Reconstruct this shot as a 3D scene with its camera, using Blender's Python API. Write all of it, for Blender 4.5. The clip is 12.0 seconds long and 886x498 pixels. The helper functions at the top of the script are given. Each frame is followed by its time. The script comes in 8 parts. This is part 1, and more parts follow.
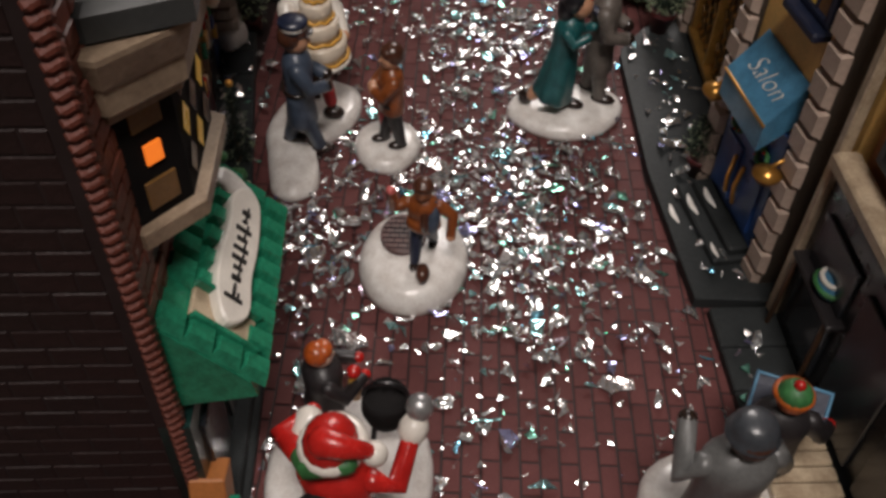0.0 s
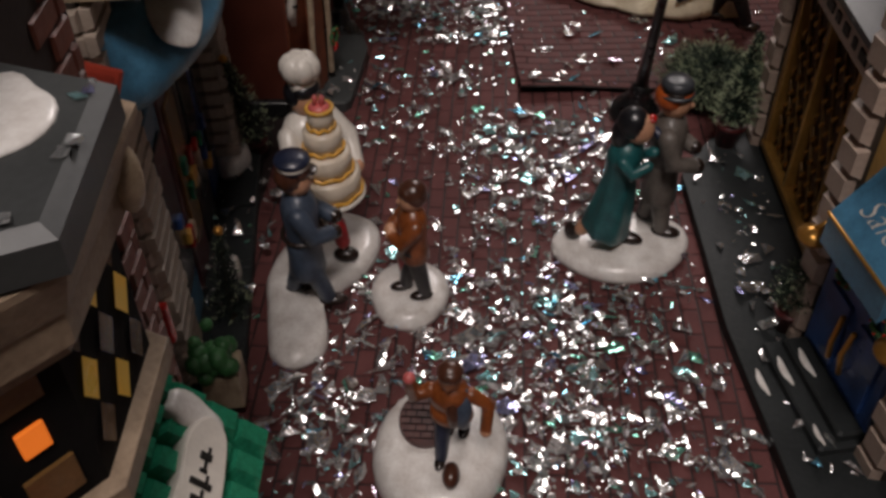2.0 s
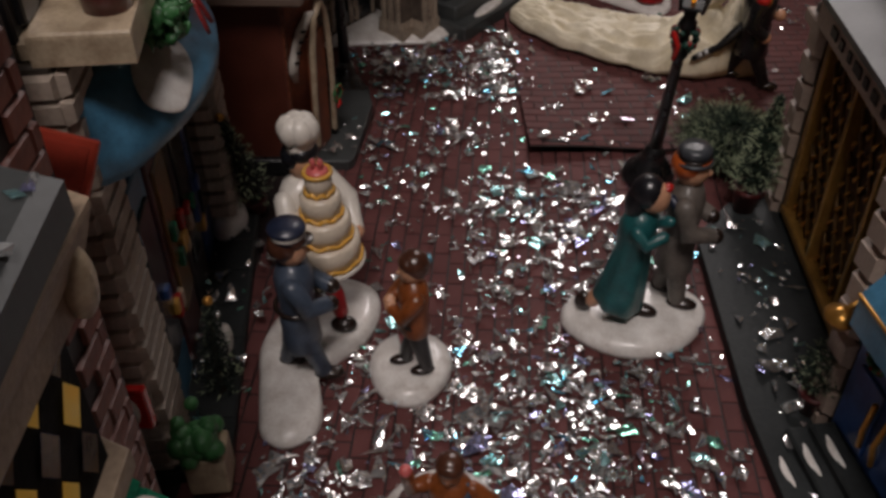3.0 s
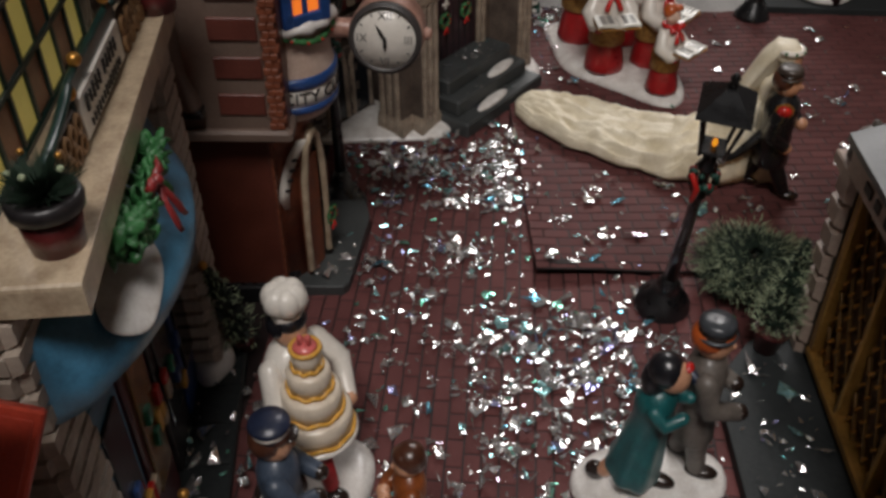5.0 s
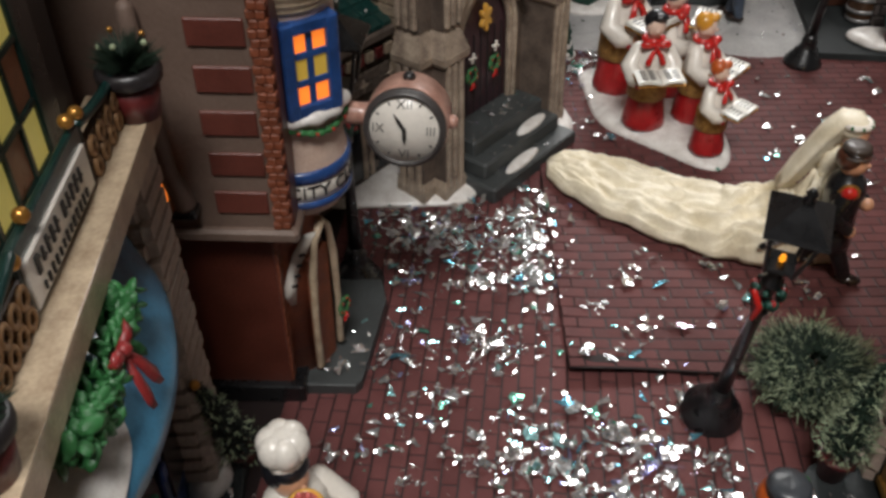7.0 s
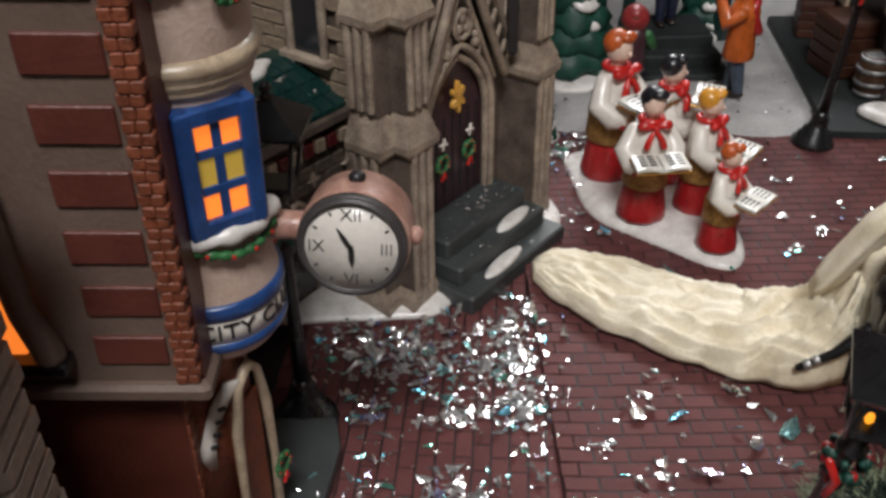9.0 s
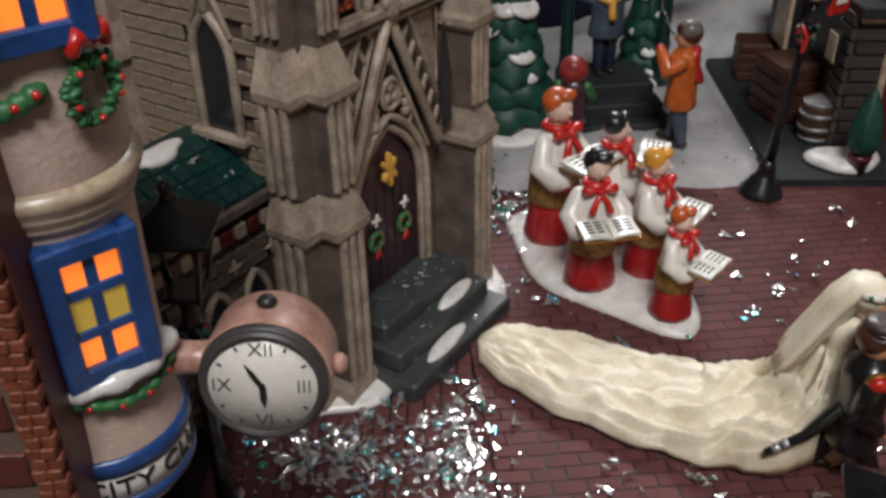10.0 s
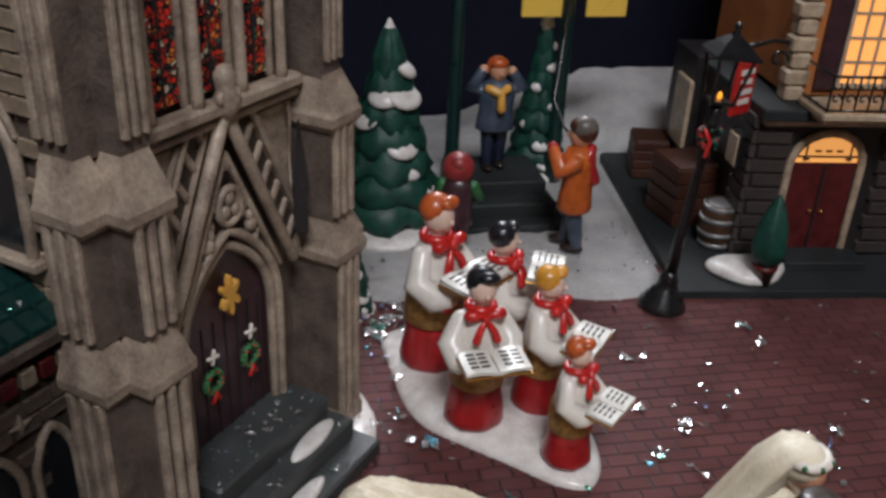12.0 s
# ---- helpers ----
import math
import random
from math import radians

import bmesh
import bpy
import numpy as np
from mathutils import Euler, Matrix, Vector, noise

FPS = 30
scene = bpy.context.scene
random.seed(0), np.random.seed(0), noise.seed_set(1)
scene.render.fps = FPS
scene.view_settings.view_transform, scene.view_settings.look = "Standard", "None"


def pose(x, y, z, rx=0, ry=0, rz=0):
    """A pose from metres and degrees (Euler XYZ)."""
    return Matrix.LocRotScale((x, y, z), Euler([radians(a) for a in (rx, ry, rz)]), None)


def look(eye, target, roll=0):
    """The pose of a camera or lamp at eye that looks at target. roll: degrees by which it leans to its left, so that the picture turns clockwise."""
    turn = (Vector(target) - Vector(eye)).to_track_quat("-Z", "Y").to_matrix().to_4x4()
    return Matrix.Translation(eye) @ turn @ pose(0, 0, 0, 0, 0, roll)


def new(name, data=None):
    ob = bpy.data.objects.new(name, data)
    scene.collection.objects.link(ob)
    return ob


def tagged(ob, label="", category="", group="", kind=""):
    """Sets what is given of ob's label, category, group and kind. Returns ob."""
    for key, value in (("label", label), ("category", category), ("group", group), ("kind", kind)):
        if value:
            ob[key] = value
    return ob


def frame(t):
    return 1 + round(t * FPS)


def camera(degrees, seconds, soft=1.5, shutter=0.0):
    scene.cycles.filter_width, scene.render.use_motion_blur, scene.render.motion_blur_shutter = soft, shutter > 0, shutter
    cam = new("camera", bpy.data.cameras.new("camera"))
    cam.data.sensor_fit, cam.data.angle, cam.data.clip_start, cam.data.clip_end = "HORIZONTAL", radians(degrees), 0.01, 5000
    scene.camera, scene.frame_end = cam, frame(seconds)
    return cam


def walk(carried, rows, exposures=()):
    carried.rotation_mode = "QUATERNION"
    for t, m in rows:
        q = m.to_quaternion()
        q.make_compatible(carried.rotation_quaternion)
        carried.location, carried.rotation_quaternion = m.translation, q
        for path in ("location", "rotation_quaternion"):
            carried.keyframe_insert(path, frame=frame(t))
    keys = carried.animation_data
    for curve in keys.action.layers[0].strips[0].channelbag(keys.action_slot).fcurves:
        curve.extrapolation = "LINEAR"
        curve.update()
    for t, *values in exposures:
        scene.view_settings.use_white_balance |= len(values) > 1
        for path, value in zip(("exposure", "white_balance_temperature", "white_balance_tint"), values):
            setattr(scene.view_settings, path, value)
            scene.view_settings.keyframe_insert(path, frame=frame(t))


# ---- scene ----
cam = camera(51.9, 12.0, soft=3.1)
PATH = [
    (0, (0.05275, 0.04668, 0.25650), (0.04885, 0.73978, -0.46433), 2.07),
    (0.5, (0.05609, 0.06478, 0.25592), (0.04647, 0.76386, -0.45907), 2.42),
    (1, (0.05673, 0.08114, 0.25182), (0.02592, 0.79846, -0.44425), 1.29),
    (1.5, (0.05419, 0.09552, 0.23774), (0.01849, 0.83187, -0.43792), 1.14),
    (2, (0.05291, 0.11690, 0.23573), (0.00503, 0.86006, -0.43167), -0.92),
    (2.5, (0.05417, 0.12789, 0.23046), (-0.00183, 0.88916, -0.41555), -0.91),
    (4.3, (0.05101, 0.16476, 0.24340), (-0.00973, 0.94584, -0.37807), -0.51),
    (4.5, (0.05230, 0.17085, 0.24622), (-0.00880, 0.95228, -0.37477), -0.54),
    (5, (0.05169, 0.18641, 0.25517), (-0.01220, 0.96769, -0.36574), -0.70),
    (5.5, (0.05472, 0.20134, 0.26464), (-0.01281, 0.99012, -0.34631), -0.89),
    (6, (0.05043, 0.21450, 0.26099), (-0.01571, 0.99939, -0.35510), -0.64),
    (6.5, (0.05129, 0.22786, 0.25807), (-0.00933, 0.99292, -0.38303), -0.59),
    (7, (0.04670, 0.23873, 0.26038), (-0.04102, 1.01764, -0.36058), -0.97),
    (7.2, (0.04741, 0.24702, 0.25889), (-0.04495, 1.03054, -0.35556), -0.81),
    (8.8, (0.04520, 0.29925, 0.23200), (-0.02836, 1.12509, -0.32708), -0.90),
    (9, (0.04304, 0.30568, 0.23133), (-0.02200, 1.13493, -0.32375), -0.83),
    (9.5, (0.04800, 0.32582, 0.22706), (0.02947, 1.16267, -0.32005), -0.85),
    (10, (0.04588, 0.33922, 0.23253), (0.03739, 1.18926, -0.29412), -1.22),
    (10.5, (0.05335, 0.36402, 0.23024), (0.08719, 1.22623, -0.27519), -0.50),
    (11, (0.05589, 0.37610, 0.22308), (0.12986, 1.24490, -0.26654), 0.76),
    (11.5, (0.06436, 0.39130, 0.22191), (0.16884, 1.26847, -0.24677), 2.34),
    (12, (0.05951, 0.39922, 0.22153), (0.16441, 1.28240, -0.23561), 2.74),
]
EXPOSURES = [(0, -0.23, 6750, 14), (0.5, -0.32, 6800, 16), (1, -0.46, 6800, 16), (1.5, -0.58, 6780, 16), (2, -0.68, 6750, 17), (2.7, -0.74, 6700, 17), (4.3, -0.78, 6600, 16), (4.6, -0.70, 6600, 15), (5, -0.34, 6450, 11), (5.5, -0.03, 6400, 10), (6.5, 0.25, 6350, 8), (7.2, 0.33, 6300, 8), (8.8, 0.38, 6150, 9), (9.6, 0.34, 6110, 9), (10, 0.30, 6100, 9), (10.8, 0.24, 6050, 9), (11.5, 0.20, 5950, 10), (12, 0.17, 5900, 11)]
walk(cam, [(t, look(eye, target, roll)) for t, eye, target, roll in PATH], EXPOSURES)

# ---------- room light ----------
world = bpy.data.worlds.new("room_dusk")
scene.world = world
world.use_nodes = True
wbg = world.node_tree.nodes["Background"]
wbg.inputs["Color"].default_value = (1.0, 0.92, 0.86, 1)
wbg.inputs["Strength"].default_value = 0.05
AHEAD, BEHIND = 49.0, 33.0


def ceiling_spot(name, place, target, power, size, tone):
    data = bpy.data.lights.new(name, "AREA")
    data.shape, data.size, data.energy, data.color = "DISK", size, power, tone
    ob = new(name, data)
    ob.matrix_world = look(place, target)
    return ob


ceiling_spot("lamp_light_ahead", (0.32, 2.20, 1.60), (0.08, 0.45, 0), AHEAD, 0.85, (1.0, 0.965, 0.94))
ceiling_spot("lamp_light_behind", (0.08, -0.35, 1.60), (0.1, 0.5, 0), BEHIND, 0.6, (1.0, 0.955, 0.915))


# ---------- materials ----------
def material(name, colour, rough=0.4, metal=0.0, var=0.25, scale=60.0, fine=700.0, bump=0.15, coat=0.0, second=None, spread=0.5, random=0.0, emit=0.0):
    """Paint, glaze or plaster: two scales of colour change, a fine relief, and a tone that differs from piece to piece."""
    m = bpy.data.materials.new(name)
    m.use_nodes = True
    nt = m.node_tree
    b = nt.nodes["Principled BSDF"]
    b.inputs["Roughness"].default_value, b.inputs["Metallic"].default_value = rough, metal
    b.inputs["Coat Weight"].default_value, b.inputs["Coat Roughness"].default_value = coat, 0.12
    co = nt.nodes.new("ShaderNodeTexCoord")
    n1, n2 = nt.nodes.new("ShaderNodeTexNoise"), nt.nodes.new("ShaderNodeTexNoise")
    for n, s, d in ((n1, scale, 3), (n2, fine, 4)):
        n.inputs["Scale"].default_value, n.inputs["Detail"].default_value = s, d
        nt.links.new(co.outputs["Object"], n.inputs["Vector"])
    ramp = nt.nodes.new("ShaderNodeValToRGB")
    dark = tuple(c * (1 - var) for c in colour)
    light = tuple(min(1.0, c * (1 + var * 0.6)) for c in colour)
    ramp.color_ramp.elements[0].position, ramp.color_ramp.elements[0].color = 0.5 - spread * 0.4, (*(second or dark), 1)
    ramp.color_ramp.elements[1].position, ramp.color_ramp.elements[1].color = 0.5 + spread * 0.4, (*light, 1)
    mixer = nt.nodes.new("ShaderNodeMath")
    mixer.operation = "MULTIPLY_ADD"
    mixer.inputs[1].default_value = 0.35
    half = nt.nodes.new("ShaderNodeMath")
    half.operation = "MULTIPLY"
    half.inputs[1].default_value = 0.65
    nt.links.new(n1.outputs["Fac"], half.inputs[0])
    nt.links.new(n2.outputs["Fac"], mixer.inputs[0])
    nt.links.new(half.outputs[0], mixer.inputs[2])
    nt.links.new(mixer.outputs[0], ramp.inputs["Fac"])
    tone = ramp.outputs["Color"]
    if random:
        info = nt.nodes.new("ShaderNodeObjectInfo")
        isl = nt.nodes.new("ShaderNodeNewGeometry")
        both = nt.nodes.new("ShaderNodeMath")
        both.operation = "ADD"
        nt.links.new(info.outputs["Random"], both.inputs[0])
        nt.links.new(isl.outputs["Random Per Island"], both.inputs[1])
        rng = nt.nodes.new("ShaderNodeMapRange")
        rng.inputs["From Max"].default_value = 2.0
        rng.inputs["To Min"].default_value, rng.inputs["To Max"].default_value = 1 - random, 1 + random
        nt.links.new(both.outputs[0], rng.inputs["Value"])
        mul = nt.nodes.new("ShaderNodeVectorMath")
        mul.operation = "SCALE"
        nt.links.new(tone, mul.inputs[0])
        nt.links.new(rng.outputs["Result"], mul.inputs["Scale"])
        tone = mul.outputs["Vector"]
    nt.links.new(tone, b.inputs["Base Color"])
    rr = nt.nodes.new("ShaderNodeMapRange")
    rr.inputs["To Min"].default_value, rr.inputs["To Max"].default_value = rough * 0.75, min(1, rough * 1.3)
    nt.links.new(n1.outputs["Fac"], rr.inputs["Value"])
    nt.links.new(rr.outputs["Result"], b.inputs["Roughness"])
    if bump:
        bm_ = nt.nodes.new("ShaderNodeBump")
        bm_.inputs["Strength"].default_value, bm_.inputs["Distance"].default_value = bump, 0.0006
        nt.links.new(n2.outputs["Fac"], bm_.inputs["Height"])
        nt.links.new(bm_.outputs["Normal"], b.inputs["Normal"])
    if emit:
        b.inputs["Emission Color"].default_value, b.inputs["Emission Strength"].default_value = (*colour, 1), emit
    return m


def glaze(name, colour, rough=0.28, var=0.18, grain=0.22, **k):
    return material(name, colour, rough=rough, var=var * 1.5, scale=170, fine=1000, bump=grain, coat=0.25, **k)


BRICK_MAT = material("vinyl_brick", (0.124, 0.048, 0.046), 0.46, var=0.3, scale=40, fine=1500, bump=0.2, random=0.2)
ROOF_GLOSS = 0.40
BRICK_MAT.node_tree.nodes["Principled BSDF"].inputs["Specular IOR Level"].default_value = 0.05
MORTAR = material("vinyl_joint", (0.016, 0.0075, 0.0072), 0.6, var=0.3)
SNOW = glaze("snow_glaze", (0.71, 0.69, 0.66), 0.34, grain=0.06, second=(0.54, 0.49, 0.45))
COTTON = material("snow_cotton", (0.40, 0.39, 0.38), 0.9, var=0.25, scale=60, fine=500, bump=1.0)
SLATE = material("grey_slab", (0.02772, 0.03102, 0.03168), 0.50, var=0.4, scale=45, fine=600, bump=0.3, random=0.12)
ROOF = material("slate_roof", (0.05084, 0.05412, 0.05412), 0.42, var=0.3, scale=40, bump=0.05)
ROOF.node_tree.nodes["Principled BSDF"].inputs["Specular IOR Level"].default_value = ROOF_GLOSS
WORNSLATE = material("worn_slate", (0.048, 0.052, 0.052), 0.5, var=0.35, scale=60, fine=600, bump=0.3)
SLATE.node_tree.nodes["Principled BSDF"].inputs["Specular IOR Level"].default_value = 0.16
GREEN = glaze("green_tile", (0.015, 0.21, 0.115), 0.2, var=0.35)
CREAM = glaze("cream_trim", (0.50, 0.40, 0.28), 0.35, second=(0.28, 0.20, 0.13))
TAN = material("tan_wall", (0.155, 0.106, 0.083), 0.55, var=0.2, scale=35, fine=900, bump=0.3, second=(0.115, 0.074, 0.056))
TURRETWALL = material("turret_plaster", (0.63, 0.49, 0.41), 0.5, var=0.15, scale=45, fine=900, bump=0.4, second=(0.46, 0.32, 0.25))
MATTEBLACK = material("matte_black", (0.012, 0.011, 0.011), 0.85, var=0.3, bump=0.2)
MATTEBLACK.node_tree.nodes["Principled BSDF"].inputs["Specular IOR Level"].default_value = 0.1
STRIPE = material("brown_stripe", (0.12, 0.032, 0.022), 0.45, var=0.35, bump=0.3)
RUST = material("rust_brick", (0.22, 0.060, 0.026), 0.55, var=0.5, scale=150, fine=800, bump=0.6, random=0.2)
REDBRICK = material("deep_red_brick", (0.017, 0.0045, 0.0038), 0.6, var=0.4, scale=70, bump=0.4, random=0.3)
CLUBBRICK = material("club_red_wall", (0.098, 0.024, 0.014), 0.45, var=0.35, scale=60, fine=800, bump=0.3)
WORNCREAM = material("worn_cream", (0.37, 0.275, 0.19), 0.45, var=0.3, scale=90, fine=800, bump=0.3, second=(0.20, 0.14, 0.095), spread=0.5)
TERRAPANE = glaze("terracotta_pane", (0.46, 0.20, 0.11), 0.3)
FRETWORK = material("tan_fretwork", (0.30, 0.165, 0.075), 0.45, metal=0.2, var=0.4, scale=150, bump=0.3)
ROPE = material("rope_brick", (0.135, 0.034, 0.021), 0.5, var=0.35, scale=140, fine=900, bump=0.4)
ROSE = material("rose_brick", (0.20, 0.060, 0.040), 0.5, var=0.35, scale=110, fine=700, bump=0.4, random=0.2)
BLUE = glaze("blue_paint", (0.01875, 0.06375, 0.2175), 0.3, var=0.3)
AWNING = glaze("blue_awning", (0.065, 0.22, 0.36), 0.35, var=0.25)
BLACK = glaze("black_paint", (0.009, 0.009, 0.010), 0.28, var=0.3, grain=0.06)
BEZEL = material("bezel_grey", (0.055, 0.048, 0.046), 0.4, var=0.3)
CHARCOAL = material("charcoal_door", (0.02, 0.017, 0.018), 0.4, var=0.4)
WHITE = glaze("white_paint", (0.74, 0.69, 0.62), 0.3, var=0.08)
GOLD = material("gold_paint", (0.55, 0.27, 0.06), 0.3, metal=0.75, var=0.3, bump=0.1)
OLDBRASS = material("old_brass", (0.17, 0.085, 0.022), 0.4, metal=0.3, var=0.4, scale=90, bump=0.3)
BRASS = material("lattice_gold", (0.40, 0.21, 0.05), 0.35, metal=0.35, var=0.45, scale=90, bump=0.3)
BROWNWOOD = material("brown_panel", (0.06, 0.028, 0.012), 0.45, var=0.5, scale=80, bump=0.4)
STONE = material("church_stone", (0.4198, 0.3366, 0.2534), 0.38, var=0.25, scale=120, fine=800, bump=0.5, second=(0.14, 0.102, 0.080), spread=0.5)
# dark wash tone; behind the church ribs it also carries the shade of the recesses
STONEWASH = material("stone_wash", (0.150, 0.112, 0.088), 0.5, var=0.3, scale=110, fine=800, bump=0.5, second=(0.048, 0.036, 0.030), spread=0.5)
CHBRICK = material("church_brick", (0.33, 0.25, 0.175), 0.5, var=0.2, scale=110, fine=700, bump=0.4, second=(0.17, 0.13, 0.09), random=0.12, spread=0.5)
CHJOINT = material("church_joint", (0.045, 0.032, 0.022), 0.7, var=0.3)
GREYBRICK = material("grey_quoin", (0.4875, 0.3981, 0.325), 0.5, var=0.4, scale=90, bump=0.5, random=0.16)
PINKBRICK = material("pink_quoin", (0.50, 0.38, 0.31), 0.5, var=0.25, scale=90, bump=0.4, random=0.1)
DARKSTONE = material("dark_slate_stone", (0.050, 0.040, 0.036), 0.5, var=0.4, scale=120, fine=800, bump=0.5, random=0.25)
MUSTARD = material("mustard_wall", (0.74, 0.44, 0.14), 0.5, var=0.3, scale=60, bump=0.3)
ORANGEWALL = material("orange_wall", (0.45, 0.16, 0.045), 0.5, var=0.3, scale=60, bump=0.3)
LATTICEBACK = material("amber_brown_panel", (0.105, 0.046, 0.016), 0.4, var=0.5, scale=80, bump=0.4)
PLUM = glaze("plum_door", (0.045, 0.018, 0.024), 0.35, var=0.4)
MAROON = glaze("maroon_door", (0.09, 0.012, 0.012), 0.35, var=0.3)
LEAF = material("painted_leaf", (0.035, 0.15, 0.045), 0.45, var=0.5, scale=200, bump=0.4)
FIR = material("fir_green", (0.007, 0.056, 0.038), 0.5, var=0.5, scale=160, fine=700, bump=0.5)
BRISTLE = material("flocked_bristle", (0.012, 0.031, 0.016), 0.7, var=0.5, random=0.4)
DARKBRISTLE = material("dark_bristle", (0.010, 0.018, 0.013), 0.6, var=0.5, random=0.4)
FROST = material("frosted_bristle", (0.29, 0.34, 0.21), 0.8, var=0.3, random=0.3)
RED = glaze("red_paint", (0.50, 0.018, 0.014), 0.25, var=0.2)
SIGNRED = glaze("sign_red", (0.72, 0.085, 0.045), 0.3, var=0.15)
CRIMSON = glaze("crimson_robe", (0.36, 0.014, 0.016), 0.3, var=0.3)
TERRACOTTA = glaze("pink_terracotta", (0.47, 0.28, 0.22), 0.4, var=0.25, second=(0.24, 0.11, 0.08))
SKIN = glaze("painted_flesh", (0.58, 0.30, 0.18), 0.35, var=0.1)
PALESKIN = glaze("pale_flesh", (0.72, 0.52, 0.42), 0.3, var=0.06)
BROWNSKIN = glaze("brown_flesh", (0.24, 0.09, 0.04), 0.35, var=0.15)
HAIRBLACK = glaze("black_hair", (0.010, 0.010, 0.013), 0.3)
HAIRBROWN = glaze("brown_hair", (0.075, 0.026, 0.014), 0.3, var=0.3)
HAIRRED = glaze("red_hair", (0.46, 0.09, 0.015), 0.35, var=0.35)
HAIRGOLD = glaze("yellow_hair", (0.66, 0.30, 0.03), 0.35, var=0.25)
NAVY = glaze("navy_cloth", (0.014, 0.020, 0.045), 0.4, var=0.3)
DENIM = glaze("slate_blue_cloth", (0.052, 0.072, 0.108), 0.45, var=0.3)
TEAL = glaze("teal_cloth", (0.0096, 0.099, 0.1026), 0.4, var=0.3)
MOULDEDROAD = glaze("moulded_road", (0.085, 0.030, 0.026), 0.35, var=0.3)
BROWNHAT = glaze("brown_hat", (0.052, 0.036, 0.028), 0.5, var=0.3)
SLATECAP = glaze("slate_cap", (0.045, 0.050, 0.058), 0.35, var=0.25)
DULLRED = glaze("dull_crimson", (0.26, 0.022, 0.022), 0.45, var=0.3)
TWEED = glaze("grey_tweed", (0.125, 0.105, 0.09), 0.5, var=0.3)
GREYCOAT = glaze("grey_coat", (0.125, 0.125, 0.122), 0.4, var=0.25)
RUSTCOAT = glaze("rust_coat", (0.24, 0.062, 0.014), 0.38, var=0.35)
ORANGECOAT = glaze("orange_coat", (0.52, 0.11, 0.014), 0.4, var=0.3)
SHOE = glaze("dark_shoe", (0.022, 0.013, 0.010), 0.25)
IVORY = material("ivory_gown", (0.82, 0.75, 0.60), 0.42, var=0.12, scale=90, fine=800, bump=0.25, second=(0.62, 0.53, 0.36))
WICKER = material("gold_lace", (0.42, 0.235, 0.065), 0.4, metal=0.35, var=0.6, scale=420, fine=1200, bump=0.8, second=(0.14, 0.06, 0.015))
PINK = glaze("pink_icing", (0.68, 0.15, 0.14), 0.35)
ICING = glaze("cake_icing", (0.70, 0.60, 0.48), 0.3, var=0.1)
YELLOW = glaze("yellow_icing", (0.68, 0.36, 0.06), 0.35)
INK = material("ink", (0.012, 0.011, 0.010), 0.5, var=0.2, bump=0)
PAGE = glaze("page_paint", (0.72, 0.70, 0.63), 0.35, var=0.06)
DARKGREEN = glaze("dark_green_paint", (0.006, 0.030, 0.026), 0.3, var=0.3)
PEWTER = material("barrel_band", (0.42, 0.42, 0.42), 0.35, metal=0.7, var=0.3)
CRATEWOOD = material("crate_wood", (0.066, 0.0216, 0.0108), 0.5, var=0.5, scale=60, bump=0.5)
LITORANGE = material("lit_orange_pane", (1.0, 0.22, 0.025), 0.3, var=0.05, bump=0, emit=0.75)
LITYELLOW = material("lit_yellow_pane", (0.62, 0.40, 0.06), 0.3, var=0.05, bump=0, emit=0.16)
LITCREAM = material("lit_cream_pane", (1.0, 0.42, 0.10), 0.3, var=0.05, bump=0, emit=0.65)
AMBER = material("lamp_amber", (1.0, 0.36, 0.02), 0.3, var=0.05, bump=0, emit=1.0)
# painted yellow panes; the weak emission only brightens them, no lamp behind
LEMONPANE = material("lemon_pane", (0.72, 0.58, 0.15), 0.3, var=0.08, bump=0, emit=0.20)
DULLPANE = glaze("dull_pane", (0.20, 0.105, 0.035), 0.2)
DARKPANE = glaze("dark_pane", (0.018, 0.02, 0.024), 0.12)


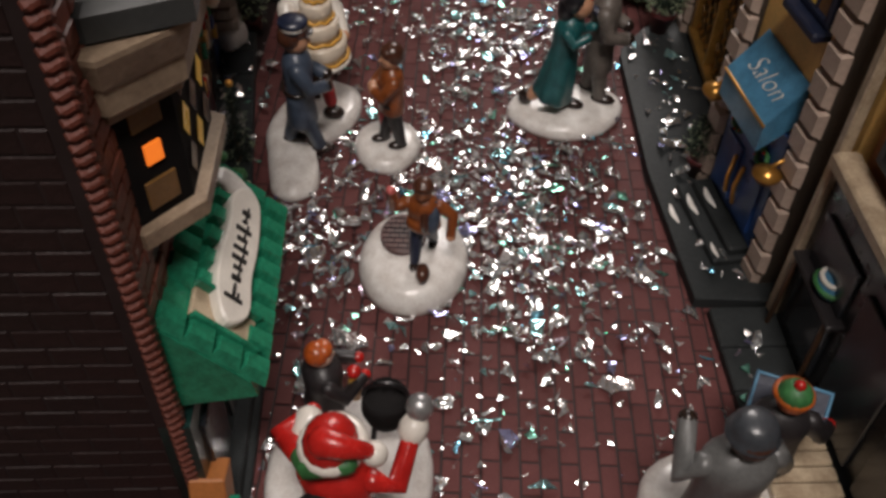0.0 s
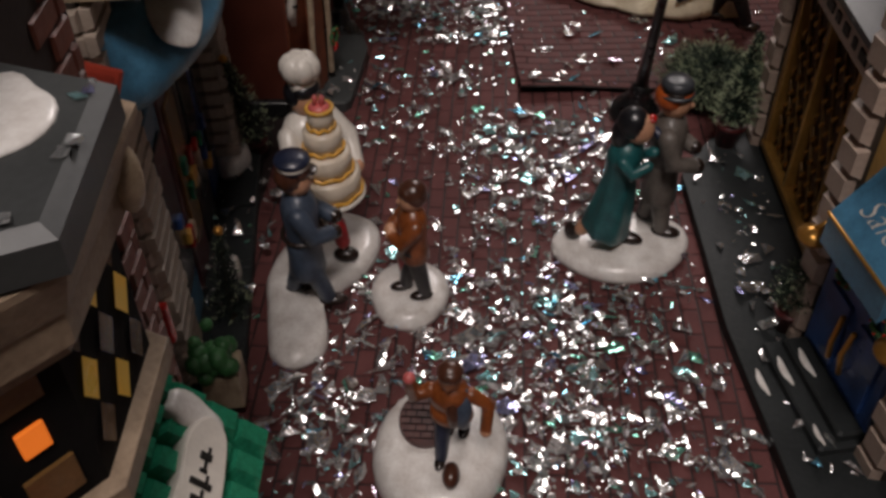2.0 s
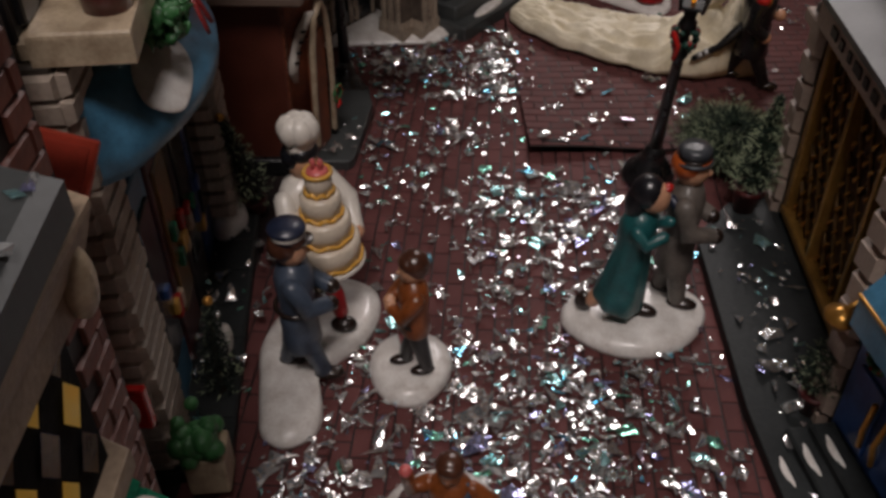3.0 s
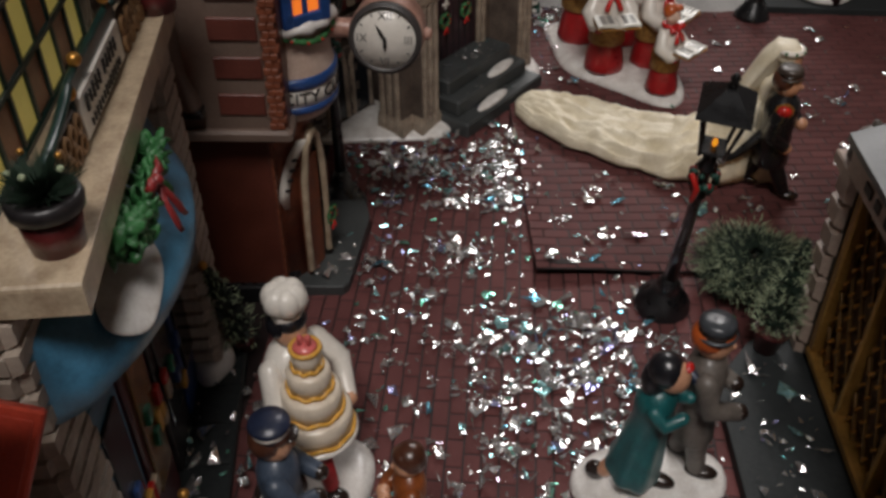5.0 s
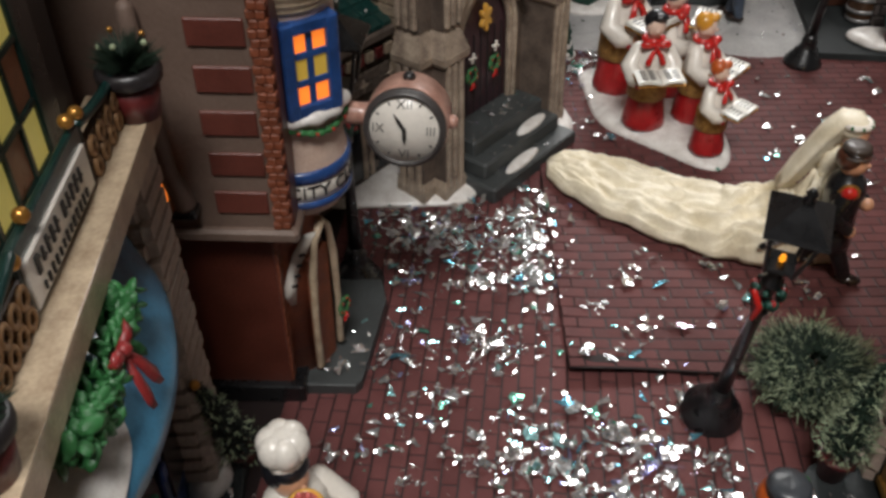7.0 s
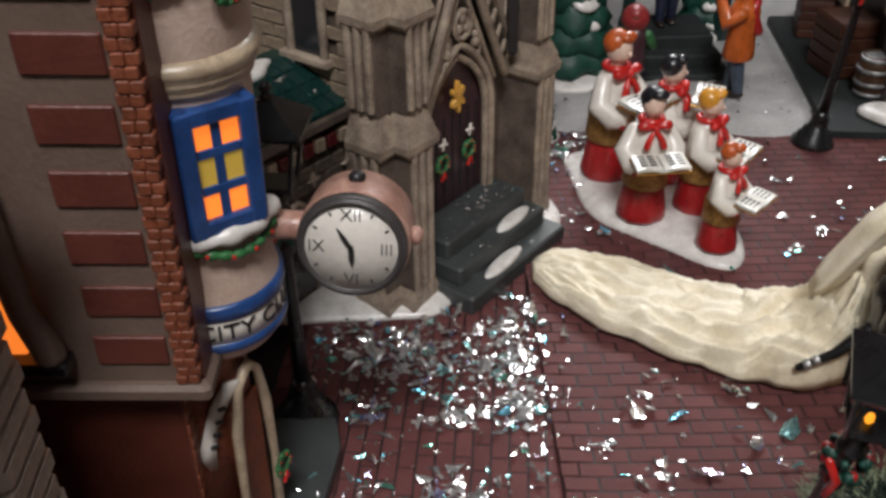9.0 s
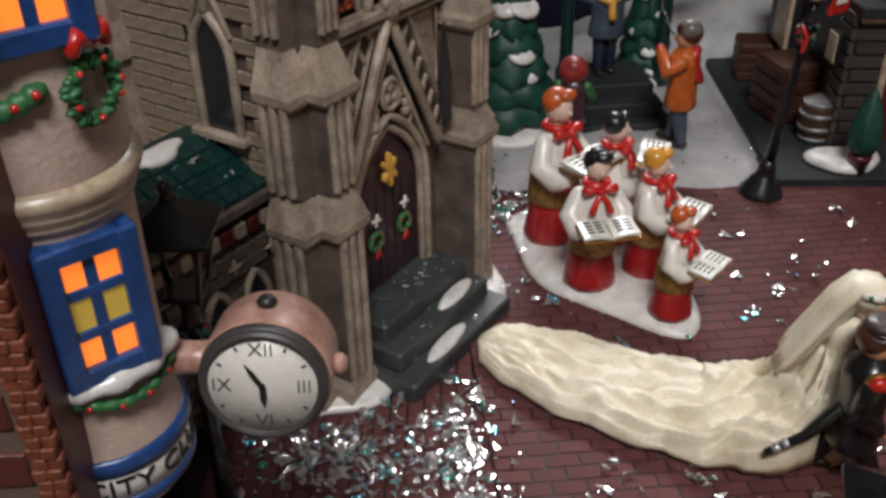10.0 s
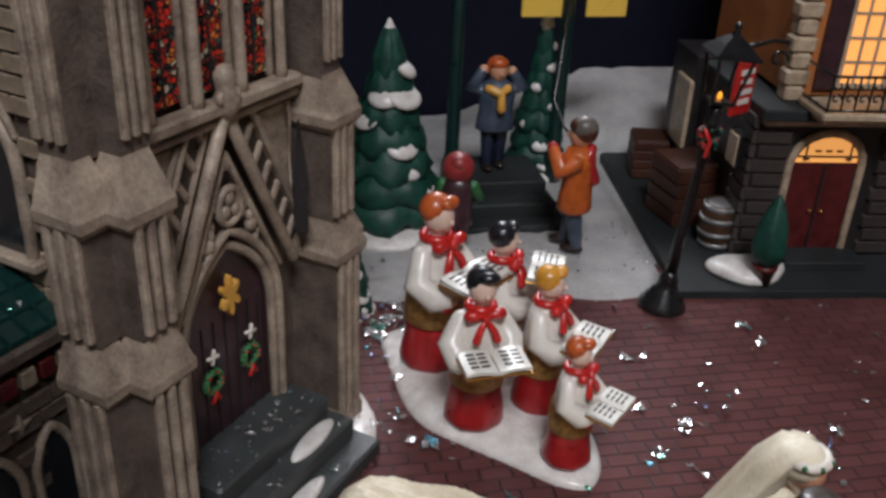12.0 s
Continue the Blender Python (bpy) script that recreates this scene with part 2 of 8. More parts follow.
def stained_material():
    """Small cells of red, amber, green and pale glass between dark leads."""
    m = material("stained_glass", (0.4, 0.03, 0.02), 0.2, var=0.3, bump=0)
    nt = m.node_tree
    co, b = nt.nodes.new("ShaderNodeTexCoord"), nt.nodes["Principled BSDF"]
    cells, leads = nt.nodes.new("ShaderNodeTexVoronoi"), nt.nodes.new("ShaderNodeTexVoronoi")
    leads.feature = "DISTANCE_TO_EDGE"
    for v in (cells, leads):
        v.inputs["Scale"].default_value = 560
        nt.links.new(co.outputs["Object"], v.inputs["Vector"])
    sep, ramp, edge, mix = nt.nodes.new("ShaderNodeSeparateColor"), nt.nodes.new("ShaderNodeValToRGB"), nt.nodes.new("ShaderNodeMath"), nt.nodes.new("ShaderNodeMix")
    nt.links.new(cells.outputs["Color"], sep.inputs["Color"])
    ramp.color_ramp.interpolation = "CONSTANT"
    els = ramp.color_ramp.elements
    els[0].color, els[1].position, els[1].color = (0.74, 0.035, 0.018, 1), 0.52, (0.02, 0.02, 0.03, 1)
    for p, c in ((0.64, (0.80, 0.22, 0.04)), (0.78, (0.05, 0.13, 0.09)), (0.84, (0.70, 0.58, 0.40)), (0.93, (0.25, 0.02, 0.02))):
        els.new(p).color = (*c, 1)
    nt.links.new(sep.outputs["Red"], ramp.inputs["Fac"])
    edge.operation = "GREATER_THAN"
    edge.inputs[1].default_value = 0.10
    nt.links.new(leads.outputs["Distance"], edge.inputs[0])
    mix.data_type = "RGBA"
    mix.inputs["A"].default_value = (0.015, 0.013, 0.014, 1)
    nt.links.new(edge.outputs[0], mix.inputs["Factor"])
    nt.links.new(ramp.outputs["Color"], mix.inputs["B"])
    nt.links.new(mix.outputs["Result"], b.inputs["Base Color"])
    return m


STAINED = stained_material()
ROOMWALL = material("room_wall_paint", (0.28, 0.265, 0.25), 0.8, var=0.15, scale=3, fine=60, bump=0.1)
ROOMFLOOR = material("room_carpet", (0.06, 0.045, 0.035), 0.95, var=0.3, scale=5, fine=200, bump=0.3)
BACKCLOTH = material("dark_back_cloth", (0.008, 0.009, 0.018), 0.9, var=0.4, scale=12, fine=200, bump=0.3)
BACKCLOTH.node_tree.nodes["Principled BSDF"].inputs["Specular IOR Level"].default_value = 0.08
TABLECLOTH = material("table_top", (0.10, 0.07, 0.05), 0.6, var=0.3, scale=8)


def foil_material():
    m = bpy.data.materials.new("iridescent_foil")
    m.use_nodes = True
    nt = m.node_tree
    b = nt.nodes["Principled BSDF"]
    b.inputs["Metallic"].default_value, b.inputs["Roughness"].default_value = 0.90, 0.22
    geo = nt.nodes.new("ShaderNodeNewGeometry")
    ramp = nt.nodes.new("ShaderNodeValToRGB")
    ramp.color_ramp.interpolation = "CONSTANT"
    stops = ((0.0, (0.88, 0.87, 0.87)), (0.36, (0.76, 0.78, 0.78)), (0.62, (0.90, 0.86, 0.85)), (0.79, (0.45, 0.82, 0.84)), (0.875, (0.52, 0.52, 0.84)), (0.92, (0.80, 0.66, 0.80)), (0.945, (0.32, 0.78, 0.62)), (0.975, (0.26, 0.66, 0.86)))
    els = ramp.color_ramp.elements
    els[0].position, els[0].color = 0.0, (*stops[0][1], 1)
    els[1].position, els[1].color = stops[1][0], (*stops[1][1], 1)
    for p, c in stops[2:]:
        els.new(p).color = (*c, 1)
    nt.links.new(geo.outputs["Random Per Island"], ramp.inputs["Fac"])
    nt.links.new(ramp.outputs["Color"], b.inputs["Base Color"])
    co = nt.nodes.new("ShaderNodeTexCoord")
    no = nt.nodes.new("ShaderNodeTexNoise")
    no.inputs["Scale"].default_value = 330
    no.inputs["Detail"].default_value = 1.0
    nt.links.new(co.outputs["Object"], no.inputs["Vector"])
    bu = nt.nodes.new("ShaderNodeBump")
    bu.inputs["Strength"].default_value, bu.inputs["Distance"].default_value = 0.85, 0.0012
    nt.links.new(no.outputs["Fac"], bu.inputs["Height"])
    nt.links.new(bu.outputs["Normal"], b.inputs["Normal"])
    return m


FOIL = foil_material()


# ---------- mesh tools ----------
def sub(name, parent=None):
    """An Empty at a thing's base, or under it."""
    ob = new(name)
    ob.empty_display_size = 0.005
    if parent:
        ob.parent = parent
    return ob


class Body:
    """Collects shapes, each with its material, into one mesh."""

    def __init__(self, m=None):
        self.bm, self.mats, self.m = bmesh.new(), [], m or Matrix()

    def slot(self, mat):
        if mat not in self.mats:
            self.mats.append(mat)
        return self.mats.index(mat)

    def mark(self, verts, mat, m, smooth):
        k = self.m @ (m or Matrix())
        for v in verts:
            v.co = k @ v.co
        i = self.slot(mat)
        for f in {f for v in verts for f in v.link_faces}:
            f.material_index, f.smooth = i, smooth

    def grid(self, rings, mat, m=None, close=True, caps=True, smooth=True):
        """A skin over rings of points; caps may be closed to a fan."""
        bm = self.bm
        vs = [[bm.verts.new(p) for p in ring] for ring in rings]
        n = len(vs[0])
        for a, b in zip(vs, vs[1:]):
            for j in range(n if close else n - 1):
                bm.faces.new((a[j], a[(j + 1) % n], b[(j + 1) % n], b[j]))
        if caps and close:
            bm.faces.new(vs[0][::-1])
            bm.faces.new(vs[-1])
        self.mark([v for r in vs for v in r], mat, m, smooth)

    def box(self, c, s, mat, m=None, bev=0.0005):
        """A block with chamfered upright and lying edges."""
        x, y, z = (k / 2 for k in s)
        b = min(bev, x * 0.45, y * 0.45, z * 0.45)

        def ring(px, py, pz):
            return [(c[0] + u, c[1] + v, c[2] + pz) for u, v in ((-px + b, -py), (px - b, -py), (px, -py + b), (px, py - b), (px - b, py), (-px + b, py), (-px, py - b), (-px, -py + b))]
        self.grid([ring(x - b, y - b, -z), ring(x, y, -z + b), ring(x, y, z - b), ring(x - b, y - b, z)], mat, m, smooth=False)

    def lathe(self, prof, mat, m=None, n=20, sx=1.0, sy=1.0, wob=0.0, lobes=3, smooth=True):
        rings = []
        for r, z in prof:
            rings.append([(r * sx * math.cos(a) * (1 + wob * math.sin(lobes * a + 1.3)), r * sy * math.sin(a) * (1 + wob * math.sin(lobes * a + 1.3)), z) for a in (2 * math.pi * j / n for j in range(n))])
        self.grid(rings, mat, m, smooth=smooth)

    def ball(self, c, r, mat, m=None, n=14, k=9):
        r = (r, r, r) if isinstance(r, (int, float)) else r
        rings = []
        for i in range(k + 1):
            t = -math.pi / 2 + math.pi * min(max(i / k, 0.02), 0.98)
            rings.append([(c[0] + r[0] * math.cos(t) * math.cos(a), c[1] + r[1] * math.cos(t) * math.sin(a), c[2] + r[2] * math.sin(t)) for a in (2 * math.pi * j / n for j in range(n))])
        self.grid(rings, mat, m)

    def tube(self, pts, radii, mat, m=None, n=10, closed=False):
        """A round, tapering limb, rail or rod along points."""
        P = [Vector(p) for p in pts]
        R = list(radii) if isinstance(radii, (list, tuple)) else [radii] * len(P)
        if not closed:
            d0, d1 = (P[0] - P[1]).normalized(), (P[-1] - P[-2]).normalized()
            P = [P[0] + d0 * R[0] * 0.9, P[0] + d0 * R[0] * 0.5] + P + [P[-1] + d1 * R[-1] * 0.5, P[-1] + d1 * R[-1] * 0.9]
            R = [R[0] * 0.25, R[0] * 0.8] + R + [R[-1] * 0.8, R[-1] * 0.25]
        rings, side = [], None
        for i, p in enumerate(P):
            a, b = (P[i - 1], P[(i + 1) % len(P)]) if closed else (P[max(i - 1, 0)], P[min(i + 1, len(P) - 1)])
            d = (b - a).normalized()
            if side is None:
                side = d.orthogonal().normalized()
            side = (side - d * side.dot(d)).normalized()
            up = d.cross(side)
            rings.append([p + (side * math.cos(t) + up * math.sin(t)) * R[i] for t in (2 * math.pi * j / n for j in range(n))])
        if closed:
            rings.append([v.copy() for v in rings[0]])
        self.grid(rings, mat, m, caps=not closed)

    def prism(self, outline, z0, z1, mat, m=None, bev=0.0, smooth=False):
        """An outline in x and y raised from z0 to z1, with a softened upper edge."""
        o = [Vector((p[0], p[1], 0)) for p in outline]
        c = sum(o, Vector()) / len(o)
        rings = [[(p.x, p.y, z0) for p in o]]
        if bev:
            rings.append([(p.x, p.y, z1 - bev) for p in o])
            for t in (0.35, 0.75, 1.0):
                q = [p + (c - p).normalized() * bev * t * t for p in o]
                rings.append([(v.x, v.y, z1 - bev * (1 - t) ** 2) for v in q])
        else:
            rings.append([(p.x, p.y, z1) for p in o])
        self.grid(rings, mat, m, smooth=smooth)

    def mound(self, outline, h, mat, m=None, lip=0.003, lump=0.0):
        """A smooth moulded base: a rounded edge and a gently domed top over an outline."""
        o = [Vector((p[0], p[1], 0)) for p in outline]
        c = sum(o, Vector()) / len(o)
        rings = []
        for f, z in ((0.96, 0.0), (1.0, 0.16), (1.0, 0.34), (0.97, 0.55), (0.91, 0.74), (0.8, 0.88), (0.6, 0.95), (0.35, 0.99), (0.1, 1.0)):
            rings.append([(c.x + (p.x - c.x) * f, c.y + (p.y - c.y) * f, h * z + lump * noise.noise(Vector((p.x * f * 90, p.y * f * 90, 1.7))) * z) for p in o])
        self.grid(rings, mat, m)

    def done(self, name, parent=None, label="", m=None):
        bmesh.ops.recalc_face_normals(self.bm, faces=self.bm.faces)
        me = bpy.data.meshes.new(name)
        self.bm.to_mesh(me)
        self.bm.free()
        for mt in self.mats:
            me.materials.append(mt)
        ob = new(name, me)
        if parent:
            ob.parent = parent
        if m:
            ob.matrix_basis = m
        if label:
            tagged(ob, label)
        return ob


def oval(cx, cy, rx, ry, n=28, wob=0.0, lobes=3, turn=0.0, phase=0.0):
    out = []
    for j in range(n):
        a = 2 * math.pi * j / n
        k = 1 + wob * math.sin(lobes * a + phase)
        x, y = rx * k * math.cos(a), ry * k * math.sin(a)
        out.append((cx + x * math.cos(turn) - y * math.sin(turn), cy + x * math.sin(turn) + y * math.cos(turn)))
    return out


def smooth_loop(pts, n=6):
    """A closed Catmull-Rom curve through a few points."""
    out, k = [], len(pts)
    for i in range(k):
        p = [Vector((*pts[(i + j) % k], 0)) for j in (-1, 0, 1, 2)]
        for s in range(n):
            t = s / n
            v = 0.5 * ((2 * p[1]) + (p[2] - p[0]) * t + (2 * p[0] - 5 * p[1] + 4 * p[2] - p[3]) * t * t + (3 * p[1] - p[0] - 3 * p[2] + p[3]) * t ** 3)
            out.append((v.x, v.y))
    return out


def block(name, c, s, mat, parent, label="", m=None, bev=0.0006):
    b = Body()
    b.box(c, s, mat, m, bev)
    return b.done(name, parent, label)


def lettering(name, text, size, mat, parent, m, label="", depth=0.0003, slant=0.0, spacing=1.0, arc=None, thin=0.0):
    """Raised letters from the built-in font, centred; arc bends them round a drum of that radius."""
    cu = bpy.data.curves.new(name, "FONT")
    cu.body, cu.size, cu.extrude, cu.shear, cu.space_character = text, size, depth, slant, spacing
    cu.offset = -thin
    cu.align_x, cu.align_y, cu.resolution_u = "CENTER", "CENTER", 3
    ob = new(name, cu)
    me = bpy.data.meshes.new_from_object(ob.evaluated_get(bpy.context.evaluated_depsgraph_get()))
    bpy.data.objects.remove(ob)
    me.materials.clear()
    me.materials.append(mat)
    if arc:
        for v in me.vertices:
            x, y, z = v.co
            a = x / arc
            v.co = ((arc + z) * math.sin(a), y, (arc + z) * math.cos(a))
    made = new(name, me)
    made.parent = parent
    made.matrix_basis = m
    if label:
        tagged(made, label)
    return made


def piece_mesh(name, sx, sy, sz, mat, bev=0.0003):
    """One brick, tile or stone: a chamfered block that stands on z = 0."""
    x, y = sx / 2, sy / 2
    b = min(bev, x * 0.4, y * 0.4)
    v = [(-x, -y, 0), (x, -y, 0), (x, y, 0), (-x, y, 0), (-x + b, -y + b, sz), (x - b, -y + b, sz), (x - b, y - b, sz), (-x + b, y - b, sz)]
    me = bpy.data.meshes.new(name)
    me.from_pydata(v, [], [(4, 5, 6, 7), (0, 1, 5, 4), (1, 2, 6, 5), (2, 3, 7, 6), (3, 0, 4, 7)])
    me.materials.append(mat)
    return me


def courses(name, parent, m, w, h, bw, bh, mat, proud=0.0005, gap=0.0006, skip=(), jitter=0.0, limit=300):
    """Bricks of a wall in running bond, each an object of its own; m lays x along the wall, y up it and z out of it."""
    me, rnd, count = piece_mesh(name, bw - gap, bh - gap, proud, mat), random.Random(len(name) * 7 + int(w * 1e4)), 0
    rows = int(h / bh)
    for r in range(rows):
        x0 = -bw / 2 if r % 2 else 0.0
        y = (r + 0.5) * bh
        i = 0
        while x0 + i * bw < w - bw * 0.25:
            a, b = max(x0 + i * bw, 0), min(x0 + (i + 1) * bw, w)
            i += 1
            if b - a < bw * 0.3:
                continue
            cx = (a + b) / 2
            if any(p[0] < cx < p[1] and p[2] < y < p[3] for p in skip) or count >= limit:
                continue
            ob = new(name, me)
            ob.parent = parent
            ob.matrix_basis = m @ Matrix.Translation((cx, y, 0)) @ Matrix.Rotation(rnd.uniform(-1, 1) * 0.02, 4, "Z") @ Matrix.Diagonal(((b - a - gap) / (bw - gap), 1, 1 + rnd.uniform(-1, 1) * jitter, 1))
            count += 1


FRONT = Matrix(((1, 0, 0, 0), (0, 0, -1, 0), (0, 1, 0, 0), (0, 0, 0, 1)))  # wall plane that faces -y
LEFTWARD = Matrix(((0, 0, -1, 0), (-1, 0, 0, 0), (0, 1, 0, 0), (0, 0, 0, 1)))  # wall plane that faces -x
RIGHTWARD = Matrix(((0, 0, 1, 0), (1, 0, 0, 0), (0, 1, 0, 0), (0, 0, 0, 1)))  # wall plane that faces +x


def at(x, y, z=0.0):
    return Matrix.Translation((x, y, z))


# ---------- the room and the table ----------
def structure(name, boxes, mat):
    b = Body()
    for c, s in boxes:
        b.box(c, s, mat, bev=0.002)
    return tagged(b.done(name), kind="structure")


structure("room_floor", [((0.1, 0.7, -0.78), (4.6, 5.4, 0.06))], ROOMFLOOR)
structure("ceiling", [((0.1, 0.7, 1.68), (4.6, 5.4, 0.06))], ROOMWALL)
structure("wall_north", [((0.1, 3.43, 0.45), (4.6, 0.06, 2.4))], ROOMWALL)
structure("wall_south", [((0.1, -2.03, 0.45), (4.6, 0.06, 2.4))], ROOMWALL)
structure("wall_west", [((-2.23, 0.7, 0.45), (0.06, 5.4, 2.4))], ROOMWALL)
structure("wall_east", [((2.43, 0.7, 0.45), (0.06, 5.4, 2.4))], ROOMWALL)
structure("ground", [((0.1, 0.5, -0.012), (1.5, 1.36, 0.02))], TABLECLOTH)


def display_table():
    top = sub("display_table")
    top.matrix_basis = at(0.1, 0.5, -0.75)
    tagged(top, "plain brown wooden table under the village", "table")
    for sx in (-1, 1):
        for sy in (-1, 1):
            b = Body()
            b.grid([[(sx * 0.68 + u * w, sy * 0.61 + v * w, z) for u, v in ((-1, -1), (1, -1), (1, 1), (-1, 1))] for w, z in ((0.020, 0.0), (0.028, 0.62), (0.030, 0.7275))], TABLECLOTH, smooth=False)
            b.done("leg", top)
    for sy in (-1, 1):
        block("apron", (0, sy * 0.61, 0.685), (1.30, 0.020, 0.085), TABLECLOTH, top, bev=0.002)
        block("apron", (sy * 0.68, 0, 0.685), (0.020, 1.16, 0.085), TABLECLOTH, top, bev=0.002)


display_table()


def brick_mat(name, m, x0, x1, y0, y1, keep, near, lift):
    """A sheet of embossed vinyl bricks, long side along its own y; near: the stretch whose bricks are single pieces."""
    sheet = Body()
    sheet.grid([[(x0 + (x1 - x0) * i / 24, y0 + (y1 - y0) * j / 24, lift(x0 + (x1 - x0) * i / 24, y0 + (y1 - y0) * j / 24) - dz) for i in range(25)] for dz in (0.0004,) for j in range(25)], MORTAR, close=False)
    ob = tagged(sheet.done(name, m=m), kind="structure")
    if ob.data.polygons[0].normal.z < 0:
        ob.data.flip_normals()
    mod = ob.modifiers.new("thickness", "SOLIDIFY")
    mod.thickness, mod.offset = 0.0009, -1
    bw, bl = 0.0063, 0.0120
    me = piece_mesh("brick", bw - 0.0006, bl - 0.0006, 0.00036, BRICK_MAT, 0.00022)
    rest_v, rest_f, count = [], [], 0
    rnd = random.Random(5)
    for i in range(int((x1 - x0) / bw)):
        for j in range(-1, int((y1 - y0) / bl) + 1):
            off = y0 + (j + (0.5 if i % 2 else 0.0)) * bl
            ya, yb = max(off, y0), min(off + bl, y1)
            cx, cy = x0 + (i + 0.5) * bw, (ya + yb) / 2
            if yb - ya < bl * 0.3 or not keep(m @ Vector((cx, cy, 0))):
                continue
            cut = (yb - ya) / bl
            z = lift(cx, cy) - 0.0004
            if cut > 0.99 and near(m @ Vector((cx, cy, 0))) and count < 300:
                o = new("brick", me)
                o.parent = ob
                sx = (lift(cx + 0.002, cy) - lift(cx - 0.002, cy)) / 0.004
                sy = (lift(cx, cy + 0.002) - lift(cx, cy - 0.002)) / 0.004
                o.matrix_basis = Matrix.Translation((cx, cy, z)) @ Euler((math.atan(sy), -math.atan(sx), rnd.uniform(-0.01, 0.01))).to_matrix().to_4x4()
                count += 1
                continue
            k = len(rest_v)
            for v in me.vertices:
                px, py = cx + v.co.x, cy + v.co.y * cut
                rest_v.append((px, py, lift(px, py) - 0.0004 + v.co.z))
            rest_f += [tuple(k + i2 for i2 in p.vertices) for p in me.polygons]
    rest = bpy.data.meshes.new("bricks")
    rest.from_pydata(rest_v, [], rest_f)
    rest.materials.append(BRICK_MAT)
    r = tagged(new("bricks", rest), kind="stuff")
    r.parent = ob
    return ob


def flat(x, y):
    return 0.0005 + 0.0005 * noise.noise(Vector((x * 18, y * 18, 0.3)))


TURN2 = pose(0.067, 0.489, 0, 0, 0, 5.5)


def curled(x, y):
    """The upper sheet lies over the lower one; its near edge curls up."""
    return 0.0022 + 0.0040 * math.exp(-y / 0.010) * (0.55 + 0.45 * math.sin(x * 60 + 0.6)) + 0.0012 * math.exp(-((x - 0.0) / 0.01) ** 2) + 0.0006 * noise.noise(Vector((x * 14, y * 14, 4.0)))


# ---------- figures and props ----------
def street_lamp(x, y, height, lean=(0.0, 0.0), label="", wreath=True, lit=True, turn=0, wide=1.0):
    top = sub("street_lamp")
    top.matrix_basis = at(x, y, 0.001) @ Matrix.Rotation(lean[0], 4, "X") @ Matrix.Rotation(lean[1], 4, "Y") @ Matrix.Rotation(radians(turn), 4, "Z")
    tagged(top, label or "black cast street lamp with a square lantern and a small wreath", "street lamp", "street lamps")
    h = height
    b = Body()
    b.lathe([(0.0112, 0), (0.0115, 0.001), (0.0112, 0.003), (0.0095, 0.0045), (0.0092, 0.0062), (0.0075, 0.0075), (0.0072, 0.0095), (0.0052, 0.011), (0.0045, 0.015), (0.0048, 0.016), (0.0036, 0.018), (0.0030, 0.020)], BLACK, n=24)
    b.done("base", top)
    b = Body()
    b.lathe([(0.0029, 0.018), (0.0024, h * 0.3), (0.0020, h * 0.55), (0.0030, h * 0.56), (0.0030, h * 0.575), (0.0019, h * 0.59), (0.0021, h * 0.66), (0.0034, h * 0.67), (0.0034, h * 0.685), (0.0022, h * 0.7), (0.0032, h * 0.745)], BLACK, n=14)
    b.done("post", top)
    z0, z1 = h * 0.745, h * 0.895
    lan = sub("lantern", top)
    lan.matrix_basis = Matrix.Diagonal((wide, wide, 1, 1))
    b = Body()
    b.box((0, 0, z0 + 0.0008), (0.0085, 0.0085, 0.0016), BLACK)
    for sx, sy in ((-1, -1), (1, -1), (1, 1), (-1, 1)):
        b.tube([(sx * 0.0040, sy * 0.0040, z0), (sx * 0.0066, sy * 0.0066, z1)], 0.0007, BLACK, n=6)
    b.done("frame", lan)
    b = Body()
    b.box((0, 0, z1 + 0.0006), (0.0175, 0.0175, 0.0013), BLACK)
    b.grid([[(s * u, s * v, z1 + z) for u, v in ((-1, -1), (1, -1), (1, 1), (-1, 1))] for s, z in ((0.0086, 0.0012), (0.0050, 0.0052), (0.0018, 0.0085), (0.0015, 0.0090))], BLACK, smooth=False)
    b.lathe([(0.0015, z1 + 0.0088), (0.0019, z1 + 0.0098), (0.0009, z1 + 0.0108), (0.0017, z1 + 0.0122), (0.0009, z1 + 0.0136), (0.0002, z1 + 0.0142)], BLACK, n=10)
    b.done("roof", lan)
    if lit:
        b = Body()
        b.lathe([(0.0006, z0 + 0.0015), (0.0010, z0 + 0.0025), (0.0008, z0 + 0.004), (0.0002, z0 + 0.0048)], AMBER, n=10)
        b.done("bulb", lan, "small amber bulb")
    if wreath:
        b = Body()
        rnd = random.Random(3)
        for k in range(44):
            a = rnd.uniform(0, 6.28)
            b.ball((0.0042 * math.cos(a), 0.0042 * math.sin(a), h * 0.63 + rnd.uniform(-0.005, 0.005)), rnd.uniform(0.0008, 0.0016), FIR if k % 5 < 3 else CRIMSON, n=7, k=5)
        b.tube([(-0.004, -0.004, h * 0.66), (-0.0015, -0.006, h * 0.63), (-0.002, -0.006, h * 0.58)], 0.0011, RED, n=6)
        tagged(b.done("wreath", top), "green wreath with a red bow", kind="stuff")
    return top


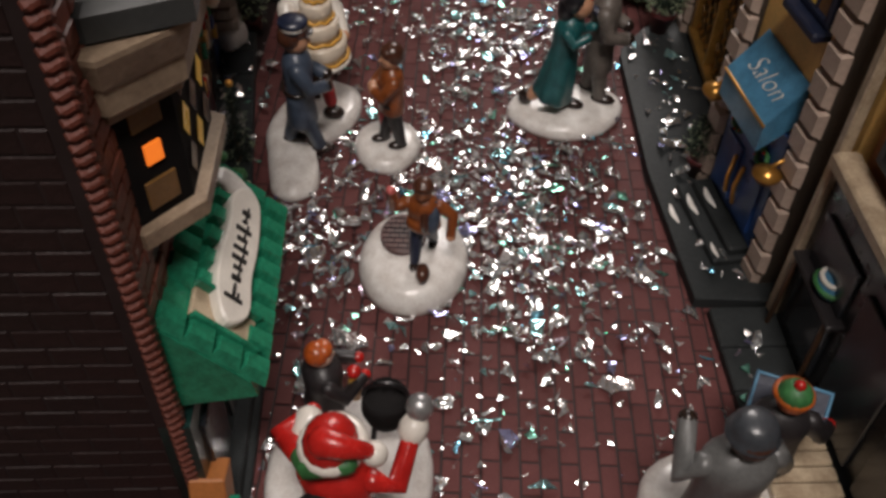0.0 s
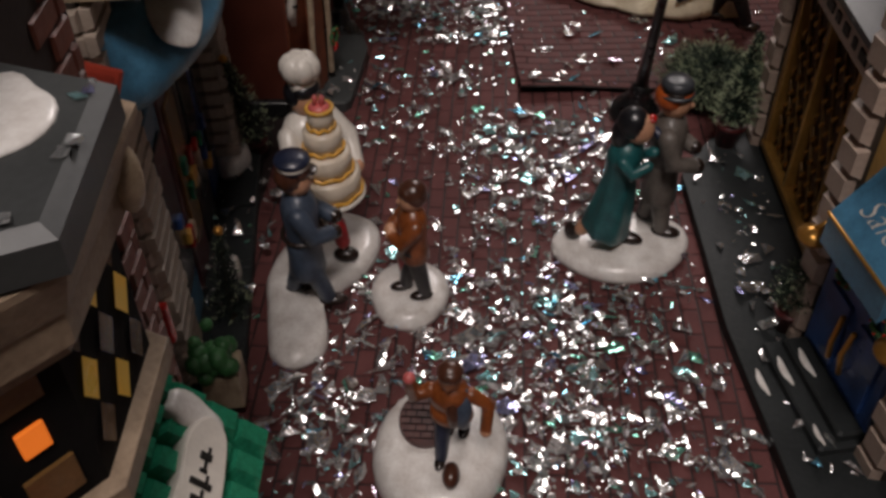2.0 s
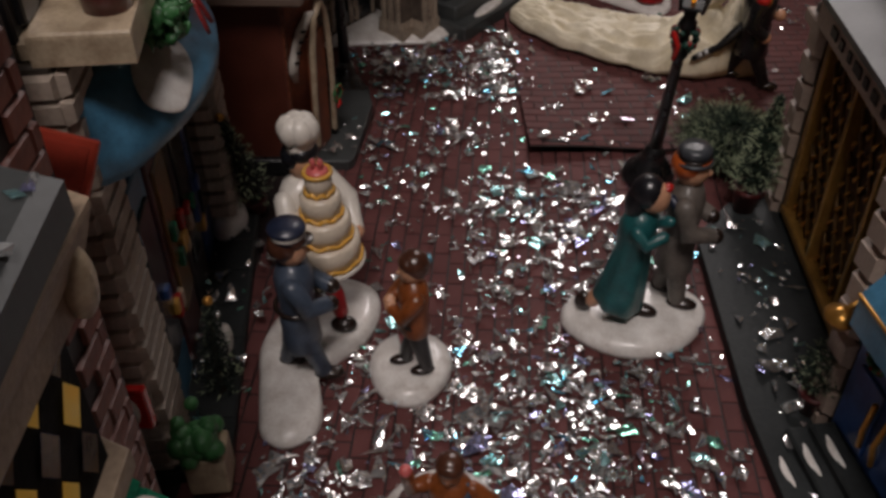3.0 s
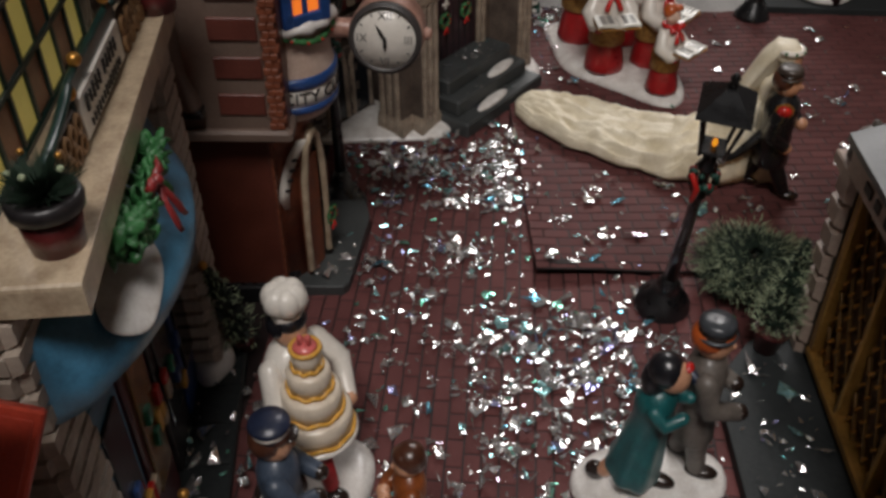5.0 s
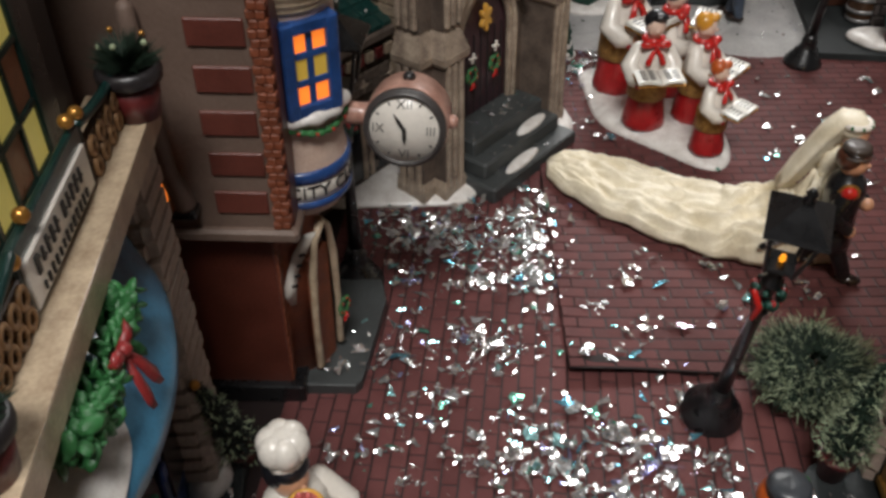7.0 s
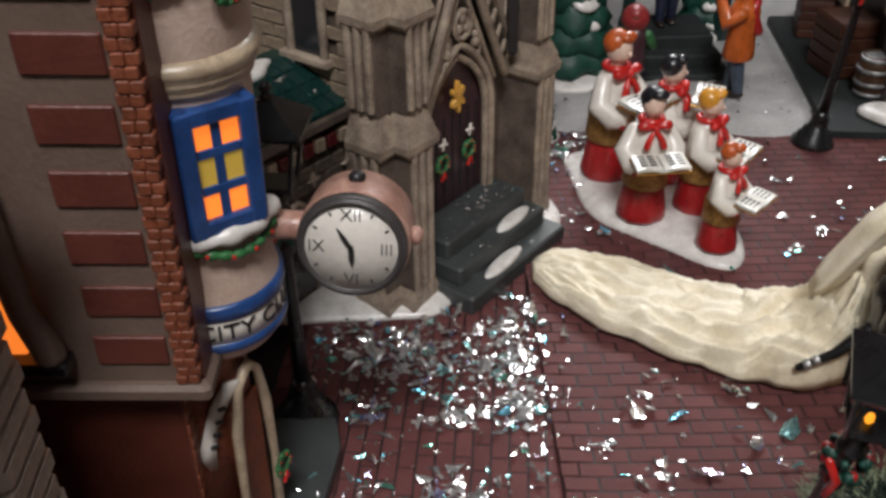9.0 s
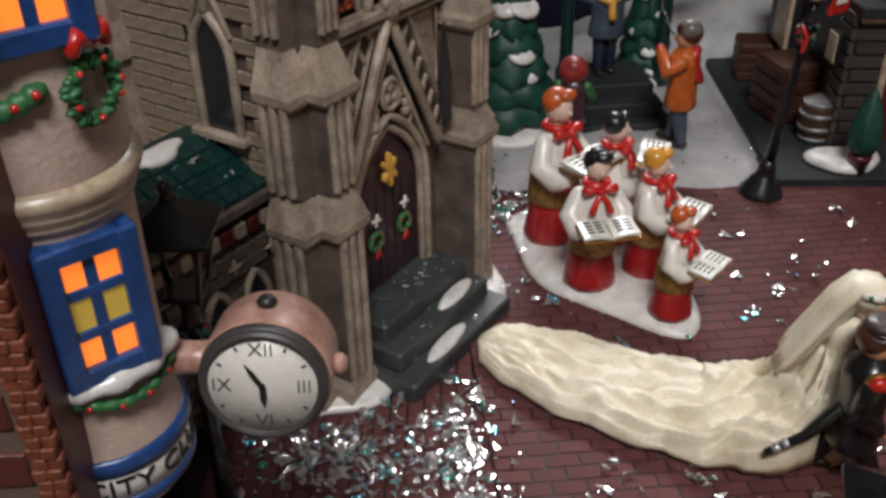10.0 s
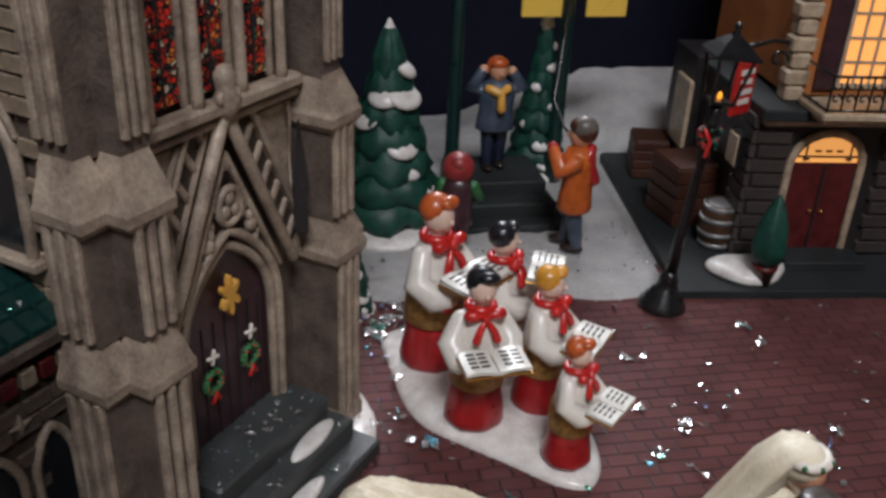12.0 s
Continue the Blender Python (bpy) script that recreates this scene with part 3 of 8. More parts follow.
def fig(b, m, h, coat, legs, hair, skin=SKIN, shoe=SHOE, girth=0.135, skirt=0.45, arms=(), cap=None, stride=0.06, head_turn=0.0, lean=0.0, hood=None):
    """A moulded figure that faces -y: boots, legs, coat, arms, head and hair."""
    k = m @ Matrix.Rotation(lean, 4, "X")
    for s in (-1, 1):
        b.tube([(s * 0.055 * h, -s * stride * h * 0.3, 0.46 * h), (s * 0.06 * h, s * stride * h * 0.4, 0.24 * h), (s * 0.06 * h, s * stride * h, 0.05 * h)], [0.068 * h, 0.058 * h, 0.046 * h], legs, k)
        b.ball((s * 0.062 * h, s * stride * h - 0.03 * h, 0.028 * h), (0.045 * h, 0.085 * h, 0.034 * h), shoe, k)
    g = girth * h
    b.lathe([(g * 1.02, skirt * h - 0.10 * h), (g * 1.06, skirt * h - 0.09 * h), (g * 0.98, skirt * h), (g * 0.90, 0.52 * h), (g * 0.98, 0.62 * h), (g * 1.0, 0.69 * h), (g * 0.84, 0.745 * h), (g * 0.45, 0.785 * h), (g * 0.2, 0.80 * h)], coat, k, n=18, sy=0.78)
    for sx, pts, sleeve, hand in arms:
        p = [(sx * g * 0.92, 0, 0.70 * h)] + [(x * h, y * h, z * h) for x, y, z in pts]
        b.tube(p, [0.058 * h, 0.054 * h, 0.044 * h][:len(p)], sleeve, k)
        b.ball(p[-1], 0.044 * h, hand, k)
    hm = k @ at(0, 0, 0.86 * h) @ Matrix.Rotation(head_turn, 4, "Z")
    b.tube([(0, 0, -0.1 * h), (0, 0, -0.03 * h)], 0.045 * h, skin, hm)
    b.ball((0, -0.004 * h, 0), (0.078 * h, 0.086 * h, 0.098 * h), skin, hm)
    b.ball((0, -0.088 * h, -0.012 * h), (0.014 * h, 0.016 * h, 0.018 * h), skin, hm, n=8, k=6)
    if hair:
        b.ball((0, 0.022 * h, 0.028 * h), (0.092 * h, 0.088 * h, 0.088 * h), hair, hm)
        b.ball((0, -0.028 * h, 0.064 * h), (0.080 * h, 0.062 * h, 0.052 * h), hair, hm)
    if cap:
        cap(b, hm, h)


# chef with a cake and an officer share one moulded snow base
def peaked_cap(col, band):
    def put(b, m, h):
        b.lathe([(0.080 * h, 0.065 * h), (0.086 * h, 0.085 * h), (0.086 * h, 0.10 * h)], col, m, n=18)
        b.lathe([(0.088 * h, 0.092 * h), (0.089 * h, 0.112 * h)], band, m, n=18)
        b.lathe([(0.088 * h, 0.11 * h), (0.098 * h, 0.128 * h), (0.092 * h, 0.145 * h), (0.03 * h, 0.16 * h)], col, m, n=18)
        b.ball((0, -0.085 * h, 0.06 * h), (0.06 * h, 0.04 * h, 0.01 * h), SHOE, m)
    return put


def toque(b, m, h):
    b.lathe([(0.072 * h, 0.06 * h), (0.076 * h, 0.13 * h)], WHITE, m, n=16)
    b.ball((0, 0, 0.18 * h), (0.10 * h, 0.10 * h, 0.080 * h), WHITE, m)
    for a in range(6):
        b.ball((0.045 * h * math.cos(a * 1.05), 0.045 * h * math.sin(a * 1.05), 0.185 * h), (0.064 * h, 0.064 * h, 0.074 * h), WHITE, m)


def brim_hat(col, band, w=0.14, tall=0.10):
    def put(b, m, h):
        b.lathe([(w * h, 0.05 * h), (w * h, 0.058 * h), (0.09 * h, 0.066 * h)], col, m, n=20)
        b.lathe([(0.087 * h, 0.06 * h), (0.088 * h, 0.085 * h)], band, m, n=18)
        b.lathe([(0.085 * h, 0.083 * h), (0.084 * h, (0.05 + tall) * h), (0.07 * h, (0.065 + tall) * h), (0.02 * h, (0.062 + tall) * h)], col, m, n=18)
    return put


def bowler(col):
    def put(b, m, h):
        b.lathe([(0.112 * h, 0.030 * h), (0.114 * h, 0.040 * h), (0.102 * h, 0.048 * h), (0.099 * h, 0.085 * h), (0.080 * h, 0.122 * h), (0.045 * h, 0.140 * h), (0.004 * h, 0.145 * h)], col, m, n=22)
    return put


def knit_cap(col, pom=None, rim=None):
    def put(b, m, h):
        if rim:
            b.lathe([(0.104 * h, 0.022 * h), (0.112 * h, 0.040 * h), (0.104 * h, 0.060 * h), (0.088 * h, 0.064 * h)], rim, m, n=20)
        b.ball((0, 0.012 * h, 0.05 * h), (0.095 * h, 0.095 * h, 0.085 * h), col, m)
        if pom:
            b.ball((0, 0.02 * h, 0.14 * h), 0.032 * h, pom, m)
    return put


def chef_and_officer():
    b = Body()
    loop = smooth_loop([(-0.0105, 0.315), (-0.002, 0.3215), (-0.0015, 0.332), (-0.0055, 0.3455), (0.000, 0.353), (0.0085, 0.364), (0.0118, 0.377), (0.0085, 0.390), (-0.004, 0.396), (-0.016, 0.390), (-0.024, 0.376), (-0.028, 0.358), (-0.025, 0.342), (-0.022, 0.328), (-0.019, 0.319)])
    b.mound(loop, 0.0075, SNOW, lump=0.0008)
    # officer, walking to the right
    m = at(-0.0090, 0.3455, 0.0060) @ Matrix.Rotation(radians(98), 4, "Z")
    fig(b, m, 0.061, DENIM, DENIM, HAIRBROWN, SKIN, girth=0.130, skirt=0.33, stride=0.10, cap=peaked_cap(NAVY, WHITE),
        arms=[(-1, [(-0.145, -0.07, 0.57), (-0.085, -0.18, 0.56)], DENIM, SHOE), (1, [(0.145, -0.05, 0.57), (0.075, -0.18, 0.54)], DENIM, SHOE)])
    b.tube([(0.0068 * math.cos(a) - 0.0090, 0.0078 * math.sin(a) + 0.3455, 0.0370) for a in (0.3927 * j for j in range(16))], 0.0008, SHOE, n=6, closed=True)
    # chef behind, carrying the tiered cake before him
    m = at(-0.0125, 0.3865, 0.0052) @ Matrix.Rotation(radians(56), 4, "Z")
    fig(b, m, 0.067, WHITE, CREAM, HAIRBLACK, SKIN, girth=0.155, skirt=0.36, stride=0.03, cap=toque,
        arms=[(-1, [(-0.22, -0.08, 0.55), (-0.10, -0.24, 0.47)], WHITE, SKIN), (1, [(0.22, -0.08, 0.55), (0.10, -0.24, 0.47)], WHITE, SKIN)])
    cm = at(-0.0048, 0.3745, 0.0066)
    b.lathe([(0.004, 0.0225), (0.0125, 0.0235), (0.0136, 0.0248), (0.0132, 0.0258)], WHITE, cm, n=26)
    z = 0.0256
    for r, hh in ((0.0120, 0.0090), (0.0094, 0.0090), (0.0068, 0.0086), (0.0045, 0.0080)):
        b.lathe([(r, z), (r, z + hh - 0.001), (r - 0.001, z + hh), (0.001, z + hh + 0.0002)], ICING, cm, n=24)
        b.tube([(r * 1.02 * math.cos(a), r * 1.02 * math.sin(a), z + 0.0012 + 0.0005 * math.sin(a * 9)) for a in (2 * math.pi * j / 54 for j in range(54))], 0.0008, YELLOW, cm, n=6, closed=True)
        z += hh
    b.tube([(0.0044 * math.cos(a), 0.0044 * math.sin(a), z) for a in (2 * math.pi * j / 20 for j in range(20))], 0.0008, YELLOW, cm, n=6, closed=True)
    b.lathe([(0.0038, z), (0.0034, z + 0.0012), (0.0005, z + 0.0016)], PINK, cm, n=16)
    for s in (-1, 1):
        b.lathe([(0.0010, z + 0.001), (0.0008, z + 0.003), (0.0011, z + 0.004), (0.0002, z + 0.0052)], PINK, cm @ at(s * 0.0012, 0), n=8)
    b.tube([(-0.002, 0.368, 0.022), (0.000, 0.366, 0.014)], [0.0032, 0.0028], CRIMSON, n=8)
    b.ball((0.001, 0.3645, 0.0095), (0.0048, 0.0034, 0.0030), SHOE)
    return tagged(b.done("bakery_figurine"), "painted chef with tiered cake and officer on a snow base", "figurine")


def boy_figure():
    b = Body()
    b.mound(oval(0.0255, 0.3515, 0.0142, 0.0165, wob=0.03), 0.0075, SNOW, lump=0.0005)
    fig(b, at(0.0280, 0.3480, 0.0070) @ Matrix.Rotation(radians(-75), 4, "Z"), 0.0500, RUSTCOAT, CHARCOAL, HAIRBROWN, SKIN, girth=0.128, skirt=0.47, stride=0.06, cap=knit_cap(HAIRBROWN),
        arms=[(-1, [(-0.125, -0.10, 0.57), (-0.03, -0.15, 0.60)], RUSTCOAT, SKIN), (1, [(0.125, -0.10, 0.57), (0.03, -0.15, 0.60)], RUSTCOAT, SKIN)])
    b.tube([(0.0255, 0.3510, 0.030), (0.0248, 0.3518, 0.020), (0.0252, 0.3520, 0.011)], [0.0030, 0.0034, 0.0026], CRIMSON, n=10)
    return tagged(b.done("boy_figurine"), "painted boy figurine in a rust coat on a round snow base", "figurine")


def runner_figure():
    b = Body(at(0, -0.0038, 0))
    b.mound(oval(0.0405, 0.286, 0.0200, 0.0260, wob=0.04, lobes=2, phase=1.0), 0.0125, SNOW, lump=0.0007)
    b.prism(oval(0.0365, 0.2915, 0.0088, 0.0105, 24), 0.008, 0.0136, MOULDEDROAD, bev=0.0004)
    for k in range(-3, 4):
        half = 0.0082 * math.sqrt(1 - (k / 4.2) ** 2)
        b.box((0.0365, 0.2915 + 0.0026 * k, 0.0137), (2 * half, 0.0003, 0.0003), MATTEBLACK, bev=0.00005)
        for j in range(-2, 3):
            x = 0.0034 * (j + 0.5 * (k % 2))
            if abs(x) < half - 0.001:
                b.box((0.0365 + x, 0.2928 + 0.0026 * k, 0.0137), (0.0003, 0.0024, 0.0003), MATTEBLACK, bev=0.00005)
    m = at(0.0445, 0.2835, 0.0115) @ Matrix.Rotation(radians(-8), 4, "Z")
    fig(b, m, 0.040, RUSTCOAT, NAVY, HAIRBROWN, BROWNSKIN, girth=0.15, skirt=0.52, stride=0.15, lean=0.10, cap=knit_cap(HAIRBROWN),
        arms=[(-1, [(-0.26, -0.02, 0.62), (-0.27, -0.06, 0.88)], RUSTCOAT, PINK), (1, [(0.26, 0.02, 0.58), (0.26, -0.10, 0.42)], RUSTCOAT, SKIN)])
    b.tube([(0.0480, 0.2800, 0.0405), (0.0478, 0.2770, 0.0365), (0.0474, 0.2772, 0.0305)], [0.0014, 0.0024, 0.0020], DENIM, n=8)
    b.tube([(0.0445, 0.2785, 0.0400), (0.0448, 0.2762, 0.0365), (0.0450, 0.2768, 0.0305)], [0.0012, 0.0018, 0.0016], HAIRBROWN, n=8)
    b.ball((0.0445, 0.2705, 0.0148), (0.0026, 0.0042, 0.003), HAIRBROWN)
    return tagged(b.done("runner_figurine"), "painted figurine waving an arm on a tall round snow base", "figurine")


def couple_figure():
    b = Body()
    b.mound(oval(0.1045, 0.381, 0.0265, 0.0185, wob=0.05, lobes=3, turn=0.18), 0.0075, SNOW, lump=0.0008)
    m = at(0.0990, 0.3785, 0.0062) @ Matrix.Rotation(radians(70), 4, "Z")
    skirt = []
    for r, z, back in ((0.0078, 0.0078, 0.0022), (0.0096, 0.0074, 0.0024), (0.0099, 0.0090, 0.0022), (0.0092, 0.0150, 0.0014), (0.0082, 0.0220, 0.0006), (0.0072, 0.0290, -0.0002), (0.0064, 0.0340, -0.0006), (0.0069, 0.0385, -0.0010), (0.0071, 0.0420, -0.0012), (0.0058, 0.0460, -0.0016), (0.0026, 0.0485, -0.0020)):
        fold = 0.05 if z < 0.03 else 0.0
        skirt.append([(r * (1 + fold * math.sin(7 * a)) * math.cos(a), back + 0.88 * r * (1 + fold * math.sin(7 * a)) * math.sin(a), z + (0.0028 * math.sin(a) if z < 0.012 else 0)) for a in (2 * math.pi * j / 42 for j in range(42))])
    b.grid(skirt, TEAL, m, caps=True)
    b.tube([(-0.002, 0.005, 0.014), (-0.003, 0.0105, 0.006)], [0.0038, 0.0028], SKIN, m)
    b.ball((-0.003, 0.0135, 0.0042), (0.0024, 0.0034, 0.0044), SHOE, m)
    b.ball((0.003, -0.006, 0.0022), (0.0030, 0.0062, 0.0028), SHOE, m)
    b.ball((0, -0.0050, 0.0535), (0.0046, 0.0050, 0.0060), SKIN, m)
    b.ball((0, -0.0026, 0.0550), (0.0056, 0.0058, 0.0060), HAIRBLACK, m)
    b.ball((0, 0.0004, 0.0500), (0.0050, 0.0042, 0.0066), HAIRBLACK, m)
    b.ball((0.001, -0.0085, 0.0575), (0.0022, 0.0016, 0.0014), RED, m)
    for s_ in (-1, 1):
        b.tube([(s_ * 0.0062, -0.002, 0.0425), (s_ * 0.0070, -0.006, 0.0385), (s_ * 0.0045, -0.0105, 0.0420)], [0.0027, 0.0024, 0.0020], TEAL, m)
    mm = at(0.1165, 0.389, 0.0062) @ Matrix.Rotation(radians(78), 4, "Z")
    fig(b, mm, 0.066, TWEED, TWEED, HAIRRED, SKIN, girth=0.125, skirt=0.34, stride=0.05, cap=brim_hat(SLATECAP, SHOE, 0.098, 0.070),
        arms=[(-1, [(-0.16, -0.04, 0.57), (-0.11, -0.17, 0.55)], TWEED, SHOE), (1, [(0.16, -0.02, 0.56), (0.10, -0.15, 0.52)], TWEED, SHOE)])
    b.tube([(0.1105, 0.384, 0.054), (0.1130, 0.381, 0.0515), (0.1165, 0.3825, 0.053)], 0.0017, NAVY, n=8)
    b.ball((0.1205, 0.3905, 0.0700), (0.0016, 0.0024, 0.0016), LEAF)
    return tagged(b.done("dancing_couple_figurine"), "painted couple figurine, teal gown and grey coat, on snow", "figurine")


def santa_figure():
    b = Body()
    b.mound(oval(0.0255, 0.188, 0.0260, 0.037, wob=0.03), 0.009, SNOW, lump=0.0008)
    m = at(0.0265, 0.1675, 0.008) @ Matrix.Rotation(radians(160), 4, "Z")
    fig(b, m, 0.058, RED, RED, None, PALESKIN, girth=0.19, skirt=0.36, stride=0.03,
        arms=[(1, [(0.34, -0.10, 0.60), (0.28, -0.30, 0.56)], RED, RED), (-1, [(-0.27, -0.06, 0.62), (-0.26, -0.28, 0.78)], RED, RED)])
    hm = m @ at(0, 0, 0.0505)
    b.tube([(0.0066 * math.cos(a), 0.0070 * math.sin(a), 0.0012) for a in (2 * math.pi * j / 18 for j in range(18))], 0.0024, WHITE, hm, n=8, closed=True)
    b.ball((0, 0.001, 0.0035), (0.0070, 0.0076, 0.0075), RED, hm)
    b.tube([(0.0, 0.004, 0.008), (-0.006, 0.004, 0.009), (-0.010, 0.0, 0.004)], [0.0045, 0.003, 0.002], RED, hm)
    b.ball((-0.0110, -0.001, 0.002), 0.0034, WHITE, hm)
    b.ball((0, -0.006, -0.005), (0.0062, 0.0045, 0.0070), WHITE, hm)
    b.tube([(0.013, -0.008, 0.0350), (0.0155, -0.014, 0.0335)], 0.0044, WHITE, m)
    b.tube([(-0.0150, -0.0150, 0.0440), (-0.0152, -0.0162, 0.0460)], 0.0040, WHITE, m)
    b.ball((-0.0156, -0.0185, 0.0515), 0.0037, PEWTER, m)
    b.ball((-0.002, 0.0085, 0.028), (0.010, 0.006, 0.012), CHARCOAL, m)
    b.tube([(-0.006, 0.004, 0.052), (0.003, 0.008, 0.050), (0.008, 0.003, 0.045)], 0.0028, LEAF, m, n=8)
    # child and kettle in front
    mc = at(0.0175, 0.2055, 0.008) @ Matrix.Rotation(radians(112), 4, "Z")
    fig(b, mc, 0.043, CHARCOAL, NAVY, HAIRRED, PALESKIN, girth=0.18, skirt=0.44, stride=0.04,
        arms=[(-1, [(-0.2, -0.10, 0.58), (-0.08, -0.28, 0.62)], CHARCOAL, RED), (1, [(0.2, -0.10, 0.58), (0.08, -0.28, 0.62)], CHARCOAL, RED)])
    b.lathe([(0.0018, 0.0), (0.0022, 0.006), (0.0010, 0.011)], YELLOW, at(0.0270, 0.2050, 0.026), n=10)
    b.ball((0.0270, 0.2050, 0.0385), 0.0022, RED)
    b.lathe([(0.003, 0.0), (0.0058, 0.002), (0.0074, 0.007), (0.0071, 0.011), (0.0066, 0.013), (0.0060, 0.0128), (0.0055, 0.0115), (0.001, 0.0112)], MATTEBLACK, at(0.0365, 0.2010, 0.020), n=22)
    b.tube([(0.0365 + 0.0066 * math.cos(a), 0.2010, 0.033 + 0.006 * math.sin(a)) for a in (0.35 * j for j in range(10))], 0.0007, BLACK, n=6)
    for s in range(3):
        b.tube([(0.0365 + 0.006 * math.cos(2.1 * s), 0.2010 + 0.006 * math.sin(2.1 * s), 0.024), (0.0365 + 0.009 * math.cos(2.1 * s), 0.2010 + 0.009 * math.sin(2.1 * s), 0.007)], 0.0009, BLACK, n=6)
    return tagged(b.done("kettle_figurine"), "glossy red-suited figurine with a child and a black kettle on snow", "figurine")


def shopper_figure():
    b = Body(at(0.0, 0.0045, 0))
    b.mound(oval(0.137, 0.178, 0.0225, 0.0235, wob=0.04), 0.0075, SNOW, lump=0.0006)
    m = at(0.1310, 0.1690, 0.007) @ Matrix.Rotation(radians(190), 4, "Z")
    fig(b, m, 0.062, GREYCOAT, TWEED, HAIRBROWN, SKIN, girth=0.17, skirt=0.30, stride=0.03, cap=bowler(SLATECAP),
        arms=[(1, [(0.23, 0.0, 0.60), (0.17, -0.20, 0.74)], GREYCOAT, SHOE), (-1, [(-0.23, -0.02, 0.58), (-0.22, -0.20, 0.60)], GREYCOAT, SHOE)])
    m2 = at(0.1485, 0.1880, 0.007) @ Matrix.Rotation(radians(170), 4, "Z")
    fig(b, m2, 0.052, CHARCOAL, NAVY, HAIRRED, SKIN, girth=0.16, skirt=0.36, stride=0.03, cap=knit_cap(LEAF, RED, ORANGECOAT),
        arms=[(-1, [(-0.24, -0.02, 0.56), (-0.30, -0.12, 0.52)], CHARCOAL, RED)])
    pm = at(0.1552, 0.1985, 0.034) @ Matrix.Rotation(radians(-20), 4, "Z") @ Matrix.Rotation(-0.85, 4, "X")
    b.box((0, 0, 0), (0.022, 0.003, 0.014), NAVY, pm)
    for c, sz in (((0, -0.0004, 0.0066), (0.022, 0.0034, 0.0009)), ((0, -0.0004, -0.0066), (0.022, 0.0034, 0.0009)), ((0.0106, -0.0004, 0), (0.0009, 0.0034, 0.014)), ((-0.0106, -0.0004, 0), (0.0009, 0.0034, 0.014))):
        b.box(c, sz, AWNING, pm)
    return tagged(b.done("shopper_figurine"), "grey-coated figurine with a child and a blue parcel on snow", "figurine")


def singer(b, x, y, h, turn, hair, skin=PALESKIN, head=0.0, hold=0.545):
    m = at(x, y, 0.0072) @ Matrix.Rotation(radians(turn), 4, "Z")
    b.lathe([(0.165 * h, 0), (0.175 * h, 0.02 * h), (0.17 * h, 0.06 * h), (0.142 * h, 0.22 * h), (0.125 * h, 0.30 * h)], CRIMSON, m, n=22, wob=0.025, lobes=8)
    b.lathe([(0.150 * h, 0.255 * h), (0.158 * h, 0.265 * h), (0.153 * h, 0.36 * h), (0.148 * h, 0.455 * h), (0.120 * h, 0.47 * h)], WICKER, m, n=22)
    b.lathe([(0.142 * h, 0.44 * h), (0.150 * h, 0.45 * h), (0.140 * h, 0.51 * h), (0.128 * h, 0.60 * h), (0.110 * h, 0.68 * h), (0.062 * h, 0.735 * h), (0.03 * h, 0.75 * h)], WHITE, m, n=22, sy=0.9)
    for s in (-1, 1):
        b.tube([(s * 0.105 * h, 0, 0.66 * h), (s * 0.175 * h, -0.03 * h, 0.53 * h), (s * 0.135 * h, -0.13 * h, 0.47 * h), (s * 0.115 * h, -0.16 * h, 0.475 * h)], [0.056 * h, 0.072 * h, 0.082 * h, 0.070 * h], WHITE, m, n=12)
        b.ball((s * 0.105 * h, -0.205 * h, 0.475 * h), (0.03 * h, 0.034 * h, 0.03 * h), SKIN, m)
        b.ball((s * 0.13 * h, -0.195 * h, 0.44 * h), (0.032 * h, 0.02 * h, 0.036 * h), CRIMSON, m)
        b.tube([(0, -0.085 * h, 0.715 * h), (s * 0.05 * h, -0.098 * h, 0.728 * h), (s * 0.088 * h, -0.085 * h, 0.722 * h)], [0.014 * h, 0.03 * h, 0.036 * h], RED, m, n=8)
        b.tube([(0, -0.10 * h, 0.70 * h), (s * 0.04 * h, -0.125 * h, 0.64 * h), (s * 0.058 * h, -0.135 * h, 0.59 * h)], [0.016 * h, 0.022 * h, 0.026 * h], RED, m, n=8)
    b.ball((0, -0.108 * h, 0.712 * h), 0.024 * h, RED, m)
    b.tube([(0.07 * h * math.cos(a), 0.07 * h * math.sin(a), 0.735 * h) for a in (2 * math.pi * j / 14 for j in range(14))], 0.026 * h, RED, m, n=7, closed=True)
    # open song book: two slightly arched leaves over a cover
    bm_ = m @ at(0, -0.270 * h, hold * h) @ Matrix.Rotation(0.06, 4, "X") @ Matrix.Diagonal((0.90, 0.80, 1, 1))
    for s in (-1, 1):
        b.grid([[(s * (0.004 + t * 0.195) * h, v * h, (0.018 * math.sin(t * 2.6) + dz) * h) for t in (0, 0.25, 0.5, 0.75, 1)] for v, dz in ((-0.120, 0), (-0.120, -0.02), (0.120, -0.02), (0.120, 0), (-0.120, 0))], PAGE, bm_, close=False, smooth=False)
        b.box((s * 0.100 * h, 0, -0.026 * h), (0.204 * h, 0.250 * h, 0.009 * h), GOLD, bm_)
        for k in range(4):
            for col in range(2):
                b.box((s * (0.070 + 0.066 * col) * h, (0.070 - 0.044 * k) * h, 0.0185 * h), (0.050 * h, 0.016 * h, 0.004 * h), INK, bm_, bev=0.00005)
    hm = m @ at(0, -0.008 * h, 0.85 * h) @ Matrix.Rotation(radians(head), 4, "Z")
    b.tube([(0, 0, -0.12 * h), (0, 0, -0.05 * h)], 0.042 * h, skin, hm)
    b.ball((0, 0, -0.005 * h), (0.077 * h, 0.083 * h, 0.095 * h), skin, hm)
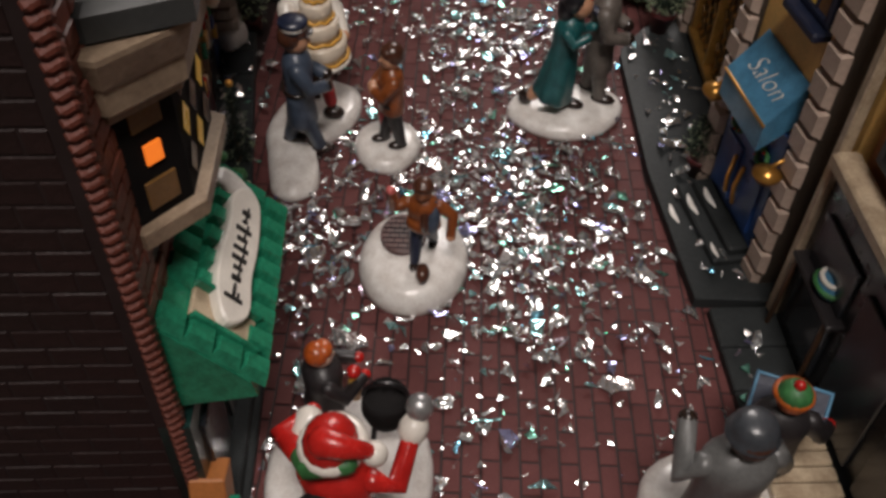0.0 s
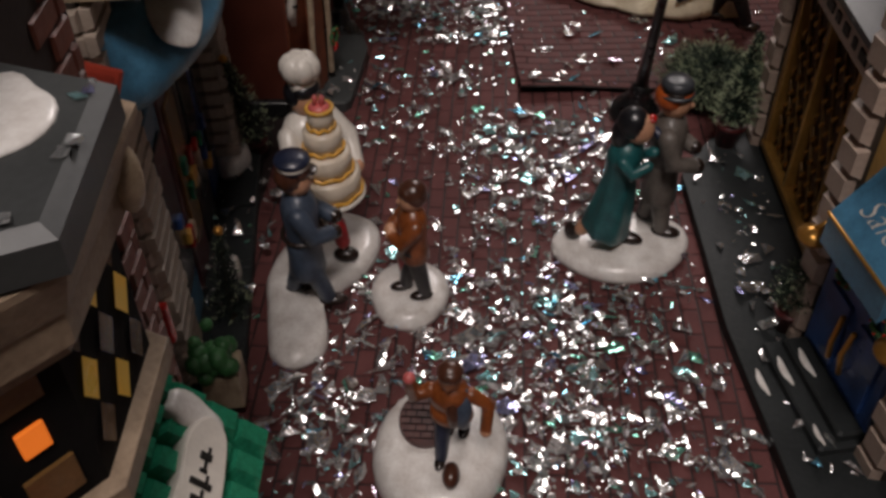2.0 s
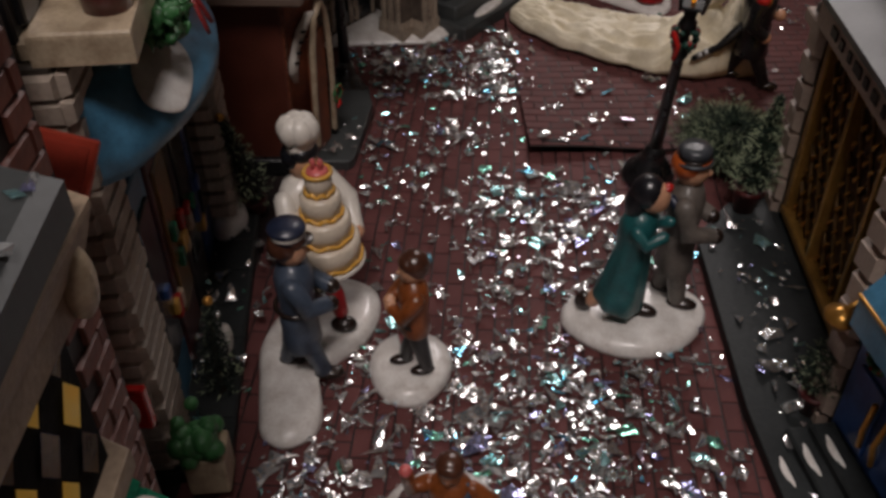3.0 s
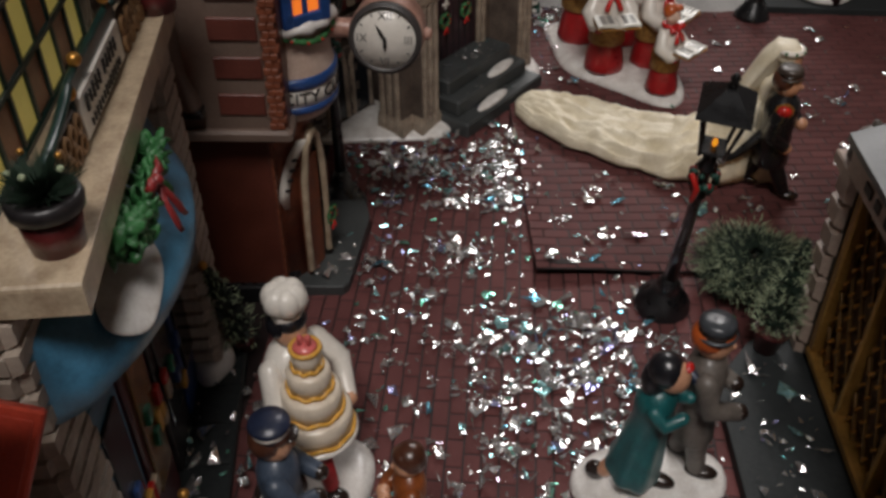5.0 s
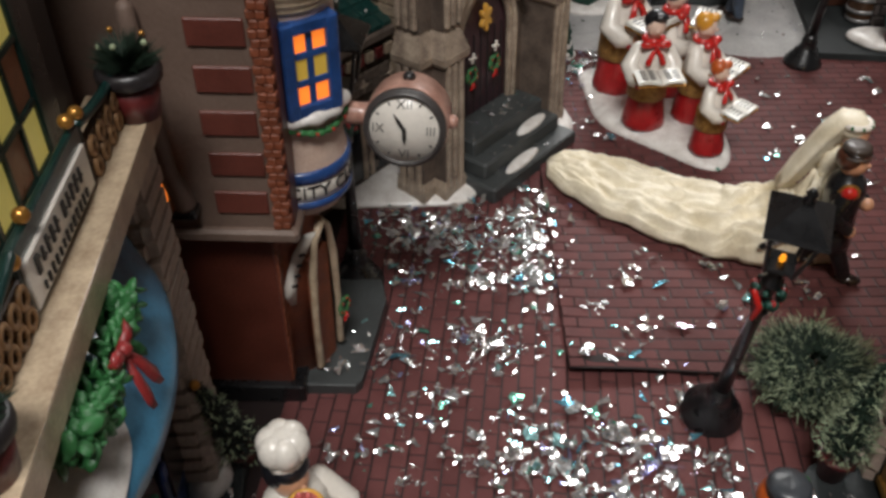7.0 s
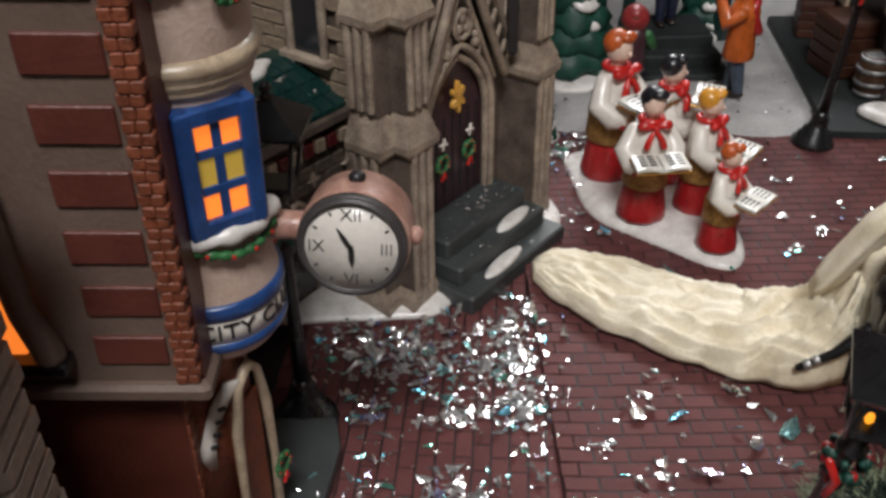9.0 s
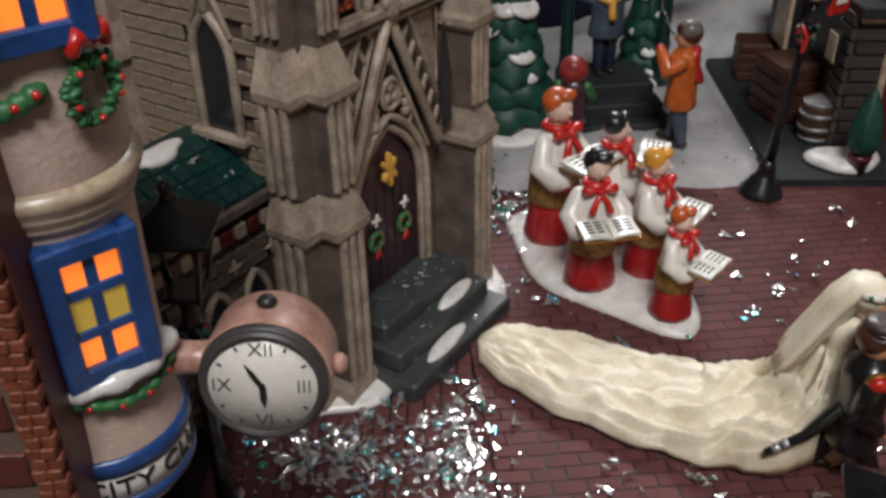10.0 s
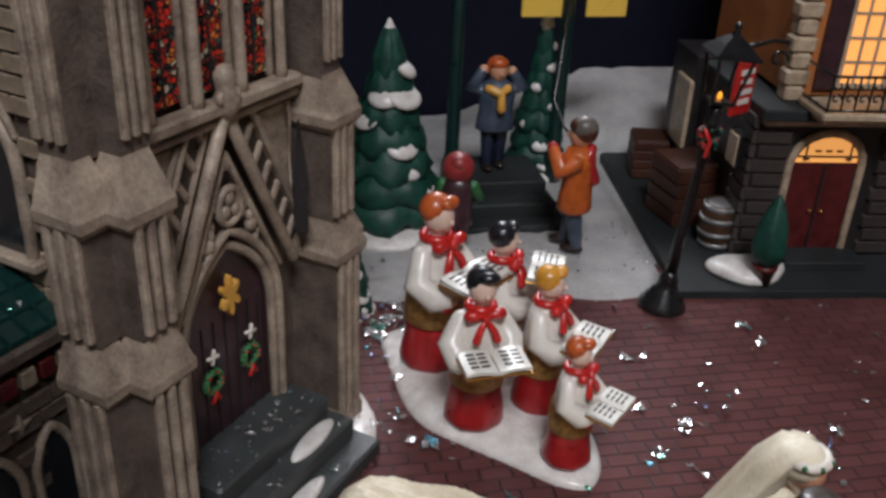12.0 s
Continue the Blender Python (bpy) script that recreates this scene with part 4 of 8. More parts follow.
    b.ball((0, -0.085 * h, -0.018 * h), (0.013 * h, 0.015 * h, 0.017 * h), skin, hm, n=8, k=6)
    b.ball((0, 0.020 * h, 0.030 * h), (0.090 * h, 0.086 * h, 0.085 * h), hair, hm)
    b.ball((0.02 * h, -0.045 * h, 0.075 * h), (0.062 * h, 0.045 * h, 0.036 * h), hair, hm)


def choir():
    b = Body()
    loop = smooth_loop([(0.074, 0.736), (0.077, 0.716), (0.081, 0.692), (0.088, 0.676), (0.102, 0.664), (0.118, 0.652), (0.132, 0.641), (0.143, 0.638), (0.150, 0.647), (0.152, 0.662), (0.150, 0.680), (0.144, 0.696), (0.136, 0.712), (0.124, 0.722), (0.112, 0.732), (0.098, 0.742), (0.084, 0.745)], 4)
    b.mound(loop, 0.0075, SNOW)
    singer(b, 0.0945, 0.716, 0.077, 44, HAIRRED, hold=0.60)
    singer(b, 0.107, 0.676, 0.066, 10, HAIRBLACK)
    singer(b, 0.1205, 0.713, 0.066, 72, HAIRBLACK, head=15, hold=0.70)
    singer(b, 0.1335, 0.684, 0.062, 55, HAIRGOLD, head=15)
    singer(b, 0.1375, 0.651, 0.052, 50, HAIRRED)
    return tagged(b.done("choir_figurine"), "five glossy choir singers in red and white on one snow base", "figurine")


def wedding_pair():
    b = Body()
    # train: a long heap of folded cloth that rises into the gown
    spine = [(0.062, 0.632, 0.012, 0.006), (0.076, 0.622, 0.0185, 0.0085), (0.094, 0.610, 0.0215, 0.0095), (0.114, 0.598, 0.0225, 0.0100), (0.134, 0.588, 0.0235, 0.0125), (0.150, 0.582, 0.0225, 0.0180), (0.163, 0.578, 0.0190, 0.0260), (0.172, 0.577, 0.0130, 0.034)]
    rings = []
    n = 72
    P = [Vector((x, y, 0)) for x, y, w, h in spine]
    fine = []
    for i in range(len(spine) - 1):
        for s in range(14):
            t = s / 14
            fine.append([spine[i][k] * (1 - t) + spine[i + 1][k] * t for k in range(4)])
    fine.append(list(spine[-1]))
    for i, (x, y, w, h) in enumerate(fine):
        d = Vector((0.86, -0.5, 0)) if i < 56 else Vector((0.95, -0.3, 0))
        side = Vector((-d.y, d.x, 0))
        ring = []
        for j in range(n):
            a = math.pi * j / (n - 1)
            u, v = i * 0.5, j * 0.55
            drift = 1.6 * noise.noise(Vector((u * 0.10, 0.0, 3)))
            wave = 1 + 0.85 * (0.28 - abs(noise.noise(Vector((u * 0.09 + drift * 0.4, v * 0.16 + drift, 2))))) + 0.50 * (0.24 - abs(noise.noise(Vector((u * 0.20 - 0.05 * v, v * 0.34 + drift, 8))))) + 0.16 * (0.25 - abs(noise.noise(Vector((u * 0.55, v * 0.5 + 0.3 * u, 5)))))
            hem = 1 + (0.10 * abs(math.sin(u * 0.36 + 0.8 * drift)) - 0.05) * abs(math.cos(a)) ** 3
            ring.append(Vector((x, y, 0.0045)) + side * w * math.cos(a) * hem * (1 + 0.08 * noise.noise(Vector((i * 0.115, 3.0 if j < n / 2 else 9.0, 1)))) + Vector((0, 0, h * wave * math.sin(a) ** 0.62 if 0 < j < n - 1 else 0)))
        rings.append(ring)
    tip = [Vector((0.0575, 0.637, 0.0045)) + (v - Vector((0.062, 0.632, 0.0045))) * 0.25 for v in rings[0]]
    b.grid([tip] + rings, IVORY, close=True, caps=True)
    bm_ = at(0.176, 0.578, 0.003)
    b.lathe([(0.0135, 0), (0.0130, 0.010), (0.0095, 0.026), (0.0062, 0.038), (0.0072, 0.046), (0.0058, 0.051), (0.0025, 0.054)], IVORY, bm_, n=22, wob=0.05, lobes=7)
    b.ball((0.180, 0.576, 0.0640), (0.0052, 0.0056, 0.0064), SKIN)
    b.ball((0.1785, 0.5765, 0.0665), (0.0062, 0.0064, 0.0060), IVORY)
    b.tube([(0.179 + 0.0056 * math.cos(a), 0.5760 + 0.0058 * math.sin(a), 0.0685) for a in (2 * math.pi * j / 14 for j in range(14))], 0.0014, WHITE, n=7, closed=True)
    for j in range(9):
        a = 2 * math.pi * j / 9
        b.ball((0.179 + 0.0064 * math.cos(a), 0.5760 + 0.0066 * math.sin(a), 0.0688), 0.0009, LEAF, n=6, k=5)
    # veil: a flat fold that falls back over the train
    veil = []
    side = Vector((0.50, 0.86, 0)).normalized()
    for i, (px, py, pz, w, th) in enumerate(((0.1800, 0.5765, 0.0712, 0.0048, 0.0016), (0.1765, 0.5780, 0.0700, 0.0066, 0.0040), (0.1720, 0.5800, 0.0620, 0.0078, 0.0046), (0.1675, 0.5825, 0.0510, 0.0094, 0.0042), (0.1630, 0.5850, 0.0400, 0.0110, 0.0040), (0.1600, 0.5870, 0.0335, 0.0112, 0.0030))):
        out_ = Vector((-0.86, 0.50, 0.45)).normalized()
        veil.append([Vector((px, py, pz)) + side * w * math.cos(a) + out_ * th * math.sin(a) * (1 + 0.30 * math.sin(6 * a + i * 0.35)) for a in (2 * math.pi * j / 22 for j in range(22))])
    b.grid(veil, IVORY)
    m = at(0.1765, 0.5610, 0.0025) @ Matrix.Rotation(radians(74), 4, "Z")
    fig(b, m, 0.066, BLACK, BLACK, HAIRBROWN, SKIN, girth=0.155, skirt=0.36, stride=0.14, cap=brim_hat(BROWNHAT, SHOE, 0.096, 0.060),
        arms=[(-1, [(-0.17, 0.04, 0.54), (-0.13, -0.08, 0.44)], BLACK, SKIN), (1, [(0.16, -0.06, 0.57), (0.03, -0.15, 0.56)], BLACK, SKIN)])
    b.ball((0.1750, 0.5520, 0.0500), (0.0044, 0.0026, 0.0040), GOLD)
    b.ball((0.1745, 0.5505, 0.0508), (0.0034, 0.0024, 0.0028), RED)
    b.tube([(0.1485, 0.5580, 0.0165), (0.160, 0.5590, 0.0225), (0.1705, 0.5605, 0.0330)], [0.0014, 0.0018, 0.0030], BLACK, n=8)
    b.tube([(0.1510, 0.5582, 0.0178), (0.1518, 0.5582, 0.0183)], 0.0019, PEWTER, n=8)
    b.tube([(0.1540, 0.5585, 0.0194), (0.1548, 0.5586, 0.0198)], 0.0019, PEWTER, n=8)
    return tagged(b.done("wedding_figurine"), "bride with a long ivory train and veil beside a dark-suited groom", "figurine")


# ---------- trees and planters ----------
def bristle_tree(name, x, y, z, h, r, lean=(0, 0), frost=0.3, pot=0.0, tip=None, label="", round_top=False, needles=900, seed=1, mat=BRISTLE):
    top = sub(name)
    top.matrix_basis = at(x, y, z) @ Matrix.Rotation(lean[0], 4, "X") @ Matrix.Rotation(lean[1], 4, "Y")
    tagged(top, label, "miniature tree")
    if pot:
        b = Body()
        b.lathe([(pot * 0.72, 0), (pot, pot * 1.5), (pot * 1.12, pot * 1.55), (pot * 1.12, pot * 1.85), (pot * 0.9, pot * 1.85), (pot * 0.8, pot * 1.6)], MAROON, n=18)
        b.done("pot", top, "small dark red pot")
    z0 = pot * 1.6
    b = Body()
    b.tube([(0, 0, z0 - (0.002 if pot else 0)), (0, 0, z0 + h * 0.95)], [0.0016, 0.0006], BROWNWOOD, n=7)
    b.done("trunk", top)
    rnd = random.Random(seed)
    for part_name, tone, share in (("crown", mat, 1.0), ("frosting", FROST, frost)):
        vs, fs = [], []
        for k in range(int(needles * share)):
            t = rnd.random() ** (0.8 if round_top else 1.25)
            zz = z0 + h * (0.06 + 0.94 * t)
            lump = 1 + 0.22 * noise.noise(Vector((zz * 110, k * 0.0, seed))) if round_top else 1
            reach = r * lump * (math.sqrt(max(0.03, 1 - (2 * t - 1) ** 2)) ** 0.7 if round_top else (1.02 - t) ** 0.8) * rnd.uniform(0.72, 1.08)
            a = rnd.uniform(0, 6.283)
            d = Vector((math.cos(a), math.sin(a), rnd.uniform(0.05, 0.7)))
            inner = rnd.uniform(0.80, 0.95) if part_name == "frosting" else (rnd.uniform(0.45, 0.86) if round_top else rnd.uniform(0.05, 0.75))
            if round_top:
                reach *= 1 + 0.16 * noise.noise(Vector((3 * math.cos(a), 3 * math.sin(a), zz * 90)))
            p0 = Vector((0, 0, zz)) + Vector((d.x, d.y, d.z * 0.4)) * reach * inner
            p1 = p0 + (d * 0.7 + Vector((rnd.uniform(-1, 1), rnd.uniform(-1, 1), rnd.uniform(-0.7, 0.9)))).normalized() * rnd.uniform(*((0.12, 0.26) if round_top else (0.24, 0.42))) * (r * 0.6 + reach * 0.25)
            s = Vector((-d.y, d.x, rnd.uniform(-0.5, 0.5))).normalized() * rnd.uniform(0.00020, 0.00040)
            u = d.cross(s).normalized() * 0.0003
            q = len(vs)
            vs += [tuple(p0 - s), tuple(p0 + s), tuple(p0 + u), tuple(p1)]
            fs += [(q, q + 1, q + 3), (q + 1, q + 2, q + 3), (q + 2, q, q + 3)]
        me = bpy.data.meshes.new(part_name)
        me.from_pydata(vs, [], fs)
        me.materials.append(tone)
        o = new(part_name, me)
        o.parent = top
        if part_name == "frosting":
            tagged(o, "pale flocked needle tips")
    if tip:
        b = Body()
        b.ball((0, 0, z0 + h), 0.0017, tip)
        b.done("bauble", top, "gold ball on the tip")
    return top


def cone_topiary(x, y, z):
    top = sub("cone_topiary")
    top.matrix_basis = at(x, y, z)
    tagged(top, "slim moulded green topiary in a small red pot", "miniature tree")
    b = Body()
    b.lathe([(0.0042, 0.0), (0.0056, 0.008), (0.0062, 0.0085), (0.0062, 0.0105), (0.0048, 0.0105)], MAROON, n=16)
    b.done("pot", top, "small dark red pot")
    b = Body()
    b.lathe([(0.0030, 0.009), (0.0072, 0.014), (0.0086, 0.020), (0.0076, 0.029), (0.0050, 0.038), (0.0020, 0.045), (0.0004, 0.0475)], FIR, n=20, wob=0.07, lobes=6)
    b.done("crown", top)


def snowy_fir(x, y, z, h, r, label, seed=2):
    """A moulded fir: stacked drooping tiers with snow pads, on a snow foot."""
    top = sub("snowy_fir")
    top.matrix_basis = at(x, y, z)
    tagged(top, label, "miniature tree", "snowy firs")
    b = Body()
    b.mound(oval(0, 0, r * 1.25, r * 1.2, wob=0.08), h * 0.06, SNOW)
    b.done("snow_foot", top, "white snow foot")
    rnd = random.Random(seed)
    tiers = 7
    pads = []
    b = Body()
    for i in range(tiers):
        t = i / tiers
        z0, z1 = h * (0.05 + 0.80 * t), h * (0.05 + 0.80 * t) + h * 0.22
        rr = r * (1.0 - 0.80 * t)
        prof = ((rr * 0.60, z0 + 0.035 * h), (rr * 0.88, z0), (rr * 1.02, z0 + 0.022 * h), (rr * 1.02, z0 + 0.06 * h), (rr * 0.90, z0 + 0.11 * h), (rr * 0.66, z0 + 0.17 * h), (rr * 0.34, min(z1 + 0.02 * h, h * 0.97)))
        n, ph = 32, rnd.uniform(0, 6)
        rings = []
        for q, (pr, pz) in enumerate(prof):
            rings.append([(pr * math.cos(a) * (1 + 0.06 * math.sin(6 * a + ph) + 0.05 * math.sin(11 * a + 2 * ph) + 0.20 * noise.noise(Vector((4.5 * math.cos(a), 4.5 * math.sin(a), pz * 240)))), pr * math.sin(a) * (1 + 0.06 * math.sin(6 * a + ph) + 0.05 * math.sin(11 * a + 2 * ph) + 0.20 * noise.noise(Vector((4.5 * math.cos(a), 4.5 * math.sin(a), pz * 240)))), pz - 0.020 * h * math.sin(6 * a + ph) * (1 if q < 4 else 0)) for a in (2 * math.pi * j / n for j in range(n))])
        b.grid(rings, FIR)
        for s in range(2 if i % 2 else 1):
            pads.append((rnd.uniform(3.2, 6.4), rr, z0))
    b.done("crown", top)
    for a, rr, z0 in pads:
        b = Body()
        w = rnd.uniform(0.22, 0.40) * r
        b.ball((0, 0, 0), (w * 0.8, w, h * 0.030), SNOW, at(rr * 0.86 * math.cos(a), rr * 0.86 * math.sin(a), z0 + h * 0.05) @ Matrix.Rotation(a, 4, "Z") @ Matrix.Rotation(0.6, 4, "Y"))
        b.done("snow_pad", top, "white snow pad")
    b = Body()
    b.lathe([(0.0030, h * 0.86), (0.0042, h * 0.91), (0.0030, h * 0.96), (0.0006, h * 1.01)], SNOW, n=12, wob=0.1)
    b.done("snow_tip", top, "white snow cap")
    return top


def window_grid(parent, m, w, h, cols, rows, frame_mat, panes, depth=0.0016, bar=0.0012, lift=-0.12):
    """A framed window whose glass lies behind its bars; m lays x along, y up, z out."""
    win = sub("window", parent)
    win.matrix_basis = m
    b = Body()
    for s in (-1, 1):
        b.box((s * (w / 2), 0, 0), (bar * 1.8, h + bar * 1.8, depth * 1.6), frame_mat)
        b.box((0, s * (h / 2), 0), (w, bar * 1.8, depth * 1.5), frame_mat)
    b.done("window_frame", win)
    for i in range(1, cols):
        block("glazing_bar", (-w / 2 + w * i / cols, 0, 0), (bar, h, depth), frame_mat, win, bev=0.0002)
    for j in range(1, rows):
        block("glazing_bar", (0, -h / 2 + h * j / rows, 0.0001), (w, bar, depth), frame_mat, win, bev=0.0002)
    k = 0
    for j in range(rows):
        for i in range(cols):
            block("pane", (-w / 2 + w * (i + 0.5) / cols, -h / 2 + h * (j + 0.5) / rows, depth * lift), (w / cols, h / rows, 0.0006), panes[k % len(panes)], win, bev=0.0001)
            k += 1
    return win


def wreath(parent, m, r, bow=True, n=60, seed=4):
    b = Body(m)
    rnd = random.Random(seed)
    for k in range(n):
        a = 2 * math.pi * k / n
        q = r * rnd.uniform(0.84, 1.16)
        b.ball((0, 0, 0), (0.34 * r, 0.15 * r, 0.20 * r), LEAF, at(q * math.cos(a), q * math.sin(a), rnd.uniform(0, 0.22) * r) @ Matrix.Rotation(rnd.uniform(0, 3.1), 4, "Z") @ Matrix.Rotation(rnd.uniform(-0.6, 0.6), 4, "Y"), n=6, k=5)
        if k % 11 == 0:
            b.ball((r * math.cos(a), r * math.sin(a), 0.35 * r), 0.14 * r, RED, n=6, k=5)
    if bow:
        b.tube([(-0.4 * r, -1.9 * r, 0.3 * r), (0, -r, 0.4 * r), (0.4 * r, -1.9 * r, 0.3 * r)], 0.22 * r, RED, n=6)
    return tagged(b.done("wreath", parent), "green wreath with red berries", kind="stuff")


def garland(parent, pts, r, mat=LEAF, seed=6):
    b = Body()
    rnd = random.Random(seed)
    for p, q in zip(pts, pts[1:]):
        p, q = Vector(p), Vector(q)
        for s in range(5):
            c = p.lerp(q, s / 5)
            for k in range(3):
                b.ball(c + Vector((rnd.uniform(-1, 1), rnd.uniform(-1, 1), rnd.uniform(-1, 1))) * r * 0.5, rnd.uniform(0.45, 0.8) * r, mat if rnd.random() > 0.12 else RED, n=7, k=5)
    return b.done("garland", parent, "moulded green garland")


# ---------- shop with the green tiled canopy (brick corner, bay window) ----------
def tiled_shop():
    top = sub("brick_shop")
    top.matrix_basis = pose(-0.0135, 0.170, 0, 0, 0, 94.0)
    tagged(top, "dark brick shop with a bay window and green tiled canopy", "miniature shop")
    block("wall", (0.042, 0.0605, 0.098), (0.084, 0.123, 0.196), MORTAR, top)
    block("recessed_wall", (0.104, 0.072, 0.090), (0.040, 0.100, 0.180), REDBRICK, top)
    # near side: almost black red bricks; street side: far lighter rose bricks at the corner
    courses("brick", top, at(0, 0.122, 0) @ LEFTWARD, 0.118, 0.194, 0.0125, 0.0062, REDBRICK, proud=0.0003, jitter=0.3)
    courses("corner_brick", top, at(0, -0.001, 0.004) @ FRONT, 0.082, 0.190, 0.0105, 0.0052, ROSE, proud=0.0008, jitter=0.3, skip=((0.018, 0.125, 0, 0.06), (0.018, 0.07, 0.10, 0.20)), limit=260)
    b = Body()
    for k in range(65):
        b.box((0, 0, 0), (0.0042, 0.0042, 0.0028), ROPE, at(0.0012, -0.0004, 0.005 + 0.0029 * k) @ Matrix.Rotation(0.75, 4, "Y") @ Matrix.Rotation(-0.55, 4, "X"), bev=0.0009)
    tagged(b.done("corner_moulding", top), "rope-like rose brick corner", kind="stuff")
    roof = sub("roof", top)
    b = Body()
    b.grid([[(-0.006, -0.006, 0.196), (0.090, -0.006, 0.196), (0.090, 0.128, 0.196), (-0.006, 0.128, 0.196)], [(-0.006, -0.006, 0.200), (0.090, -0.006, 0.200), (0.090, 0.128, 0.200), (-0.006, 0.128, 0.200)], [(0.030, 0.045, 0.212), (0.055, 0.045, 0.212), (0.055, 0.080, 0.212), (0.030, 0.080, 0.212)]], ROOF, smooth=False)
    b.done("slate", roof)
    # bay window
    bay = sub("bay_window", top)
    by, z0, z1 = -0.0112, 0.1170, 0.1510

    def canted(e):
        return [(0.0145 - 0.9 * e, 0), (0.0135 - 0.9 * e, -0.0015 - 0.4 * e), (0.0240 - 0.5 * e, by - e), (0.0515 + 0.5 * e, by - e), (0.0570 + e, 0)]
    b = Body()
    b.prism(canted(0), z0, z1, MATTEBLACK)
    b.done("bay_body", bay)
    b = Body()
    b.prism(canted(0.0030), z0 - 0.0044, z0, WORNCREAM, bev=0.0006)
    b.done("sill", bay, "pale stone sill")
    b = Body()
    b.prism(canted(0.0030), z1 - 0.0040, z1 - 0.0020, WORNCREAM, bev=0.0006)
    b.grid([[(x, y, z1 + z) for x, y in canted(e)] for e, z in ((0.0036, -0.0022), (0.0048, -0.0010), (0.0050, 0.0044), (0.0058, 0.0056), (0.0078, 0.0118), (0.0078, 0.0130))], WORNCREAM, smooth=False)
    b.done("cornice", bay, "worn cream cornice")
    for x in (0.0495,):
        b = Body()
        b.ball((x, by - 0.0056, z1 + 0.0040), (0.0030, 0.0026, 0.0062), CREAM, n=14, k=10)
        b.done("bracket", bay, "cream scroll bracket")
    b = Body()
    slab = [(0.0112, 0.0), (0.0108, -0.0026), (0.0185, -0.0206), (0.0505, -0.0190), (0.0575, 0.0)]
    inset = [(0.0135, 0.0), (0.0134, -0.0030), (0.0198, -0.0185), (0.0492, -0.0170), (0.0550, 0.0)]
    b.grid([[(x, y, z1 + 0.0131) for x, y in inset], [(x, y, z1 + 0.0138) for x, y in slab], [(x, y, z1 + 0.0190) for x, y in slab], [(x, y, z1 + 0.0206) for x, y in inset]], ROOF, smooth=False)
    b.done("bay_roof", bay, "dark grey slab roof of the bay")
    b = Body()
    b.mound(oval(0, 0, 0.0112, 0.0066, wob=0.16), 0.0013, SNOW, at(0.0395, -0.0068, z1 + 0.0204))
    b.done("roof_snow", bay, "glossy snow on the bay roof")
    near = at(0.01875, -0.00635, 0) @ Matrix.Rotation(math.atan2(-0.0097, 0.0105), 4, "Z")
    for z, w, hgt, mat in ((0.1235, 0.0078, 0.0074, DULLPANE), (0.1338, 0.0042, 0.0052, LITORANGE), (0.1440, 0.0076, 0.0074, DULLPANE)):
        block("pane", (0, -0.0002, z), (w, 0.0008, hgt), mat, bay, m=near, bev=0.0002)
    for i in range(3):
        for j in range(3):
            b = Body()
            b.grid([[(0, -s, 0), (0.0021 * s / 0.0030, 0, 0), (0, s, 0), (-0.0021 * s / 0.0030, 0, 0)] for s in (0.0048, 0.0043)], LITYELLOW if (i + j) % 2 else DULLPANE, at(0.0290 + 0.0088 * i, by - 0.0005, z0 + 0.0070 + 0.0104 * j) @ Matrix.Rotation(math.pi / 2, 4, "X"), smooth=False)
            b.done("diamond_pane", bay)
    # green canopy
    can = sub("canopy", top)
    cx0, cx1 = 0.0035, 0.0660
    prof = [(0.0, 0.0965), (-0.0205, 0.0735), (-0.0215, 0.0680), (0.0, 0.0640)]
    b = Body()
    b.grid([[(x, y, z) for y, z in prof] for x in (cx0, cx1)], GREEN, smooth=False)
    b.done("canopy_body", can)
    slope = math.atan2(0.0230, 0.0205)
    tile = piece_mesh("tile", 0.0073, 0.0092, 0.0030, GREEN, 0.0016)
    for i in range(8):
        for j in range(4):
            if i == 1 and j in (1, 2, 3):
                continue
            o = new("tile", tile)
            o.parent = can
            y, z = -0.0202 + 0.0056 * j, 0.0742 + 0.0063 * j
            o.matrix_basis = at(cx0 + 0.0040 + i * 0.0078, y, z) @ Matrix.Rotation(slope - 0.10, 4, "X")
    b = Body()
    pm = at(cx0 + 0.0118, -0.0130, 0.0830) @ Matrix.Rotation(slope, 4, "X")
    b.box((0, 0, 0.0006), (0.0095, 0.0190, 0.0016), CREAM, pm, bev=0.0004)
    for s in (-1, 1):
        b.box((s * 0.0052, 0, 0.0018), (0.0014, 0.0200, 0.0042), GREEN, pm, bev=0.0005)
    b.done("bare_patch", can, "chipped pale patch")
    b = Body()
    b.prism(smooth_loop([(-0.024, 0.0), (-0.019, -0.0072), (-0.008, -0.0066), (0.003, -0.0076), (0.014, -0.0066), (0.021, -0.0046), (0.023, 0.001), (0.017, 0.0062), (0.006, 0.0058), (-0.005, 0.0072), (-0.017, 0.0058)], 4), 0, 0.0042, WHITE, at(cx0 + 0.0325, -0.0128, 0.0838) @ Matrix.Rotation(slope, 4, "X") @ Matrix.Diagonal((1, 0.78, 1, 1)), bev=0.0014)
    sign = b.done("sign_board", can, "white snow-edged sign with dark script bars")
    sm = at(cx0 + 0.0325, -0.0128, 0.0838) @ Matrix.Rotation(slope, 4, "X") @ at(0, 0, 0.0043) @ Matrix.Diagonal((1, 0.72, 1, 1))
    b = Body(sm)
